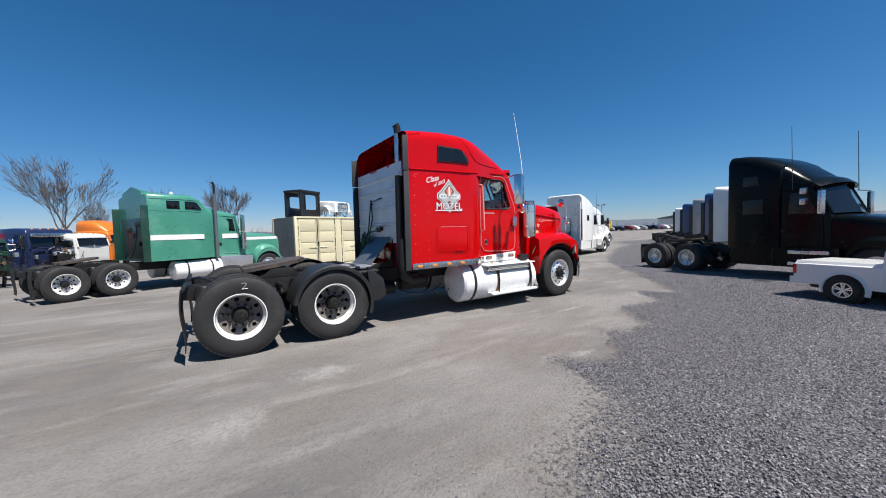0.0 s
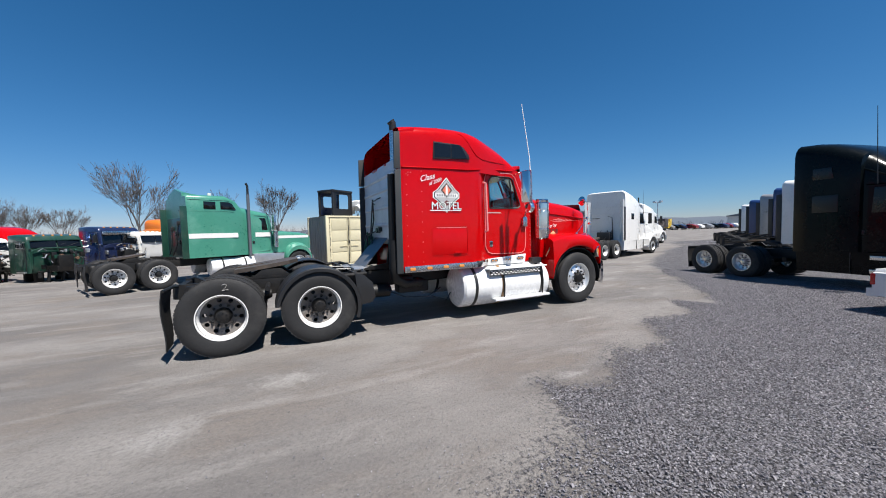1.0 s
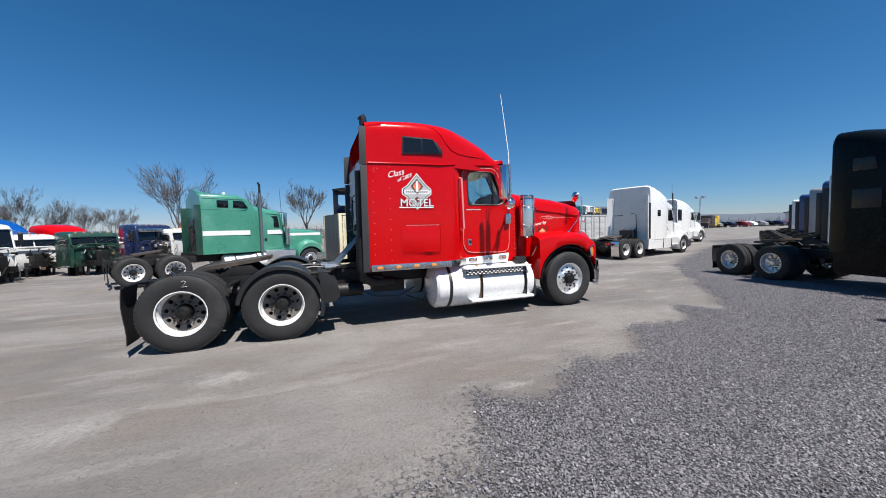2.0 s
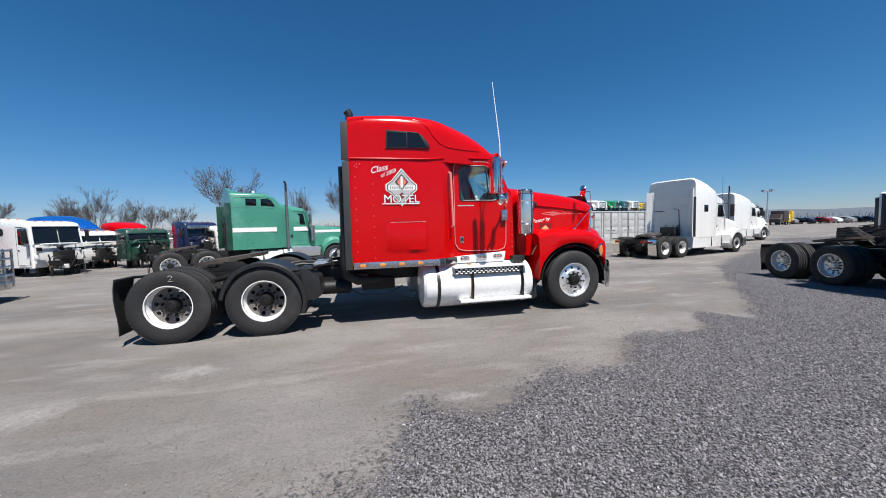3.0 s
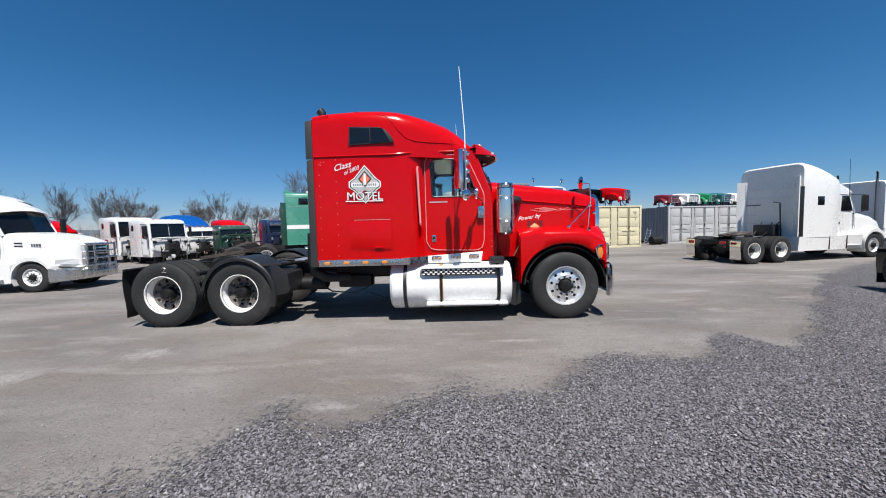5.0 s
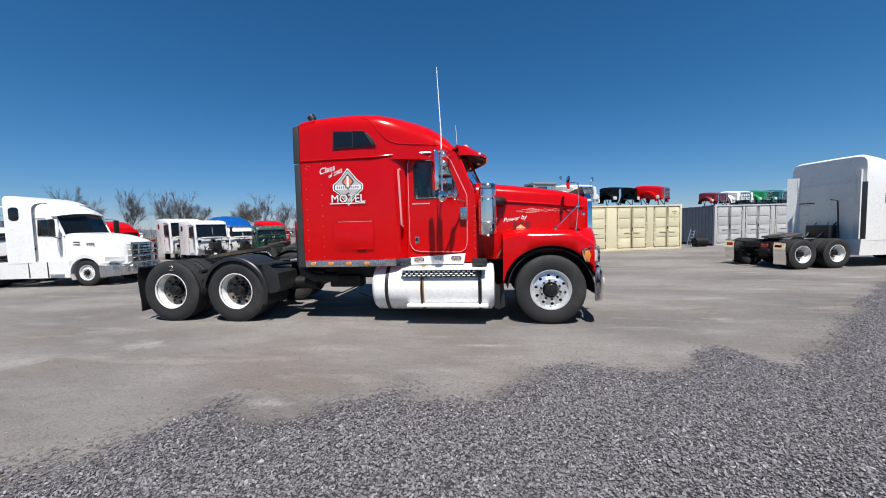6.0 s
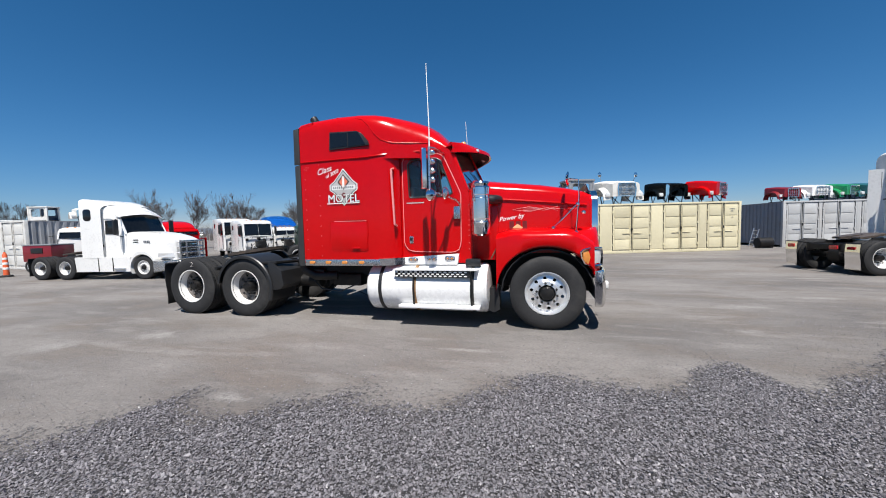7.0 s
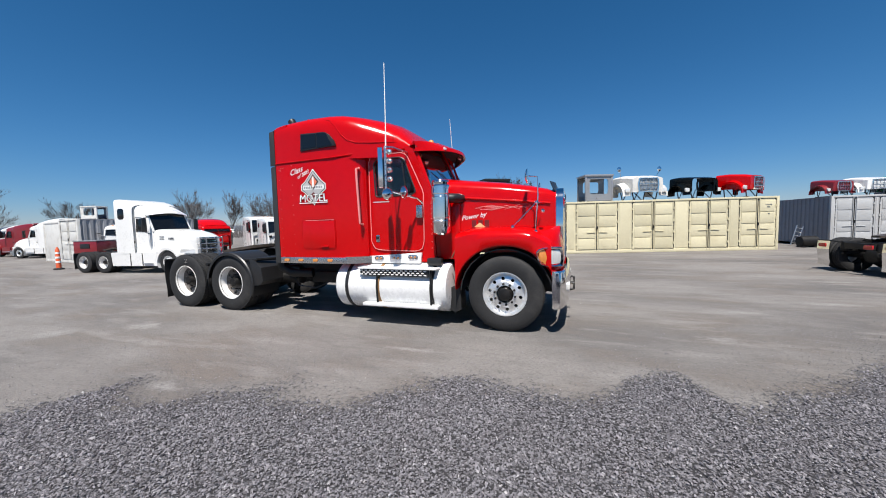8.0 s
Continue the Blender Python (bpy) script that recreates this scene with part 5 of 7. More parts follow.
    for s in (-1, 1):
        bm = B()
        pts = [(b0[0], s * b0[1], b0[2]), (b1[0], 0, b1[2]), (t1[0], 0, t1[2]), (t0[0], s * t0[1], t0[2])]
        panel(bm, pts if s < 0 else pts[::-1], 0.02)
        part("windscreen", bm, GLASS_DK, T)
    for s in (-1, 1):
        bm = B()
        rod(bm, [(b0[0], s * b0[1], b0[2]), (t0[0], s * t0[1], t0[2])], 0.05, 8)
        part("windscreen_pillar", bm, paint, T)
    if P.get("brow"):
        bm = B()
        rings = []
        for k in range(11):
            y = -1.04 + 2.08 * k / 10
            xb = t1[0] - 0.22 * abs(y) ** 2
            zb = t1[2] - 0.12 * abs(y) ** 2
            rings.append([(xb - 0.25, y, zb + 0.02), (xb - 0.25, y, zb + 0.2), (xb + 0.02, y, zb + 0.1), (xb + 0.17, y, zb - 0.03), (xb + 0.15, y, zb - 0.045)])
        loft(bm, rings)
        part("sun_visor", bm, paint, T)
    # side windows, door seams, handles
    for s in (-1, 1):
        for nm, y, pts in P["windows"]:
            bm = B()
            prism(bm, pts, s * (y - 0.03), s * (y + 0.012), 0.006)
            part(nm, bm, P.get("glass", GLASS_DK), T)
        if "door" in P:
            y, pts = P["door"]
            bm = B()
            o = from_angle(pts, 40)
            rod(bm, [(p.x, s * y, p.y) for p in o] + [(o[0].x, s * y, o[0].y)], 0.012, 4)
            d = part("door_seam", bm, paint, T)
            bm = B()
            xs = [p[0] for p in pts]
            box(bm, min(xs) + 0.06, min(xs) + 0.16, min(s * y, s * (y + 0.04)), max(s * y, s * (y + 0.04)), 1.45, 1.55, 0.01)
            part("door_handle", bm, PLASTIC, d)
        mx, mz = P["mirror"]
        bm = B()
        rod(bm, [(mx, s * 0.95, mz - 0.45), (mx + 0.05, s * 1.3, mz - 0.35), (mx + 0.05, s * 1.33, mz + 0.35), (mx - 0.1, s * 0.98, mz + 0.38)], 0.016, 6)
        mb = part("mirror_bracket", bm, PLASTIC, T)
        bm = B()
        box(bm, mx - 0.0, mx + 0.1, min(s * 1.25, s * 1.45), max(s * 1.25, s * 1.45), mz - 0.33, mz + 0.33, 0.03)
        part("mirror_head", bm, P.get("mirror_mat", PLASTIC), mb)
        # side skirts or tank
        if P.get("skirt"):
            x0, x1, z0, z1, mm = P["skirt"]
            bm = B()
            loft(bm, [[(x0, s * 0.7, z0), (x0, s * 1.2, z0), (x0, s * 1.24, z1), (x0, s * 0.7, z1)], [(x0 + 0.1, s * 0.7, z0), (x0 + 0.1, s * 1.22, z0), (x0 + 0.1, s * 1.25, z1), (x0 + 0.1, s * 0.7, z1)], [(x1 - 0.1, s * 0.7, z0), (x1 - 0.1, s * 1.2, z0), (x1 - 0.1, s * 1.22, z1), (x1 - 0.1, s * 0.7, z1)], [(x1, s * 0.7, z0), (x1, s * 1.15, z0), (x1, s * 1.15, z1), (x1, s * 0.7, z1)]])
            sk = part("side_fairing", bm, mm or paint, T)
            for x in (x0 + (x1 - x0) * 0.45, x0 + (x1 - x0) * 0.72):
                bm = B()
                box(bm, x - 0.008, x + 0.008, min(s * 1.2, s * 1.252), max(s * 1.2, s * 1.252), z0 + 0.02, z1 - 0.02)
                part("fairing_seam", bm, PLASTIC, sk)
            bm = B()
            box(bm, x0 + (x1 - x0) * 0.74, x1 - 0.15, min(s * 1.2, s * 1.27), max(s * 1.2, s * 1.27), z0 + 0.1, z0 + 0.16, 0.01)
            part("step", bm, ALU, sk)
        if P.get("tank"):
            x0, x1, r = P["tank"]
            bm = B()
            turned(bm, [(0, x0), (r * 0.9, x0 + 0.02), (r, x0 + 0.06), (r, x1 - 0.06), (r * 0.9, x1 - 0.02), (0, x1)], 28, "x", (0, s * 0.92, 0.6))
            tk = part("fuel_tank", bm, TANK, T)
            for x in (x0 + (x1 - x0) * 0.25, x0 + (x1 - x0) * 0.75):
                bm = B()
                turned(bm, [(r, x - 0.03), (r + 0.012, x - 0.025), (r + 0.012, x + 0.025), (r, x + 0.03)], 28, "x", (0, s * 0.92, 0.6))
                part("strap", bm, PLASTIC, tk)
        # black side extenders behind the sleeper
        if P.get("ext"):
            x, z0, z1, mm = P["ext"]
            bm = B()
            prism(bm, [(x - 0.2, z0), (x + 0.01, z0), (x + 0.01, z1), (x - 0.2, z1)], s * 1.2, s * 1.25, 0.01)
            part("side_extender", bm, mm, T)
        for x, y, z0, z1, mm in P.get("stacks", ()):
            if y * s > 0:
                continue
            bm = B()
            rod(bm, [(x, y, z0), (x, y, z1 - 0.45)], 0.06, 14)
            st = part("exhaust_shield", bm, DECK, T)
            bm = B()
            rod(bm, [(x, y, z1 - 0.5), (x, y, z1 - 0.1), (x - 0.06, y, z1)], 0.045, 12)
            part("exhaust_pipe", bm, mm, st)
    for x, y, z0, z1 in P.get("aerials", ()):
        bm = B()
        rod(bm, [(x, y, z0), (x - 0.05, y, z1)], [0.012, 0.006], 5)
        part("whip_aerial", bm, PLASTIC, T)
    for pts, mm in P.get("back_parts", ()):
        bm = B()
        rod(bm, pts, 0.025, 6)
        part("rear_bracket", bm, mm, T)
    return T, body, hood


def aero(paint, wb, z, power=1.8, back=None):
    """Cross-sections of a streamlined high roof sleeper."""
    xr = -wb + 1.15 if back is None else back
    k = z - 4.0
    body = []
    for f, hw, e in ((0.0, 1.22, 0.22), (0.025, 1.25, 0.22), (0.2, 1.25, 0.26), (0.38, 1.25, 0.3), (0.55, 1.245, 0.36), (0.7, 1.22, 0.42)):
        x = xr + (-1.4 - xr) * f
        body.append((x, hw, 0.95, 2.95 - 0.15 * f, z - 0.06 * (f == 0) - (z - 3.05) * f ** power, e))
    for x, hw, zs in ((-1.98, 1.12, 2.78), (-1.9, 1.085, 2.75), (-1.4, 1.075, 2.7)):
        body.append((x, hw, 0.95, zs, z - (z - 3.05) * ((x - xr) / (-1.4 - xr)) ** power, 0.46))
    body += [(-1.33, 1.07, 0.95, 2.55, 2.9, 0.42), (-1.26, 1.06, 0.95, 2.4, 2.72, 0.4), (-1.1, 1.04, 0.95, 2.1, 2.32, 0.4), (-0.93, 1.0, 0.95, 1.82, 1.95, 0.4)]
    hood = [(-1.0, 0.98, 0.95, 1.75, 1.98, 0.5), (-0.5, 0.98, 0.95, 1.68, 1.93, 0.5), (0.1, 0.97, 0.9, 1.55, 1.82, 0.55), (0.6, 0.9, 0.85, 1.35, 1.64, 0.6), (0.95, 0.78, 0.8, 1.15, 1.42, 0.6), (1.08, 0.65, 0.8, 1.05, 1.25, 0.6)]
    return {"paint": paint, "wb": wb, "body": body, "hood": hood, "nose": 1.05, "gw": 0.5, "gz": 1.35, "fender_z": 1.3,
            "screen": ((-0.93, 0.97, 1.98), (-0.72, 0, 2.0), (-1.28, 0.94, 2.78), (-1.1, 0, 2.92)),
            "windows": [("door_window", 1.09, [(-1.84, 2.0), (-1.2, 2.0), (-1.42, 2.62), (-1.8, 2.62)])],
            "door": (1.1, [(-2.1, 1.0), (-1.05, 1.0), (-1.1, 2.0), (-1.42, 2.7), (-2.1, 2.7)]),
            "brow": True, "mirror": (-1.05, 2.3), "skirt": (-wb + 1.2, -0.7, 0.42, 1.0, None)}


S9 = Matrix.Scale(0.9, 4)

# white high roof tractor beyond the red one
P = aero(WHITE, 5.7, 3.98, 1.6, -4.05)
P["rear"], P["flap_mat"], P["mirror_mat"] = "", CHROME, PLASTIC
P["windows"].append(("sleeper_window", 1.245, [(-3.35, 2.25), (-3.0, 2.25), (-3.0, 2.6), (-3.35, 2.6)]))
P["ext"] = (-4.05, 1.0, 3.0, PLASTIC)
P["skirt"] = (-4.2, -0.7, 0.42, 1.0, None)
P["stacks"] = ()
P["aerials"] = ((-1.6, -1.2, 2.6, 4.1), (-1.5, 1.2, 2.6, 4.1))
P["back_parts"] = (([(-4.1, -0.5, 1.0), (-4.2, -0.5, 2.4), (-4.1, -0.2, 2.45)], PLASTIC), ([(-4.15, 0.3, 2.35), (-4.2, 0.8, 2.35)], PLASTIC), ([(-4.15, -0.3, 1.0), (-4.3, -0.4, 1.4), (-4.2, -0.5, 1.6)], PLASTIC))
WT, wt_body, _ = tractor("tractor_truck", "clean white high roof sleeper tractor with chrome mud flaps", pose(13.75, 7.4, 0, 0, 0, 12) @ Matrix.Scale(0.875, 4), P)
for s in (-1, 1):
    bm = B()
    loft(bm, [[(-4.02, s * 0.9, z), (-4.06, s * 0.9, z), (-4.28, s * 1.22, z + dz), (-4.24, s * 1.24, z + dz)] for z, dz in ((1.0, 0), (2.7, 0), (3.4, 0.02))])
    part("gap_fairing", bm, WHITE, WT)
bm = B()
for z in (3.0, 2.6):
    box(bm, -4.08, -4.04, -0.95, 0.95, z, z + 0.05, 0.01)
part("rear_bead", bm, WHITE, wt_body)
for y in (-0.98, 0.98):
    bm = B()
    rod(bm, [(-4.08, y, 1.05), (-4.09, y, 3.3)], 0.025, 6)
    part("rear_seam", bm, PLASTIC, WT)
for z in (1.2, 1.55, 1.9, 2.25):
    bm = B()
    rod(bm, [(-4.07, 0.55, z), (-4.16, 0.55, z), (-4.16, 0.85, z), (-4.07, 0.85, z)], 0.016, 6)
    part("rear_rung", bm, ALU, WT)
bm = B()
box(bm, -5.6, -4.75, -0.42, 0.42, 0.97, 1.0, 0.008)
part("deck_plate", bm, ALU, WT)
for s in (-1, 1):
    bm = B()
    rod(bm, [(-4.15, s * 0.2, 1.6), (-4.35, s * 0.25, 1.3), (-4.6, s * 0.2, 1.05), (-4.8, s * 0.15, 1.02)], 0.018, 6)
    part("air_hose", bm, PLASTIC, WT)
    bm = B()
    prism(bm, rounded(s * 0.7 - 0.12, s * 0.7 + 0.12, 0.78, 0.9, 0.03), -7.3, -7.26, 0.006, "x")
    part("tail_lamp", bm, RED_LENS, WT)
bm = B()
box(bm, -4.45, -4.1, -0.45, 0.35, 1.0, 1.5, 0.05)
part("rear_equipment_box", bm, PLASTIC, WT)

# two more white tractors further along the lane
for loc, h in (((25.0, 14.0), 12), ((39.0, 23.5), 12)):
    P2 = aero(WHITE, 5.8, 3.8)
    P2["stacks"] = ((-4.75, -0.9, 1.0, 4.3, STEEL_BK), (-4.75, 0.9, 1.0, 4.3, STEEL_BK))
    tractor("tractor_truck", "white streamlined sleeper tractor with twin black stacks", pose(*loc, 0, 0, 0, h) @ S9, P2)

# black high roof tractor across the lane
P = aero(BLACK_P, 5.5, 4.0, 2.3, -3.4)
P["rear"], P["front"] = "alu", ""
P["mirror_mat"] = CHROME_DULL
P["glass"] = mat("blacked_out_glass", (0.002, 0.003, 0.003), 0.3, 0, 0.2, 2)
P["windows"].append(("sleeper_window", 1.25, [(-2.95, 2.95), (-2.5, 2.95), (-2.55, 3.25), (-2.95, 3.25)]))
P["windows"].append(("sleeper_window", 1.25, [(-2.95, 2.05), (-2.4, 2.05), (-2.4, 2.5), (-2.95, 2.5)]))
P["skirt"] = (-3.3, -0.7, 0.42, 1.0, None)
P["aerials"] = ((-1.7, -1.2, 2.7, 4.6), (-1.2, 1.2, 2.7, 4.5))
BT, bt_body, _ = tractor("tractor_truck", "glossy black high roof sleeper tractor with polished wheels", pose(6.85, -5.6, 0, 0, 0, -102.5) @ Matrix.Scale(0.9, 4), P)
for s in (-1, 1):
    bm = B()
    rod(bm, [(-2.8, s * 1.215, 3.42), (-2.4, s * 1.2, 3.33), (-2.0, s * 1.1, 3.12), (-1.5, s * 1.06, 2.86)], 0.025, 6)
    part("roof_crease", bm, BLACK_P, bt_body)
    bm = B()
    box(bm, -1.75, -0.85, min(s * 1.22, s * 1.28), max(s * 1.22, s * 1.28), 0.48, 0.58, 0.01)
    box(bm, -1.75, -0.85, min(s * 1.22, s * 1.28), max(s * 1.22, s * 1.28), 0.82, 0.92, 0.01)
    part("polished_step", bm, CHROME_DULL, BT)
    for z in (2.35, 2.65):
        bm = B()
        box(bm, -1.5, -1.38, min(s * 1.12, s * 1.3), max(s * 1.12, s * 1.3), z - 0.09, z + 0.09, 0.02)
        part("mirror_lamp", bm, CHROME_DULL, BT)

# the row of tractors parked behind it
ROW = ((WHITE, "white", 3.85, 12.9, -3.8), (BLUE_DK, "dark blue", 3.8, 15.8, -2.4), (SILVER, "silver grey", 3.75, 19.2, -0.5), (BLUE_DK, "dark blue", 3.7, 23.6, 1.9), (WHITE, "white", 3.6, 28.2, 4.4))
for i, (paint, word, z, x, y) in enumerate(ROW):
    P2 = aero(paint, 5.6, z)
    P2["rear"] = "alu"
    P2["ext"] = (-4.45, 1.0, 3.2, PLASTIC)
    tractor("tractor_truck", word + " sleeper tractor parked in a row, seen from its rear", pose(x, y, 0, 0, 0, -97) @ Matrix.Scale(0.85, 4), P2, "row of parked tractors")

# mint green classic tractor
wb = 5.75
xr = -4.3
body = [(xr, 1.2, 1.0, 2.75, 3.3, 0.16), (xr + 0.05, 1.22, 1.0, 2.75, 3.34, 0.16), (xr + 1.3, 1.22, 1.0, 2.75, 3.36, 0.2), (xr + 1.7, 1.2, 1.0, 2.6, 3.22, 0.34), (xr + 1.95, 1.08, 1.0, 2.4, 2.98, 0.45), (-1.75, 1.02, 1.0, 2.4, 2.84, 0.4), (-1.3, 1.0, 1.0, 2.35, 2.76, 0.4), (-1.18, 0.98, 1.0, 2.0, 2.68, 0.4), (-1.12, 0.96, 1.0, 1.8, 1.98, 0.5)]
hood = [(-1.15, 0.92, 1.0, 1.78, 1.98, 0.45), (-0.5, 0.88, 1.0, 1.75, 1.95, 0.45), (0.3, 0.8, 0.95, 1.68, 1.88, 0.45), (0.75, 0.72, 0.9, 1.6, 1.8, 0.5), (0.85, 0.66, 0.9, 1.5, 1.7, 0.5)]
# extenders take dark green so that the back's shade is in their colour
P = {"paint": GREEN, "wb": wb, "body": body, "hood": hood, "nose": 0.85, "gw": 0.5, "gz": 1.7, "fender_z": 1.36,
     "screen": ((-1.14, 0.94, 2.02), (-1.02, 0, 2.04), (-1.26, 0.9, 2.6), (-1.14, 0, 2.68)),
     "windows": [("door_window", 1.0, [(-1.95, 2.0), (-1.32, 2.0), (-1.4, 2.5), (-1.95, 2.52)]), ("sleeper_window", 1.222, [(xr + 0.55, 2.82), (xr + 0.95, 2.82), (xr + 0.95, 3.1), (xr + 0.55, 3.1)]), ("sleeper_window", 1.222, [(xr + 1.12, 2.82), (xr + 1.66, 2.82), (xr + 1.52, 3.05), (xr + 1.4, 3.1), (xr + 1.12, 3.1)])],
     "door": (1.02, [(-2.05, 1.12), (-1.25, 1.12), (-1.22, 2.0), (-1.36, 2.6), (-2.05, 2.62)]), "mirror": (-1.25, 2.3), "mirror_mat": CHROME_DULL,
     "tank": (-3.6, -1.95, 0.34), "tandem": 0.58, "ext": (xr, 1.0, 2.9, GREEN_DK), "stacks": ((-2.15, -1.2, 0.95, 3.9, PLASTIC),), "aerials": ((-1.3, -1.25, 2.3, 3.7),), "rear": "", "front": ""}
GT, gt_body, _ = tractor("tractor_truck", "mint green classic tractor with white stripe and tall stack", pose(-5.45, 10.25, 0, 0, 0, 26) @ Matrix.Scale(0.92, 4), P)
for s in (-1, 1):
    for x0, x1, y in ((xr + 0.03, xr + 1.7, 1.224), (-2.1, -1.2, 1.024), (-0.95, 0.75, 0.0)):
        bm = B()
        if y:
            box(bm, x0, x1, min(s * (y - 0.02), s * (y + 0.006)), max(s * (y - 0.02), s * (y + 0.006)), 1.72 if x0 < -2 else 1.66, 1.9 if x0 < -2 else 1.82)
        else:
            loft(bm, [[(x, s * (w + 0.006), 1.62), (x, s * (w + 0.006), 1.74), (x, s * (w - 0.02), 1.74), (x, s * (w - 0.02), 1.62)] for x, w in ((-0.95, 0.908), (-0.5, 0.88), (0.3, 0.8), (0.72, 0.725))])
        part("white_stripe", bm, WHITE, gt_body)
    bm = B()
    prism(bm, [(-2.0, 0.55), (-0.75, 0.55), (-0.7, 0.98), (-2.0, 1.02)], s * 0.9, s * 1.16, 0.02)
    part("battery_box", bm, ALU, GT)
    bm = B()
    rod(bm, [(-1.0, s * 1.05, 1.25), (-1.0, s * 1.05, 1.95)], 0.1, 14)
    part("air_cleaner", bm, CHROME_DULL, GT)
bm = B()
loft(bm, [[(xr + 0.0, y, 3.3), (xr + 0.0, y, 3.62 - 0.25 * abs(y)), (xr + 0.1, y, 3.62 - 0.25 * abs(y)), (xr + 0.75, y, 3.34)] for y in np.linspace(-0.8, 0.8, 7)])
part("roof_deflector", bm, GREEN, GT)
for s in (-1, 1):
    for z in (2.74, 3.16):
        bm = B()
        rod(bm, [(xr + 0.05, s * 1.221, z), (xr + 1.6, s * 1.221, z)], 0.008, 6)
        part("side_moulding", bm, GREEN, gt_body)
bm = B()
turned(bm, [(0.06, 3.34), (0.08, 3.4), (0.06, 3.48), (0, 3.5)], 10, "z", (xr + 1.0, -0.5, 0))
part("roof_beacon", bm, LENS, GT)
# rear panel darker than the mint body, shade included in its colour
bm = B()
box(bm, xr - 0.05, xr, -0.9, 0.9, 1.1, 2.5, 0.01)
part("rear_panel", bm, GREEN_DK, GT)
for y, z in ((-0.6, 2.3), (-0.3, 1.9), (0.2, 2.1), (-0.7, 1.6)):
    bm = B()
    box(bm, xr - 0.15, xr - 0.04, y - 0.06, y + 0.06, z - 0.08, z + 0.08, 0.015)
    part("air_fitting", bm, PLASTIC, GT)
for pts in ([(xr - 0.1, -0.6, 2.3), (xr - 0.12, -0.4, 1.5), (xr - 0.2, -0.2, 1.1)], [(xr - 0.1, 0.2, 2.1), (xr - 0.15, 0.1, 1.4), (xr - 0.2, 0.3, 1.1)]):
    bm = B()
    rod(bm, pts, 0.02, 6)
    part("air_hose", bm, PLASTIC, GT)

# white tractor with bull bar
P = aero(WHITE, 4.6, 3.6, 1.8, -2.95)
P["front"] = "white"
P["windows"].append(("sleeper_window", 1.245, rounded(-2.72, -2.32, 2.6, 3.12, 0.14)))
P["hood"] = [(-1.0, 0.98, 0.95, 1.85, 2.1, 0.5), (-0.5, 0.98, 0.95, 1.82, 2.08, 0.5), (0.1, 0.95, 0.95, 1.75, 2.0, 0.5), (0.7, 0.85, 0.85, 1.62, 1.86, 0.5), (1.1, 0.72, 0.8, 1.5, 1.72, 0.5), (1.18, 0.62, 0.8, 1.4, 1.6, 0.5)]
P["nose"], P["gz"], P["bumper"] = 1.15, 1.65, CHROME_DULL
P["skirt"] = (-3.35, -0.65, 0.35, 1.0, None)
MT, mt_body, mt_hood = tractor("tractor_truck", "white high roof tractor with a steel bull bar", pose(-13.55, 3.55, 0, 0, 0, 7.5) @ Matrix.Scale(0.8, 4), P)
bull = [[(1.25, -0.68, z), (1.36, -0.62, z), (1.38, 0, z), (1.36, 0.62, z), (1.25, 0.68, z)] for z in (0.6, 0.85, 1.1, 1.35, 1.6)]
bull += [[(1.36, y, 0.45), (1.37, y, 1.66)] for y in (-0.62, -0.3, 0.3, 0.62)]
bull += [[(1.36, s * 0.62, 0.72), (1.2, s * 0.98, 0.72), (0.85, s * 1.1, 0.72)] for s in (-1, 1)]
for pts in bull:
    bm = B()
    rod(bm, pts, 0.033, 7)
    part("bull_bar", bm, CHROME_DULL, MT)
bm = B()
loft(bm, [[(x, y, z + 0.012) for y, z in ((-0.75, z0), (0.75, z0))] + [(x, y, z + 0.0) for y, z in ((0.75, z0), (-0.75, z0))] for x, z0 in ((-2.2, 3.42), (-1.85, 3.27))])
part("roof_glass", bm, GLASS_DK, mt_body)
for s in (-1, 1):
    for z in (1.62, 1.72):
        bm = B()
        box(bm, -0.6, -0.35, min(s * 0.97, s * 0.99), max(s * 0.97, s * 0.99), z - 0.02, z + 0.02)
        part("hood_vent", bm, PLASTIC, mt_hood)
    bm = B()
    for k in range(4):
        box(bm, -0.1 + k * 0.08, -0.05 + k * 0.08, min(s * 0.955, s * 0.972), max(s * 0.955, s * 0.972), 1.58, 1.68)
    part("number_bar", bm, DECK, mt_hood)

# ---------------- stripped cabs in a row ----------------


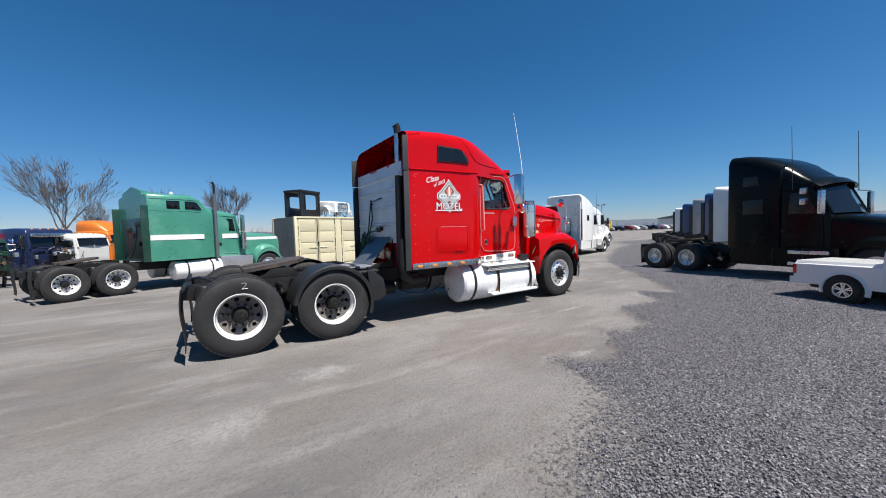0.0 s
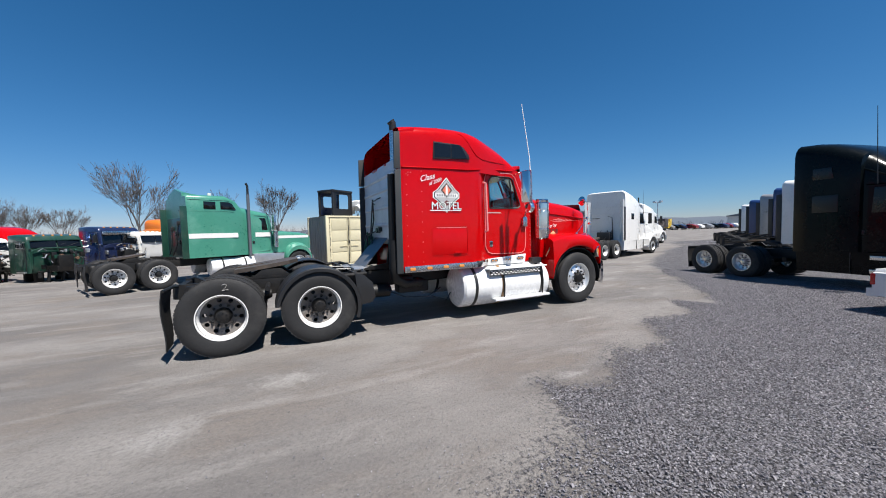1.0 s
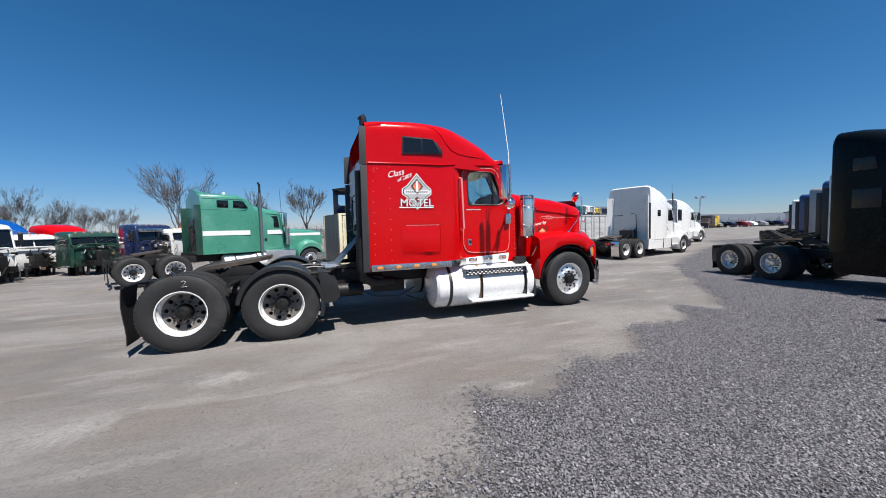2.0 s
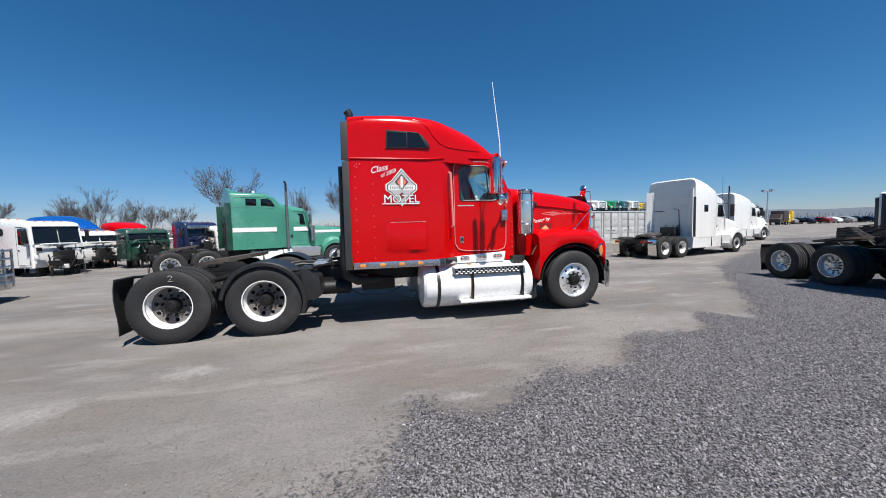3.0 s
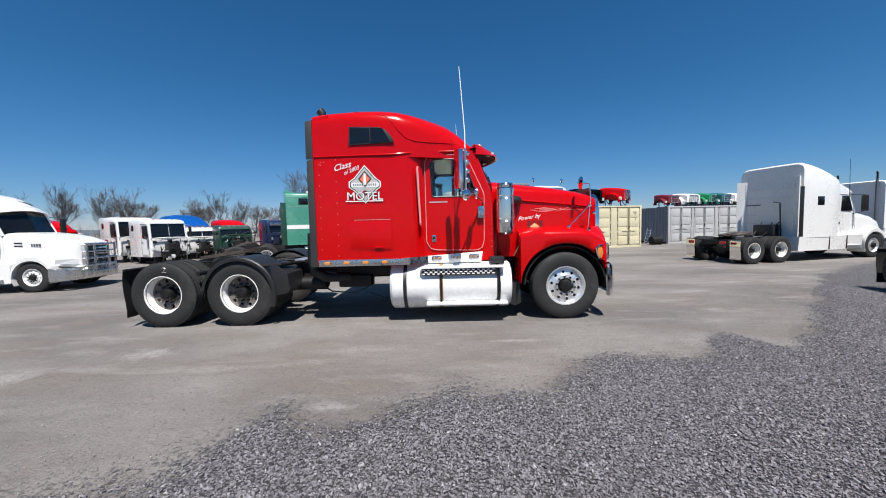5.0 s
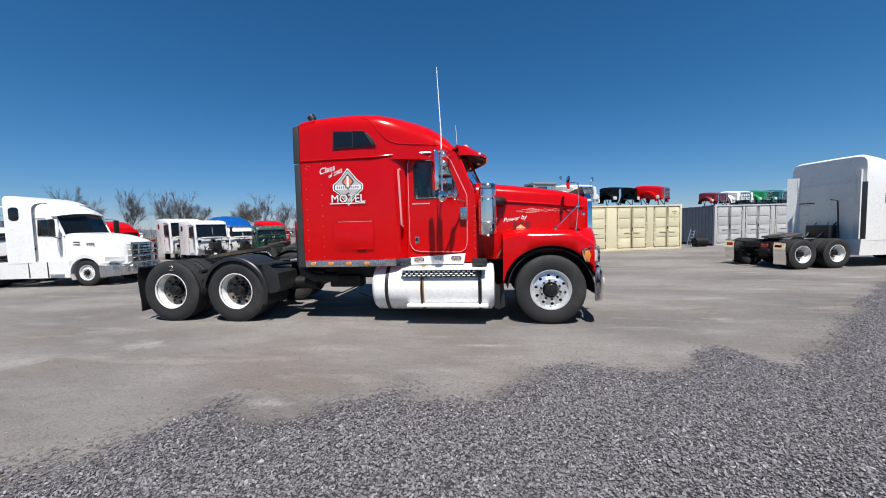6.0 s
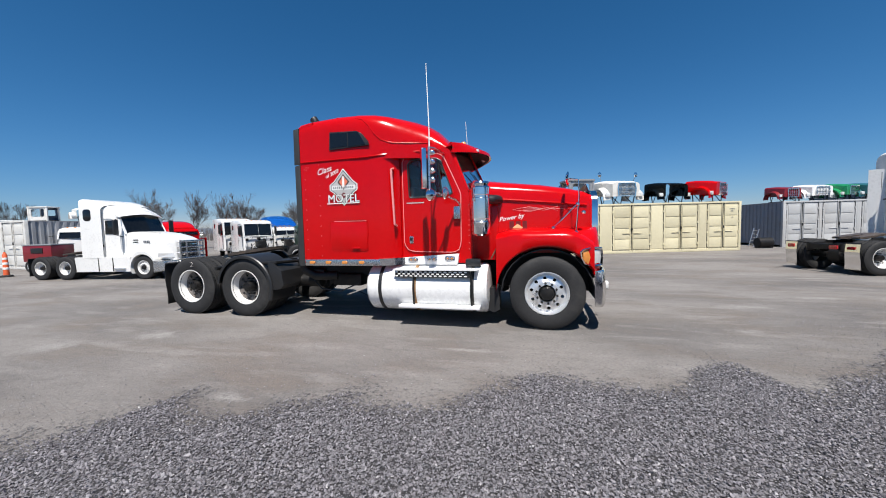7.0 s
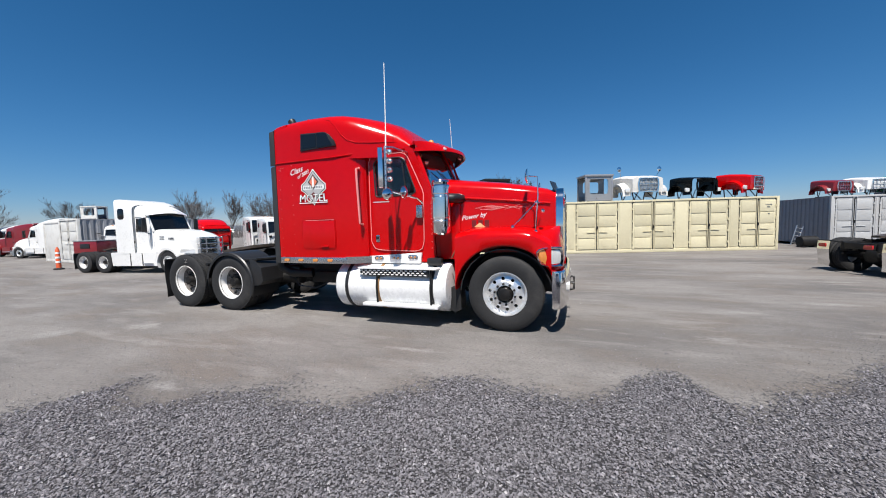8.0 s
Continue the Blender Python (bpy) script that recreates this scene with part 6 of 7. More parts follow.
def stripped_cab(name, label, m, paint, z=2.9, sleeper=1.6, engine=True, dome=0.0):
    """A cab with its hood gone and the engine bare, on blocks of frame."""
    T = thing(name, m, label, "truck cab", "row of stripped cabs")
    for s in (-1, 1):
        bm = B()
        box(bm, -3.6, 1.0, s * 0.43 - 0.05, s * 0.43 + 0.05, 0.55, 0.82, 0.01)
        part("frame_rail", bm, STEEL_BK, T)
    bm = B()
    x0 = -1.1 - sleeper
    st = [(x0, 1.1, 0.5, z - 0.35, z, 0.16), (x0 + 0.06, 1.13, 0.48, z - 0.35, z + 0.02, 0.16)]
    st += [(-1.1, 1.13, 0.48, z - 0.35, z + 0.04, 0.18), (-0.6, 1.1, 0.48, z - 0.35, z, 0.22), (-0.22, 1.07, 0.48, z - 0.42, z - 0.06, 0.28), (-0.14, 1.06, 0.48, z - 0.6, z - 0.18, 0.25), (-0.04, 1.04, 0.48, 1.62, 1.74, 0.2), (0.0, 1.0, 0.55, 1.58, 1.7, 0.2)]
    loft(bm, [ringo(*q) for q in st])
    body = part("cab_body", bm, paint, T)
    if dome:
        # rounded fairing that rises behind the windscreen
        bm = B()
        loft(bm, [ringo(x, hw, z - 0.3, z - 0.1 + dome * a, z + dome * b, 0.6) for x, hw, a, b in ((x0, 0.98, 0.35, 0.9), (x0 + 0.12, 1.06, 0.45, 0.98), (x0 + 0.4 * (-0.3 - x0), 1.08, 0.45, 1.0), (x0 + 0.65 * (-0.3 - x0), 1.06, 0.3, 0.84), (x0 + 0.85 * (-0.3 - x0), 1.0, 0.1, 0.5), (-0.32, 0.9, 0.0, 0.06))])
        part("roof_fairing", bm, paint, T)
    for s in (-1, 1):
        bm = B()
        pts = [(0.0, s * 0.98, 1.76), (0.06, s * 0.03, 1.77), (-0.06, s * 0.03, z - 0.28), (-0.12, s * 0.95, z - 0.32)]
        panel(bm, pts if s < 0 else pts[::-1], 0.02)
        part("windscreen", bm, GLASS_DK, T)
        bm = B()
        rod(bm, [(0.02, s * 1.02, 1.7), (-0.11, s * 1.0, z - 0.25)], 0.045, 7)
        part("windscreen_pillar", bm, paint, T)
        bm = B()
        prism(bm, [(-0.95, 1.72), (-0.2, 1.68), (-0.3, z - 0.42), (-0.92, z - 0.4)], s * 1.06, s * 1.125, 0.01)
        part("door_window", bm, GLASS_DK, T)
        bm = B()
        o = from_angle([(-1.05, 0.62), (-0.12, 0.62), (-0.12, 1.7), (-0.26, z - 0.32), (-1.05, z - 0.3)], 36)
        rod(bm, [(p.x, s * 1.122, p.y) for p in o] + [(o[0].x, s * 1.122, o[0].y)], 0.014, 4)
        part("door_seam", bm, PLASTIC, body)
        bm = B()
        box(bm, -0.98, -0.84, min(s * 1.1, s * 1.15), max(s * 1.1, s * 1.15), 1.4, 1.46, 0.01)
        part("door_handle", bm, CHROME_DULL, body)
        bm = B()
        box(bm, -0.95, -0.25, min(s * 1.0, s * 1.16), max(s * 1.0, s * 1.16), 0.5, 0.56, 0.01)
        part("door_step", bm, ALU, T)
        if sleeper > 1:
            bm = B()
            prism(bm, rounded(x0 + 0.4, x0 + 0.75, z - 0.75, z - 0.35, 0.12), s * 1.1, s * 1.142, 0.008)
            part("sleeper_window", bm, GLASS_DK, T)
        bm = B()
        rod(bm, [(-0.15, s * 1.05, 1.7), (-0.05, s * 1.3, 1.75), (-0.05, s * 1.32, z - 0.4), (-0.22, s * 1.06, z - 0.35)], 0.016, 6)
        mb = part("mirror_bracket", bm, CHROME_DULL, T)
        bm = B()
        box(bm, -0.09, -0.01, s * 1.33 - 0.09, s * 1.33 + 0.09, 1.85, z - 0.5, 0.02)
        part("mirror_head", bm, PLASTIC, mb)
    bm = B()
    box(bm, -0.16, -0.02, -0.98, 0.98, z - 0.3, z - 0.24, 0.015)
    part("visor_bar", bm, paint, T)
    for y in () if dome else (-0.7, -0.35, 0, 0.35, 0.7):
        bm = B()
        turned(bm, [(0.05, 0), (0.05, 0.04), (0.02, 0.07), (0, 0.07)], 8, "z", (-0.3, y, z - 0.06))
        part("roof_lamp", bm, AMBER, body)
    for y in (-0.02, 0.5):
        bm = B()
        rod(bm, [(0.05, y - 0.1, 1.8), (0.0, y + 0.35, 1.95)], 0.012, 5)
        part("wiper", bm, PLASTIC, T)
    if engine:
        rnd = random.Random(len(label))
        bm = B()
        box(bm, 0.02, 0.75, -0.3, 0.3, 0.5, 1.35, 0.06)
        eng = part("engine", bm, STEEL_BK, T, "bare greasy engine")
        for k in range(30):
            x, y, zz = rnd.uniform(0.05, 0.8), rnd.gauss(0, 0.45), rnd.uniform(0.35, 1.62)
            a, b2, c = rnd.uniform(0.03, 0.1), rnd.uniform(0.03, 0.12), rnd.uniform(0.03, 0.12)
            y = max(-0.95, min(0.95, y))
            bm = B()
            if k % 3:
                box(bm, x - a, x + a, y - b2, y + b2, zz - c, zz + c, 0.015)
            else:
                turned(bm, [(0, -c), (b2 * 0.8, -c * 0.95), (b2, -c * 0.6), (b2, c * 0.6), (b2 * 0.8, c), (0, c)], 12, rnd.choice(("x", "y", "z")), (x, y, zz))
            part("engine_unit", bm, rnd.choice((STEEL_BK, STEEL_BK, STEEL_BK, RUSTY, ALU, PLASTIC, paint)), eng)
        for k in range(16):
            bm = B()
            p = Vector((rnd.uniform(0.05, 0.8), rnd.uniform(-0.95, 0.95), rnd.uniform(0.5, 1.7)))
            q = p + Vector((rnd.uniform(-0.2, 0.3), rnd.uniform(-0.5, 0.5), rnd.uniform(-0.6, 0.2)))
            rod(bm, [p, (p + q) / 2 + Vector((0.05, 0, rnd.uniform(-0.1, 0.15))), q], rnd.choice([0.015, 0.022, 0.035]), 6)
            part("engine_hose", bm, rnd.choice((PLASTIC, PLASTIC, STEEL_BK, DECK)), eng)
        bm = B()
        rod(bm, [(0.06, -0.98, 0.7), (0.1, -0.98, 1.6), (0.12, -0.7, 1.72), (0.12, 0.7, 1.72), (0.1, 0.98, 1.6), (0.06, 0.98, 0.7)], 0.035, 6)
        part("cowl_rim", bm, paint, T)
        for y in (-0.55, 0.0, 0.6):
            bm = B()
            rod(bm, [(0.3, y, 0.0), (0.3, y + 0.05, 0.5)], 0.07, 8)
            part("stand", bm, STEEL_BK, T)
    for x in (x0 + 0.3, -0.4):
        for s in (-1, 1):
            bm = B()
            box(bm, x - 0.12, x + 0.12, s * 0.6 - 0.15, s * 0.6 + 0.15, 0.0, 0.56, 0.01)
            part("support_block", bm, STEEL_BK, T)
    return T


for label, x, y, h, paint, z, sl, eng, dome, size in (
        ("white sleeper cab without hood, engine bare", -16.15, 10.95, -28, WHITE, 2.95, 1.7, True, 0, 0.76),
        ("white sleeper cab standing behind another cab", -19.0, 12.35, -28, WHITE, 3.05, 1.6, True, 0, 0.8),
        ("white day cab without hood", -16.3, 13.6, -38, WHITE, 2.45, 0.4, True, 0, 0.74),
        ("dark green cab without hood", -13.9, 12.95, -44, GREEN_DK, 2.4, 0.5, True, 0, 0.78),
        ("dark blue cab between white cabs", -17.4, 14.4, -40, BLUE_DK, 2.3, 0.4, True, 0, 0.84),
        ("navy cab with a silver visor", -12.9, 16.4, -44, NAVY, 2.8, 0.9, True, 0, 0.8),
        ("white day cab with large side glass", -11.7, 17.05, -30, WHITE_OLD, 2.5, 0.2, False, 0, 0.8),
        ("orange cab with a rounded roof fairing, behind the row", -11.4, 22.1, -30, ORANGE, 2.6, 1.2, False, 0.8, 0.84),
        ("bright blue cab with a rounded roof fairing, behind the row", -19.0, 17.2, -30, BLUE, 2.0, 2.6, False, 0.95, 0.95),
        ("red cab with a rounded roof fairing, behind the row", -17.4, 19.3, -30, RED, 2.1, 1.8, False, 0.8, 0.84),
        ("red cab with a rounded roof fairing, behind the bull bar tractor", -23.16, 12.04, -20, RED, 2.3, 1.9, False, 0.6, 0.84),
        ("white bare cab with dark glass standing behind other trucks", -22.1, 5.85, -50, WHITE, 2.4, 0.6, False, 0, 0.84)):
    stripped_cab("truck_cab", label, pose(x, y, 0, 0, 0, h) @ Matrix.Scale(size, 4), paint, z, sl, eng, dome)
bm = B()
prism(bm, rounded(-0.98, 0.98, 2.32, 2.54, 0.06), -0.08, 0.18, 0.03, "x")
visor = bpy.data.objects["truck_cab.005"]
part("sun_visor", bm, CHROME_DULL, visor)

# ---------------- containers ----------------


def container(name, label, m, length, face, end, doors, depth=6.06, h=2.59):
    """A side opening container: x along its front from its right end to the left (negative), y to the back."""
    T = thing(name, m, label, "shipping container", "containers")
    L = length
    for x in (-L + 0.06, -0.06):
        bm = B()
        box(bm, x - 0.06, x + 0.06, 0, 0.14, 0, h, 0.012)
        part("corner_post", bm, face, T)
        bm = B()
        box(bm, x - 0.06, x + 0.06, depth - 0.14, depth, 0, h, 0.012)
        part("corner_post", bm, face, T)
    for z0, z1 in ((0.0, 0.14), (h - 0.09, h)):
        bm = B()
        box(bm, -L + 0.12, -0.12, 0.005, 0.12, z0, z1, 0.008)
        part("side_rail", bm, face, T)
    # pressed end walls
    for x, s in ((-L + 0.03, -1), (-0.03, 1)):
        bm = B()
        n = int((depth - 0.28) / 0.28)
        pts = []
        for k in range(n):
            y = 0.14 + (depth - 0.28) * k / n
            w = (depth - 0.28) / n
            pts += [(y, 0.0), (y + w * 0.3, 0.0), (y + w * 0.45, 0.036), (y + w * 0.85, 0.036)]
        pts.append((depth - 0.14, 0.0))
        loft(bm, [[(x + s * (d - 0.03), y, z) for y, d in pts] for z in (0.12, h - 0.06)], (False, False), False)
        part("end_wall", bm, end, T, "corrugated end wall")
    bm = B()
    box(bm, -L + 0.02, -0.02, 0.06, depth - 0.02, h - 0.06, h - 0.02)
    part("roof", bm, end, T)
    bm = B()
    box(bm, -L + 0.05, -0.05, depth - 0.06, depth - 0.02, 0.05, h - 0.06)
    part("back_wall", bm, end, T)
    # fixed panels between the doors
    edges = [-L + 0.12]
    for c, leaf in sorted(doors):
        edges += [c - leaf - 0.03, c + leaf + 0.03]
    edges.append(-0.12)
    for a, b2 in zip(edges[::2], edges[1::2]):
        if b2 - a > 0.05:
            bm = B()
            prism(bm, [(a, 0.14), (b2, 0.14), (b2, h - 0.09), (a, h - 0.09)], 0.03, 0.06)
            part("fixed_panel", bm, face, T)
            bm = B()
            prism(bm, [(a + 0.06, 0.2), (b2 - 0.06, 0.2), (b2 - 0.06, h - 0.16), (a + 0.06, h - 0.16)], 0.018, 0.034, 0.008)
            part("pressed_panel", bm, face, T)
    for c, leaf in doors:
        for s in (-1, 1):
            x0, x1 = (c + 0.012, c + leaf) if s > 0 else (c - leaf, c - 0.012)
            bm = B()
            box(bm, x0, x1, 0.035, 0.075, 0.15, h - 0.1)
            d = part("door", bm, face, T)
            bm = B()
            holed(bm, rounded(x0 - 0.008, x1 + 0.008, 0.138, h - 0.088, 0.004), rounded(x0 + 0.01, x1 - 0.01, 0.158, h - 0.108, 0.004), 0.028, 0.04, 40)
            part("door_gasket", bm, FLAP, d, "black rubber door seal")
            n = 4
            for k in range(n):
                z0 = 0.2 + (h - 0.36) * k / n
                z1 = 0.2 + (h - 0.36) * (k + 1) / n - 0.06
                bm = B()
                prism(bm, [(x0 + 0.09, z0), (x1 - 0.09, z0), (x1 - 0.09, z1), (x0 + 0.09, z1)], 0.016, 0.036, 0.008)
                part("pressed_panel", bm, face, d)
            bm = B()
            xb = c + s * 0.07
            rod(bm, [(xb, 0.0, 0.1), (xb, 0.0, h - 0.04)], 0.016, 6)
            rod(bm, [(xb, -0.01, 1.05), (xb + s * 0.42, -0.012, 1.04)], 0.014, 5)
            part("lock_bar", bm, face, d)
            xo = x1 if s > 0 else x0
            for z in (0.45, 1.0, 1.55, 2.15):
                bm = B()
                box(bm, xo - 0.035, xo + 0.035, 0.0, 0.035, z - 0.05, z + 0.05)
                part("hinge", bm, face, d)
        bm = B()
        box(bm, c - 0.04, c + 0.04, -0.03, 0.01, 1.2, 1.34, 0.01)
        part("lock_box", bm, STEEL_BK, T)
        bm = B()
        box(bm, c - 0.01, c + 0.01, 0.04, 0.06, 0.15, h - 0.1)
        part("door_gap", bm, PLASTIC, T)
    return T


YM = pose(9.8, 14.57, 0, 0, 0, 16) @ Matrix.Scale(0.96, 4)
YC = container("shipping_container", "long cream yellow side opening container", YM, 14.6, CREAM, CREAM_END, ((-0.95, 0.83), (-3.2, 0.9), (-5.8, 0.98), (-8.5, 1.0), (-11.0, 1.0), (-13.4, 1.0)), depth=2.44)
bm = B()
for k, (x0, x1, z) in enumerate(((-0.62, -0.3, 2.16), (-0.55, -0.36, 2.05), (-0.5, -0.38, 1.72))):
    for j in range(int((x1 - x0) / 0.05)):
        box(bm, x0 + j * 0.05, x0 + j * 0.05 + 0.03, 0.009, 0.014, z, z + 0.06)
part("marking_bars", bm, DECK, YC)
GM = pose(12.6, 16.5, 0, 0, 0, 9) @ Matrix.Scale(0.95, 4)
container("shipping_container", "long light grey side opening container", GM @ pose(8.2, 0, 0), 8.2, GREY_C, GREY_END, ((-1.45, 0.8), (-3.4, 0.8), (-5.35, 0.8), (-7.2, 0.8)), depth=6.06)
CM = pose(-24.0, 4.75, 0, 0, 0, -5)
container("shipping_container", "pale weathered container with closed rusty doors", CM, 2.3, WHITE_OLD, GREY_END, ((-1.15, 0.98),), depth=6.06, h=2.4)
container("shipping_container", "white ribbed container beside another", CM @ pose(-2.45, 0.1, 0), 2.3, WHITE_OLD, WHITE_OLD, (), depth=6.06, h=2.3)

# ---------------- hoods stored on top of the containers ----------------


def stored_hood(label, m, paint, grille=CHROME, open_grille=False, bars=10, mirrors=False):
    """A truck hood with fenders, on a steel rack. Its nose points along -y."""
    T = thing("truck_hood", m, label, "truck hood", "stored truck hoods")
    bm = B()
    rings = []
    for y, hw, zb, zt in ((0.75, 0.85, 0.35, 0.98), (0.3, 0.82, 0.35, 0.98), (-0.3, 0.76, 0.32, 0.92), (-0.62, 0.7, 0.3, 0.86)):
        r = ringo(0, hw, zb, zt - 0.2, zt, 0.45, 6)
        rings.append([(p[1], y, p[2]) for p in r])
    loft(bm, rings, (False, not open_grille), False)
    shell = part("hood_shell", bm, paint, T)
    for s in (-1, 1):
        bm = B()
        rr = []
        for k in range(11):
            a = radians(185 - 190 * k / 10)
            c, d = math.cos(a), math.sin(a)
            rr.append([(s * 0.66, 0.1 - 0.5 * c, 0.22 + 0.4 * d), (s * 1.04, 0.1 - 0.5 * c, 0.2 + 0.36 * d), (s * 1.05, 0.1 - 0.56 * c, 0.2 + 0.44 * d), (s * 0.66, 0.1 - 0.57 * c, 0.24 + 0.5 * d)])
        loft(bm, rr)
        part("fender", bm, paint, T)
        bm = B()
        prism(bm, rounded(s * 0.86 - 0.11, s * 0.86 + 0.11, 0.3, 0.46, 0.05), -0.53, -0.42, 0.02)
        part("headlamp", bm, LENS, T)
        if mirrors:
            bm = B()
            rod(bm, [(s * 0.8, 0.1, 0.8), (s * 0.95, 0.0, 1.15)], 0.012, 5)
            turned(bm, [(0, -0.03), (0.09, -0.01), (0.1, 0.01), (0, 0.02)], 14, "y", (s * 0.96, 0, 1.2))
            part("hood_mirror", bm, CHROME, T)
        bm = B()
        for y in (-0.4, 0.5):
            rod(bm, [(s * 0.5, y, 0.0), (s * 0.6, y, 0.36)], 0.025, 5)
            rod(bm, [(s * 0.5, y, 0.02), (s * 0.15, y + 0.2, 0.4)], 0.02, 5)
        rod(bm, [(s * 0.5, -0.5, 0.02), (s * 0.5, 0.7, 0.02)], 0.025, 5)
        part("rack", bm, STEEL_BK, T)
    bm = B()
    outl = [(-0.46, 0.3), (0.46, 0.3), (0.5, 0.6), (0.44, 0.82), (-0.44, 0.82), (-0.5, 0.6)]
    holed(bm, outl, [(x * 0.88, 0.57 + (z - 0.57) * 0.88) for x, z in outl], -0.68, -0.62, 32)
    g = part("grille_surround", bm, grille, T)
    if not open_grille:
        for k in range(bars):
            bm = B()
            x = -0.4 + 0.8 * k / (bars - 1)
            box(bm, x - 0.012, x + 0.012, -0.67, -0.645, 0.34, 0.78)
            part("grille_bar", bm, CHROME_DULL, g)
        for z in (0.45, 0.6):
            bm = B()
            box(bm, -0.41, 0.41, -0.675, -0.65, z - 0.012, z + 0.012)
            part("grille_bar", bm, CHROME_DULL, g)
    return T


def on(M, x, y=0.95, turn=0, s=1.0):
    return M @ pose(x, y, 2.575, 0, 0, turn) @ Matrix.Diagonal((s, s, s * 1.22, 1))


stored_hood("white truck hood with chrome mirrors on a rack", on(YM, -6.05, turn=8, s=1.12), WHITE_OLD, mirrors=True, bars=14)
stored_hood("black truck hood with its grille gone", on(YM, -3.3, turn=10, s=0.98), BLACK_P, BLACK_P, True)
stored_hood("red truck hood with chrome mesh grille", on(YM, -1.05, turn=32, s=1.02), RED)
stored_hood("red truck hood at a container's end", on(GM, 0.75, turn=12, s=0.76), MAROON, bars=6)
stored_hood("white truck hood with slotted grille", on(GM, 2.3, turn=5, s=0.82), WHITE, bars=5)
stored_hood("green truck hood in a line of hoods", on(GM, 3.8, turn=20, s=0.82), mat("bright_green_paint", (0.01, 0.2, 0.07), 0.3, coat=0.5))
stored_hood("dark teal truck hood in a line of hoods", on(GM, 5.0, turn=10, s=0.82), mat("teal_paint", (0.02, 0.1, 0.11), 0.3, coat=0.5))
stored_hood("white truck hood in a line of hoods", on(GM, 6.1, turn=10, s=0.82), WHITE)
stored_hood("yellow truck hood at the line's end", on(GM, 7.3, turn=10, s=0.65), YELLOW)


def cab_frame(label, m, paint, back):
    """A gutted cab shell: pillars, roof and a back wall with an opening."""
    T = thing("cab_shell", m, label, "cab shell", "stored cab shells")
    for x in (-0.7, 0.7):
        for y in (-0.5, 0.5):
            bm = B()
            box(bm, x - 0.05, x + 0.05, y - 0.05, y + 0.05, 0, 1.15, 0.015)
            part("pillar", bm, paint, T)
    bm = B()
    box(bm, -0.78, 0.78, -0.58, 0.58, 1.1, 1.2, 0.04)
    part("roof", bm, paint, T)
    bm = B()
    holed(bm, rounded(-0.7, 0.7, 0.05, 1.12, 0.05), rounded(-0.5, 0.5, 0.35, 1.0, 0.08), -0.52, -0.47, 32)
    part("front_wall", bm, paint, T)
    bm = B()
    holed(bm, rounded(-0.7, 0.7, 0.05, 1.12, 0.05), rounded(-0.45, 0.45, 0.45, 0.95, 0.08), 0.47, 0.52, 32)
    part("back_wall", bm, back, T)
    bm = B()
    box(bm, -0.7, 0.7, -0.5, 0.5, 0.0, 0.08)
    part("floor_pan", bm, STEEL_BK, T)
    return T


cab_frame("grey gutted cab shell on a container", on(YM, -8.3, turn=6, s=0.95), SILVER, SILVER)
cab_frame("black gutted cab shell on a container", on(YM, -13.5, y=1.2, turn=20, s=0.95), PLASTIC, NAVY)
stored_hood("white truck hood beside a cab shell", on(YM, -11.7, turn=12, s=0.8), WHITE)
cab_frame("white gutted cab shell on a container", CM @ pose(-1.2, 1.2, 2.4, 0, 0, 25) @ Matrix.Scale(0.62, 4), WHITE_OLD, NAVY)
stored_hood("white hood standing at a container's edge", CM @ pose(-0.9, 2.9, 2.4, 0, 0, 70) @ Matrix.Scale(0.75, 4), WHITE_OLD, open_grille=True)

# ladder and scrap between the containers
LD = thing("ladder", pose(11.6, 17.3, 0, 0, 14, 9) @ Matrix.Scale(0.7, 4), "grey aluminium ladder leaning on a container", "ladder")
for s in (-1, 1):
    bm = B()
    box(bm, s * 0.2 - 0.02, s * 0.2 + 0.02, -0.03, 0.03, 0, 1.5, 0.005)
    part("stile", bm, ALU, LD)
for k in range(5):
    bm = B()
    rod(bm, [(-0.2, 0, 0.2 + k * 0.28), (0.2, 0, 0.2 + k * 0.28)], 0.018, 6)
    part("rung", bm, ALU, LD)
SC = thing("scrap_tank", pose(11.62, 16.2, 0, 0, 0, 12) @ Matrix.Scale(0.8, 4), "black steel drum lying by the containers", "drum")
bm = B()
turned(bm, [(0, -0.45), (0.3, -0.44), (0.33, -0.4), (0.33, 0.4), (0.3, 0.44), (0, 0.45)], 22, "x", (0, 0, 0.36))
part("drum_body", bm, STEEL_BK, SC)
bm = B()
box(bm, -0.4, -0.2, -0.25, 0.25, 0, 0.1)
box(bm, 0.2, 0.4, -0.25, 0.25, 0, 0.1)
part("skid", bm, STEEL_BK, SC)

# slender striped channel post
TB = thing("traffic_post", pose(-20.8, 2.6, 0), "slender orange and white banded traffic post", "traffic post")
bm = B()
turned(bm, [(0, 0.07), (0.09, 0.07), (0.07, 0.9), (0.05, 0.93), (0.035, 1.0), (0, 1.01)], 18, "z")
part("post_body", bm, mat("sun_faded_orange_plastic", (0.6, 0.1, 0.03), 0.5, 0, 0.1, 6), TB)
for z in (0.3, 0.5, 0.7):
    bm = B()
    r = 0.096 - 0.025 * (z - 0.07) / 0.83
    turned(bm, [(r - 0.004, z), (r + 0.004, z + 0.005), (r, z + 0.08), (r - 0.008, z + 0.085)], 18, "z")
    part("white_band", bm, DECAL_W, TB)
bm = B()
turned(bm, [(0, 0), (0.2, 0), (0.19, 0.06), (0.1, 0.08), (0, 0.08)], 8, "z")
part("rubber_base", bm, RUBBER, TB)

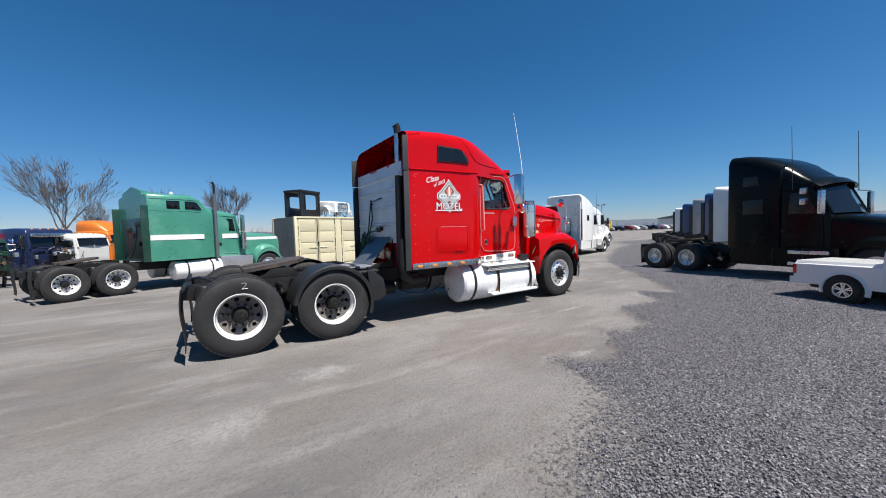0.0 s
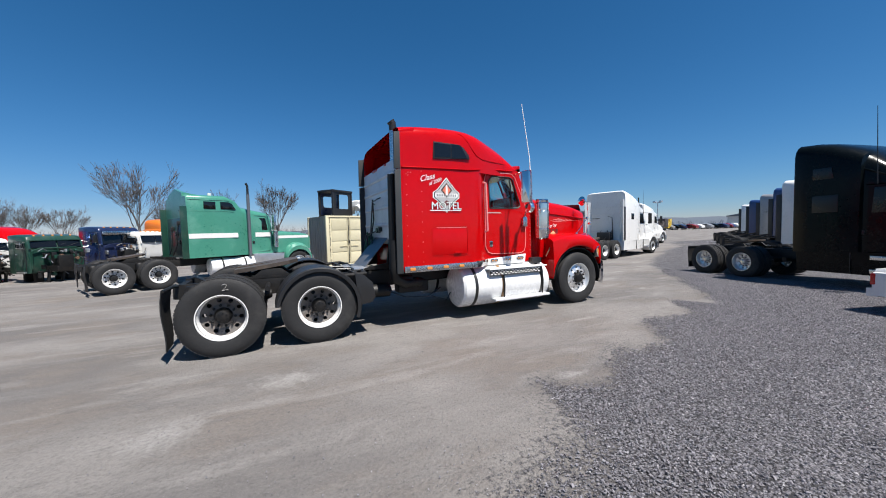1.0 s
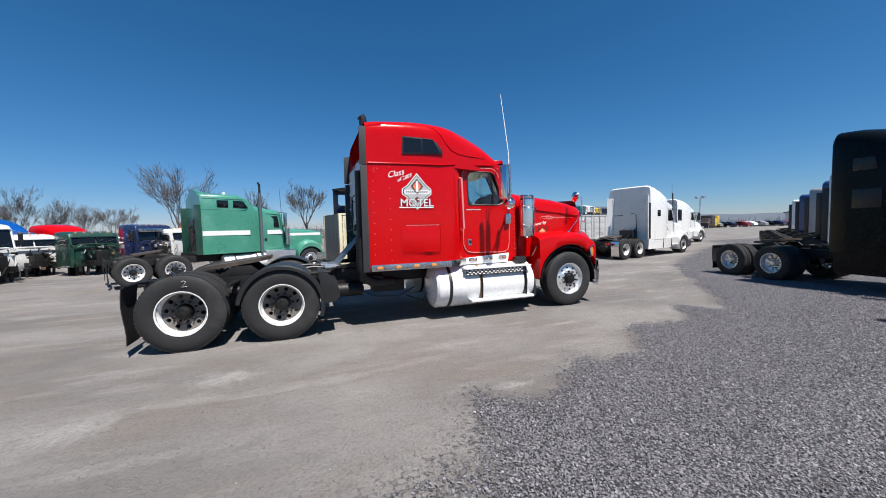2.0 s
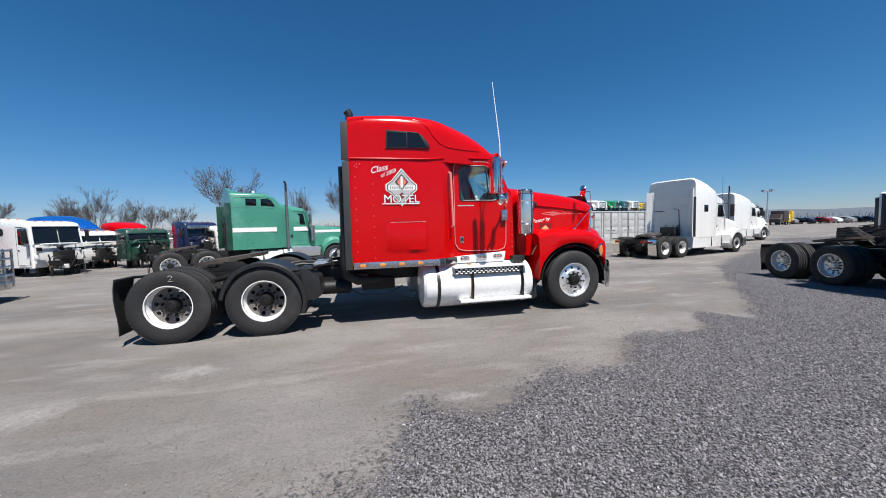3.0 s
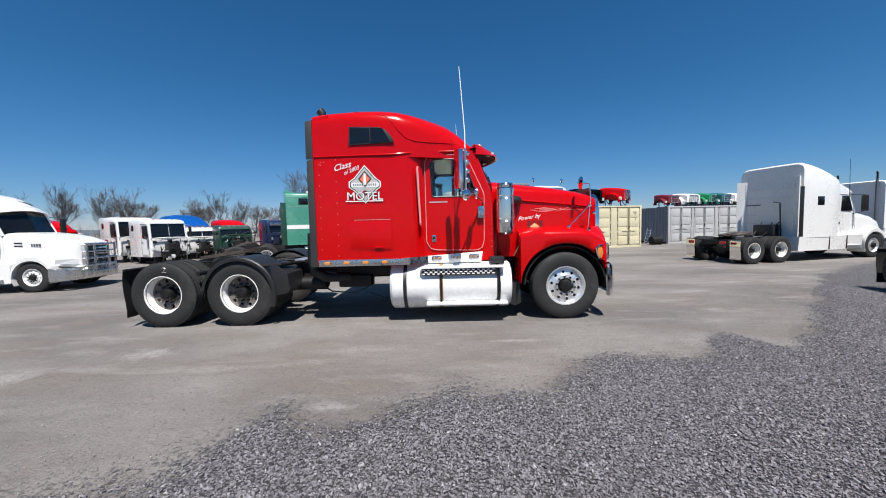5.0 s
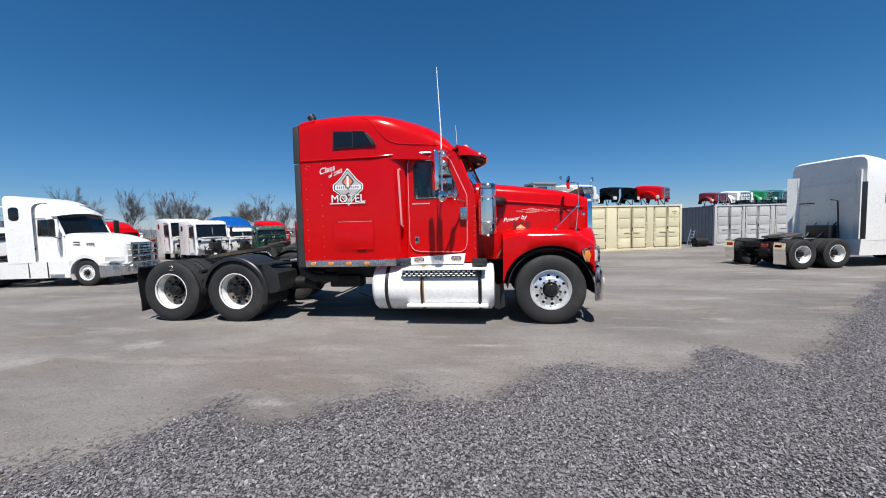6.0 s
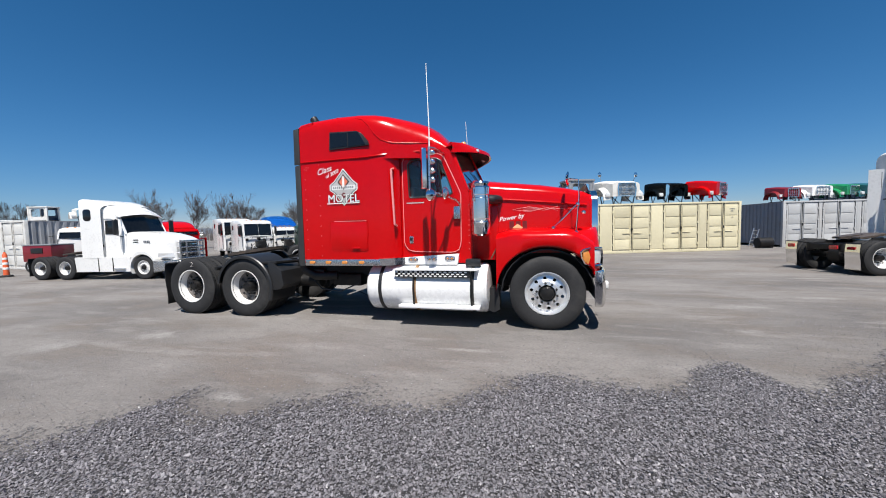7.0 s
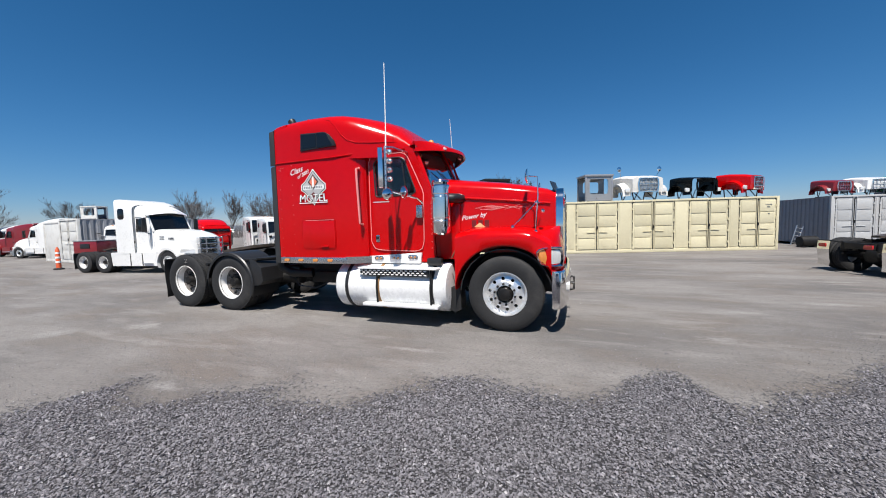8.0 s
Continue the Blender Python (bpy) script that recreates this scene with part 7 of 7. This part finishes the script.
# red steel rack and a yellow post behind the bull bar tractor
RK = thing("steel_rack", pose(-15.4, 6.1, 0, 0, 0, 20), "red painted steel parts rack, empty", "rack")
for x in (-0.45, 0.45):
    for y in (-0.3, 0.3):
        bm = B()
        box(bm, x - 0.035, x + 0.035, y - 0.035, y + 0.035, 0, 1.35, 0.006)
        part("post", bm, RED, RK)
for z in (0.35, 0.8, 1.28):
    bm = B()
    box(bm, -0.48, 0.48, -0.33, 0.33, z, z + 0.05, 0.006)
    part("shelf", bm, RED, RK)
YP = thing("guard_post", pose(-14.7, 5.4, 0), "yellow painted steel guard post", "post")
bm = B()
turned(bm, [(0.12, 0.0), (0.12, 1.15), (0.1, 1.22), (0.05, 1.25), (0, 1.26)], 16, "z")
part("post_body", bm, YELLOW, YP)
bm = B()
turned(bm, [(0.2, 0.0), (0.2, 0.03), (0.12, 0.035)], 16, "z")
part("base_plate", bm, STEEL_BK, YP)

# maroon service body behind the bull bar tractor
MB = thing("service_trailer", pose(-21.3, 4.2, 0, 0, 0, 14) @ Matrix.Scale(0.8, 4), "maroon metal service trailer with a dark hatch", "trailer")
bm = B()
box(bm, -0.8, 0.8, -0.6, 0.6, 0.62, 1.5, 0.04)
part("box_body", bm, MAROON, MB)
bm = B()
box(bm, -0.32, 0.34, -0.63, -0.58, 1.08, 1.36, 0.02)
part("side_hatch", bm, PLASTIC, MB)
bm = B()
box(bm, -0.82, 0.82, -0.62, 0.62, 1.5, 1.56, 0.02)
part("roof_edge", bm, SILVER, MB)
bm = B()
box(bm, -0.7, 0.7, -0.4, 0.4, 0.36, 0.62, 0.02)
part("chassis", bm, STEEL_BK, MB)
for x in (-0.4, 0.4):
    for s in (-1, 1):
        wheel(MB, x, s * 0.5, s, "front", "grimy", r=0.36)

# ---------------- pickup ----------------


def pickup():
    T = thing("pickup_truck", pose(3.85, -5.42, 0, 0, 0, -108) @ Matrix.Scale(0.7, 4), "white pickup truck with alloy wheels and bed cover", "pickup truck")
    bm = B()
    st = [(-1.0, 0.84, 0.5, 0.9, 1.02, 0.3), (-0.96, 0.88, 0.45, 0.92, 1.06, 0.25), (0.9, 0.89, 0.42, 0.94, 1.07, 0.25)]
    # body runs from the tail at -1.15 to the nose at 4.1; the rear axle lies at 0
    loft(bm, [ringo(x - 0.15, *r) for x, *r in st])
    part("bed", bm, WHITE, T)
    bm = B()
    loft(bm, [ringo(*q) for q in ((0.72, 0.88, 0.42, 0.94, 1.1, 0.25), (0.74, 0.88, 0.42, 1.0, 1.55, 0.35), (0.95, 0.87, 0.42, 1.1, 1.7, 0.4), (1.9, 0.87, 0.42, 1.1, 1.72, 0.4), (2.3, 0.86, 0.42, 1.05, 1.62, 0.45), (2.85, 0.86, 0.42, 0.95, 1.12, 0.45), (3.7, 0.84, 0.42, 0.85, 1.0, 0.45), (3.95, 0.76, 0.42, 0.75, 0.88, 0.5))])
    part("cab_body", bm, WHITE, T)
    bm = B()
    loft(bm, [[(x, y, z) for y, z in ((-0.84, 1.05), (-0.8, 1.12), (0.8, 1.12), (0.84, 1.05))] for x in (-1.1, 0.7)])
    part("bed_cover", bm, WHITE, T)
    for s in (-1, 1):
        bm = B()
        prism(bm, [(0.9, 1.15), (1.55, 1.15), (1.55, 1.58), (1.0, 1.58)], s * 0.84, s * 0.885, 0.01)
        part("side_window", bm, GLASS_DK, T)
        bm = B()
        prism(bm, [(1.63, 1.13), (2.55, 1.1), (2.2, 1.56), (1.63, 1.58)], s * 0.84, s * 0.885, 0.01)
        part("side_window", bm, GLASS_DK, T)
        bm = B()
        o = from_angle([(1.6, 0.55), (2.6, 0.55), (2.65, 1.1), (2.25, 1.62), (1.6, 1.62)], 32)
        rod(bm, [(p.x, s * 0.872, p.y) for p in o] + [(o[0].x, s * 0.872, o[0].y)], 0.008, 4)
        d = part("door_seam", bm, WHITE, T)
        bm = B()
        box(bm, 1.68, 1.84, min(s * 0.87, s * 0.91), max(s * 0.87, s * 0.91), 0.95, 0.99, 0.01)
        part("door_handle", bm, WHITE, d)
        bm = B()
        prism(bm, rounded(-1.16, -1.06, 0.72, 1.0, 0.03), s * 0.78, s * 0.885, 0.01)
        part("tail_lamp", bm, RED_LENS, T)
        for x in (0.0, 3.15):
            bm = B()
            rr = []
            for k in range(15):
                a = radians(195 - 210 * k / 14)
                rr.append([(x + r * math.cos(a), s * y, 0.36 + r * math.sin(a)) for r, y in ((0.43, 0.7), (0.43, 0.9), (0.45, 0.925), (0.5, 0.9), (0.54, 0.86), (0.45, 0.7))])
            loft(bm, rr)
            part("wheel_arch", bm, WHITE, T)
            bm = B()
            turned(bm, [(0.0, s * 0.6), (0.44, s * 0.6), (0.44, s * 0.893), (0.0, s * 0.893)], 30, c=(x, 0, 0.36))
            part("wheel_well", bm, FLAP, T)
            # wheel with five spokes
            w = wheel(T, x, s * 0.85, s, "inner", r=0.36)
            bm = B()
            turned(bm, [(0.302, -0.12), (0.305, -0.14), (0.28, -0.14), (0.265, -0.08), (0.262, 0.1)], 32, caps=False)
            for k in range(5):
                m = Matrix.Rotation(2 * math.pi * k / 5, 4, "Y")
                for q in (-1, 1):
                    loft(bm, [[m @ Vector((px + q * o3, yy, zz)) for px, yy in ((-0.022, -0.1), (0.022, -0.1), (0.022, -0.06), (-0.022, -0.06))] for zz, o3 in ((0.06, 0.015), (0.27, 0.05))])
            turned(bm, [(0.08, -0.06), (0.075, -0.115), (0.05, -0.125), (0, -0.126)], 20)
            part("rim", bm, ALU_WHEEL, w)
            bm = B()
            turned(bm, [(0.0, -0.03), (0.26, -0.03), (0.26, 0.0), (0, 0.0)], 24)
            part("brake_disc", bm, PLASTIC, w)
        bm = B()
        loft(bm, [[(2.35, s * 0.87, 1.1), (2.5, s * 0.87, 1.08), (2.48, s * 0.87, 1.25), (2.36, s * 0.87, 1.25)], [(2.36, s * 1.02, 1.1), (2.46, s * 1.02, 1.1), (2.44, s * 1.02, 1.26), (2.37, s * 1.02, 1.26)]])
        part("door_mirror", bm, PLASTIC, T)
    bm = B()
    loft(bm, [[(x, y, z) for y, z in ((-hw, 0.42), (-hw, 0.62), (hw, 0.62), (hw, 0.42))] for x, hw in ((-1.3, 0.7), (-1.24, 0.86), (-1.0, 0.88))])
    part("rear_bumper", bm, WHITE, T)
    bm = B()
    panel(bm, [(2.32, -0.74, 1.62), (2.32, 0.74, 1.62), (2.85, 0.78, 1.14), (2.85, -0.78, 1.14)], 0.02)
    part("windscreen", bm, GLASS_DK, T)
    bm = B()
    box(bm, -0.9, 3.6, -0.6, 0.6, 0.3, 0.5, 0.05)
    part("underbody", bm, PLASTIC, T)


pickup()

# ---------------- trees ----------------


def bare_tree(seed, h):
    """A leafless tree: limbs fork and thin out to twigs."""
    rnd = random.Random(seed)
    verts, faces = [], []

    def limb(p, d, length, r, level):
        n = 3 if level < 2 else 2
        pts, rs = [p], [r]
        for k in range(n):
            d = (d + Vector((rnd.gauss(0, 0.1), rnd.gauss(0, 0.1), rnd.gauss(0.06, 0.06)))).normalized()
            pts.append(pts[-1] + d * length / n)
            rs.append(r * (1 - 0.45 * (k + 1) / n))
        sides = 6 if level < 2 else 3
        base = len(verts)
        u, w = frame_of(pts[-1] - pts[0])
        for q, rr in zip(pts, rs):
            for s in range(sides):
                a = 2 * math.pi * s / sides
                verts.append(q + (u * math.cos(a) + w * math.sin(a)) * rr)
        for k in range(n):
            for s in range(sides):
                a, b2 = base + k * sides + s, base + k * sides + (s + 1) % sides
                faces.append((a, b2, b2 + sides, a + sides))
        if level < 6:
            kids = (5, 4, 4, 3, 3, 2)[level]
            for k in range(kids):
                f = 1.0 if k == 0 else rnd.uniform(0.62 if level == 0 else 0.35, 1.0)
                i = min(n - 1, int(f * n))
                q = pts[i].lerp(pts[i + 1], f * n - i)
                spread = rnd.uniform(0.3, 0.68) if k else rnd.uniform(0.05, 0.25)
                az = rnd.uniform(0, 2 * math.pi)
                u2, w2 = frame_of(d)
                nd = (d + (u2 * math.cos(az) + w2 * math.sin(az)) * spread + Vector((0, 0, 0.12))).normalized()
                limb(q, nd, length * rnd.uniform(0.55, 0.78), max(0.0095, rs[-1] * rnd.uniform(0.5, 0.7)), level + 1)

    limb(Vector((0, 0, -0.1)), Vector((rnd.gauss(0, 0.05), rnd.gauss(0, 0.05), 1)), h * 0.34, h * 0.02, 0)
    me = bpy.data.meshes.new("bare_tree")
    me.from_pydata(verts, [], faces)
    me.materials.append(BARK)
    return me


tree_meshes = [bare_tree(s, 7.0) for s in (3, 8, 14, 21)]
spots = [(-15.2, 28.0, 0.95, 0), (-34.7, 17.8, 1.0, 1), (-34.1, 21.8, 1.02, 2), (-31.1, 25.0, 0.95, 3), (-30.7, 22.2, 0.95, 2), (-30.1, 25.4, 0.95, 1), (-29.0, 30.0, 0.9, 0), (-26.5, 30.4, 0.95, 3), (-22.6, 34.8, 0.95, 1), (-10.4, 32.7, 1.05, 2), (-57, 9.9, 1.1, 0), (-51.6, 10.3, 1.0, 3), (-5.4, 35.2, 1.0, 1), (-25.5, 35.6, 0.85, 0), (-36.5, 19.2, 0.95, 3), (-25.4, 33.5, 0.9, 2), (-28.6, 29.9, 0.9, 1), (45.4, 28.0, 0.62, 2), (22.0, -14.0, 1.2, 0), (-13.8, 28.5, 0.6, 2), (-44, 14, 1.0, 1)]
for i, (x, y, s, k) in enumerate(spots):
    t = new("tree", tree_meshes[k])
    t.matrix_basis = pose(x, y, 0, 0, 0, 47 * i) @ Matrix.Scale(s * (1.2 if i in (0, 19, 12) else 0.85), 4)
    tagged(t, "leafless tree with fine grey-brown twigs", "tree", "bare trees")

# ---------------- far distance ----------------


def far_vehicle(label, m, paint, kind):
    T = thing("parked_vehicle", m, label, "vehicle", "far parked vehicles")
    if kind == "box":
        bm = B()
        box(bm, -3.0, 0.6, -1.15, 1.15, 0.9, 3.2, 0.05)
        part("cargo_box", bm, paint, T)
        bm = B()
        loft(bm, [ringo(*q) for q in ((0.7, 1.05, 0.6, 2.0, 2.5, 0.4), (1.6, 1.02, 0.6, 1.9, 2.45, 0.4), (1.95, 0.98, 0.6, 1.4, 1.6, 0.5), (2.5, 0.9, 0.6, 1.2, 1.4, 0.5))])
        part("cab_body", bm, paint, T)
        xs = (-2.2, 1.9)
    else:
        bm = B()
        loft(bm, [ringo(*q) for q in ((-2.2, 0.85, 0.4, 0.8, 1.0, 0.4), (-1.6, 0.9, 0.4, 0.9, 1.3, 0.4), (-1.0, 0.88, 0.4, 1.0, 1.55, 0.4), (0.3, 0.88, 0.4, 1.0, 1.55, 0.4), (0.9, 0.88, 0.4, 0.9, 1.05, 0.4), (2.0, 0.8, 0.4, 0.75, 0.9, 0.5))])
        part("body", bm, paint, T)
        for s in (-1, 1):
            bm = B()
            prism(bm, [(-1.2, 1.02), (0.6, 1.02), (0.25, 1.42), (-1.0, 1.42)], s * 0.86, s * 0.9, 0.01)
            part("side_window", bm, GLASS_DK, T)
        xs = (-1.3, 1.3)
    for x in xs:
        for s in (-1, 1):
            wheel(T, x, s * 0.78, s, "front", r=0.4 if kind == "box" else 0.33)


far_vehicle("small white box truck at the lane's end", pose(41.2, 25.2, 0, 0, 0, -120) @ Matrix.Scale(0.6, 4), WHITE, "box")
rnd = random.Random(5)
pal = ((SILVER, "silver"), (BLACK_P, "black"), (NAVY, "navy"), (MAROON, "maroon"), (BLUE_DK, "dark blue"), (WHITE, "white"))
for i in range(16):
    paint, word = pal[i % 6]
    far_vehicle(word + " car parked far down the lane", pose(97 + i * 2.6, 57.5 - i * 0.3 + rnd.uniform(-1, 1), 0, 0, 0, 95 + rnd.uniform(-8, 8)), paint, "car")
far_vehicle("yellow box truck far down the lane", pose(95, 56.5, 0, 0, 0, 205), YELLOW, "box")
far_vehicle("dark box truck far down the lane", pose(88, 53.4, 0, 0, 0, 200), mat("brown_black_paint", (0.04, 0.03, 0.028), 0.5), "box")
for i, (x, y, h) in enumerate(((-35.0, 7.1, 196), (-39.8, 7.6, 198), (-43.5, 8.6, 196), (-47.5, 9.6, 196))):
    P2 = aero((WHITE, MAROON, WHITE, NAVY)[i], 5.6, 3.4 if i else 3.7)
    tractor("tractor_truck", ("white", "maroon", "white", "navy")[i] + " tractor standing far across the yard", pose(x, y, 0, 0, 0, h) @ Matrix.Scale(0.72, 4), P2, "far tractors")


def lamp_pole(x, y, h):
    T = thing("lamp_pole", pose(x, y, 0), "tall grey floodlight pole", "lamp pole", "lamp poles")
    bm = B()
    rod(bm, [(0, 0, 0), (0, 0, h)], [0.1, 0.06], 8)
    part("pole", bm, ALU, T)
    bm = B()
    rod(bm, [(0, -0.45, h - 0.1), (0, 0.45, h - 0.1)], 0.04, 6)
    part("cross_arm", bm, ALU, T)
    for s in (-1, 1):
        bm = B()
        box(bm, -0.2, 0.2, s * 0.45 - 0.2, s * 0.45 + 0.2, h - 0.08, h + 0.2, 0.03)
        part("lamp_head", bm, ALU, T)


lamp_pole(46, 27, 5.0)


def warehouse():
    T = thing("warehouse", pose(165, 62, 0, 0, 0, 20), "long low white metal warehouse", "building")
    bm = B()
    box(bm, -16, 16, 0, 10, 0, 4.0)
    part("wall", bm, WHITE_OLD, T)
    bm = B()
    prism(bm, [(-0.4, 4.0), (10.4, 4.0), (10.4, 4.25), (5, 5.2), (-0.4, 4.25)], -16.4, 16.4, 0, "x")
    part("roof", bm, DECK, T)
    for k in range(6):
        bm = B()
        box(bm, -14 + k * 5, -11.5 + k * 5, -0.06, 0.02, 0.1, 3.2)
        part("roller_door", bm, SILVER, T)


warehouse()
# a dark building behind the grey container
DB = thing("shed", pose(29.5, 28.5, 0, 0, 0, 8), "dark blue-grey metal shed behind the containers", "building")
bm = B()
box(bm, -3, 6, 0, 8, 0, 3.6)
part("wall", bm, mat("slate_sheet_metal", (0.08, 0.1, 0.13), 0.5, 0.1, 0.1, 1), DB)
bm = B()
prism(bm, [(-0.3, 3.6), (8.3, 3.6), (8.3, 3.75), (4, 4.2), (-0.3, 3.75)], -3.3, 6.3, 0, "x")
part("roof", bm, DECK, DB)


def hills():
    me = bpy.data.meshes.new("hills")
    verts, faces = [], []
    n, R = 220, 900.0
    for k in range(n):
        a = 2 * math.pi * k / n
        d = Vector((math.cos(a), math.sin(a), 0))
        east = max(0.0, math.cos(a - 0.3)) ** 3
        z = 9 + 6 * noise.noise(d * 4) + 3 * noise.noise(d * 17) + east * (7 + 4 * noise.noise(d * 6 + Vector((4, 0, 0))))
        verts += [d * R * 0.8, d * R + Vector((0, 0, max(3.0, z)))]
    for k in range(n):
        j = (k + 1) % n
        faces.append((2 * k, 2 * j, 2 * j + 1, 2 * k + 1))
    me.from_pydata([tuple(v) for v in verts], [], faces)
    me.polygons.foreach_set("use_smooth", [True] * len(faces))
    # blue-grey base colour carries the distance haze
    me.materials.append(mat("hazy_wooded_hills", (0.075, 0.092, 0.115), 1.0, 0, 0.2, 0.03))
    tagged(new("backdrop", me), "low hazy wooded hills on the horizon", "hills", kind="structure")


hills()


def thicket():
    """Far scrub and tree tops along the yard's edge."""
    rnd = random.Random(11)
    verts, faces = [], []
    for i in range(5200):
        a = radians(rnd.uniform(70, 200)) if i % 5 else radians(rnd.uniform(-15, 70))
        d = rnd.uniform(75, 95) if i % 5 else rnd.uniform(190, 230)
        x, y = d * math.cos(a), d * math.sin(a)
        h = rnd.uniform(1.0, 4.2)
        lean = rnd.uniform(-0.8, 0.8)
        w = rnd.uniform(0.02, 0.05) * d / 80
        t = Vector((-math.sin(a), math.cos(a), 0))
        p = Vector((x, y, 0))
        b = len(verts)
        verts += [tuple(p - t * w), tuple(p + t * w), tuple(p + t * lean + Vector((0, 0, h)))]
        q = p + t * lean * 0.5 + Vector((0, 0, h * 0.5))
        verts += [tuple(q), tuple(q + Vector((0, 0, w * 2))), tuple(q + t * rnd.uniform(-0.9, 0.9) + Vector((0, 0, h * 0.45)))]
        faces += [(b, b + 1, b + 2), (b + 3, b + 4, b + 5)]
    me = bpy.data.meshes.new("thicket")
    me.from_pydata(verts, [], faces)
    me.materials.append(BARK)
    tagged(new("thicket", me), "far leafless scrub along the yard's edge", "scrub", kind="stuff")


thicket()

# ---------------- loose stones ----------------


def stones():
    rnd = random.Random(2)
    verts, faces = [], []
    shapes = []
    for k in range(60):
        # an angular chip, tipped at random but mostly lying on its flat side
        pts = [Vector(p) for p in ((1, 0, 0), (-1, 0, 0), (0, 1, 0), (0, -1, 0), (0, 0, 1), (0, 0, -1))]
        tip = Matrix.Rotation(rnd.gauss(0, 0.5), 3, "X") @ Matrix.Rotation(rnd.gauss(0, 0.5), 3, "Y")
        long = rnd.uniform(0.55, 0.95)
        chip = []
        for p in pts:
            q = p * rnd.uniform(0.7, 1.15) + Vector((rnd.uniform(-0.4, 0.4), rnd.uniform(-0.4, 0.4), rnd.uniform(-0.3, 0.3)))
            chip.append(tip @ Vector((q.x, q.y * long, q.z * 0.62)))
        shapes.append(chip)
    tri8 = ((0, 2, 4), (2, 1, 4), (1, 3, 4), (3, 0, 4), (2, 0, 5), (1, 2, 5), (3, 1, 5), (0, 3, 5))
    made = 0
    while made < 255000:
        x, y = rnd.uniform(-8.0, 7.0), rnd.uniform(-7.0, 1.5)
        d = gravel_depth(x, y)
        if d < -0.05:
            if rnd.random() > 0.1 * math.exp(d * 0.9) + 0.004:
                continue
        elif d < 0.5 and rnd.random() > 0.2 + d * 1.6:
            continue
        r = 0.005 + 0.0095 * rnd.random() ** 2
        if d < -0.05:
            r *= 0.6
        sh = shapes[rnd.randrange(60)]
        a = rnd.uniform(0, 6.283)
        c, s = math.cos(a) * r, math.sin(a) * r
        b = len(verts)
        z = 0.004 + r * rnd.uniform(0.1, 0.7)
        for p in sh:
            verts.append((x + p.x * c - p.y * s, y + p.x * s + p.y * c, z + p.z * r))
        faces += [(b + i, b + j, b + k) for i, j, k in tri8]
        made += 1
    me = bpy.data.meshes.new("gravel_stones")
    me.from_pydata(verts, [], faces)
    m = bpy.data.materials.new("crushed_stone")
    m.use_nodes = True
    N, L = m.node_tree.nodes, m.node_tree.links
    g = N.new("ShaderNodeNewGeometry")
    ramp = N.new("ShaderNodeValToRGB")
    ramp.color_ramp.elements[0].color, ramp.color_ramp.elements[1].color = (0.088, 0.084, 0.092, 1), (0.38, 0.37, 0.375, 1)
    for pos, col in ((0.5, (0.17, 0.163, 0.177, 1)), (0.96, (0.25, 0.241, 0.258, 1))):
        ramp.color_ramp.elements.new(pos).color = col
    L.new(g.outputs["Random Per Island"], ramp.inputs[0])
    L.new(ramp.outputs[0], N["Principled BSDF"].inputs["Base Color"])
    N["Principled BSDF"].inputs["Roughness"].default_value = 0.9
    me.materials.append(m)
    tagged(new("gravel_stones", me), "loose crushed grey stones lying on the yard", "gravel", kind="stuff")


stones()
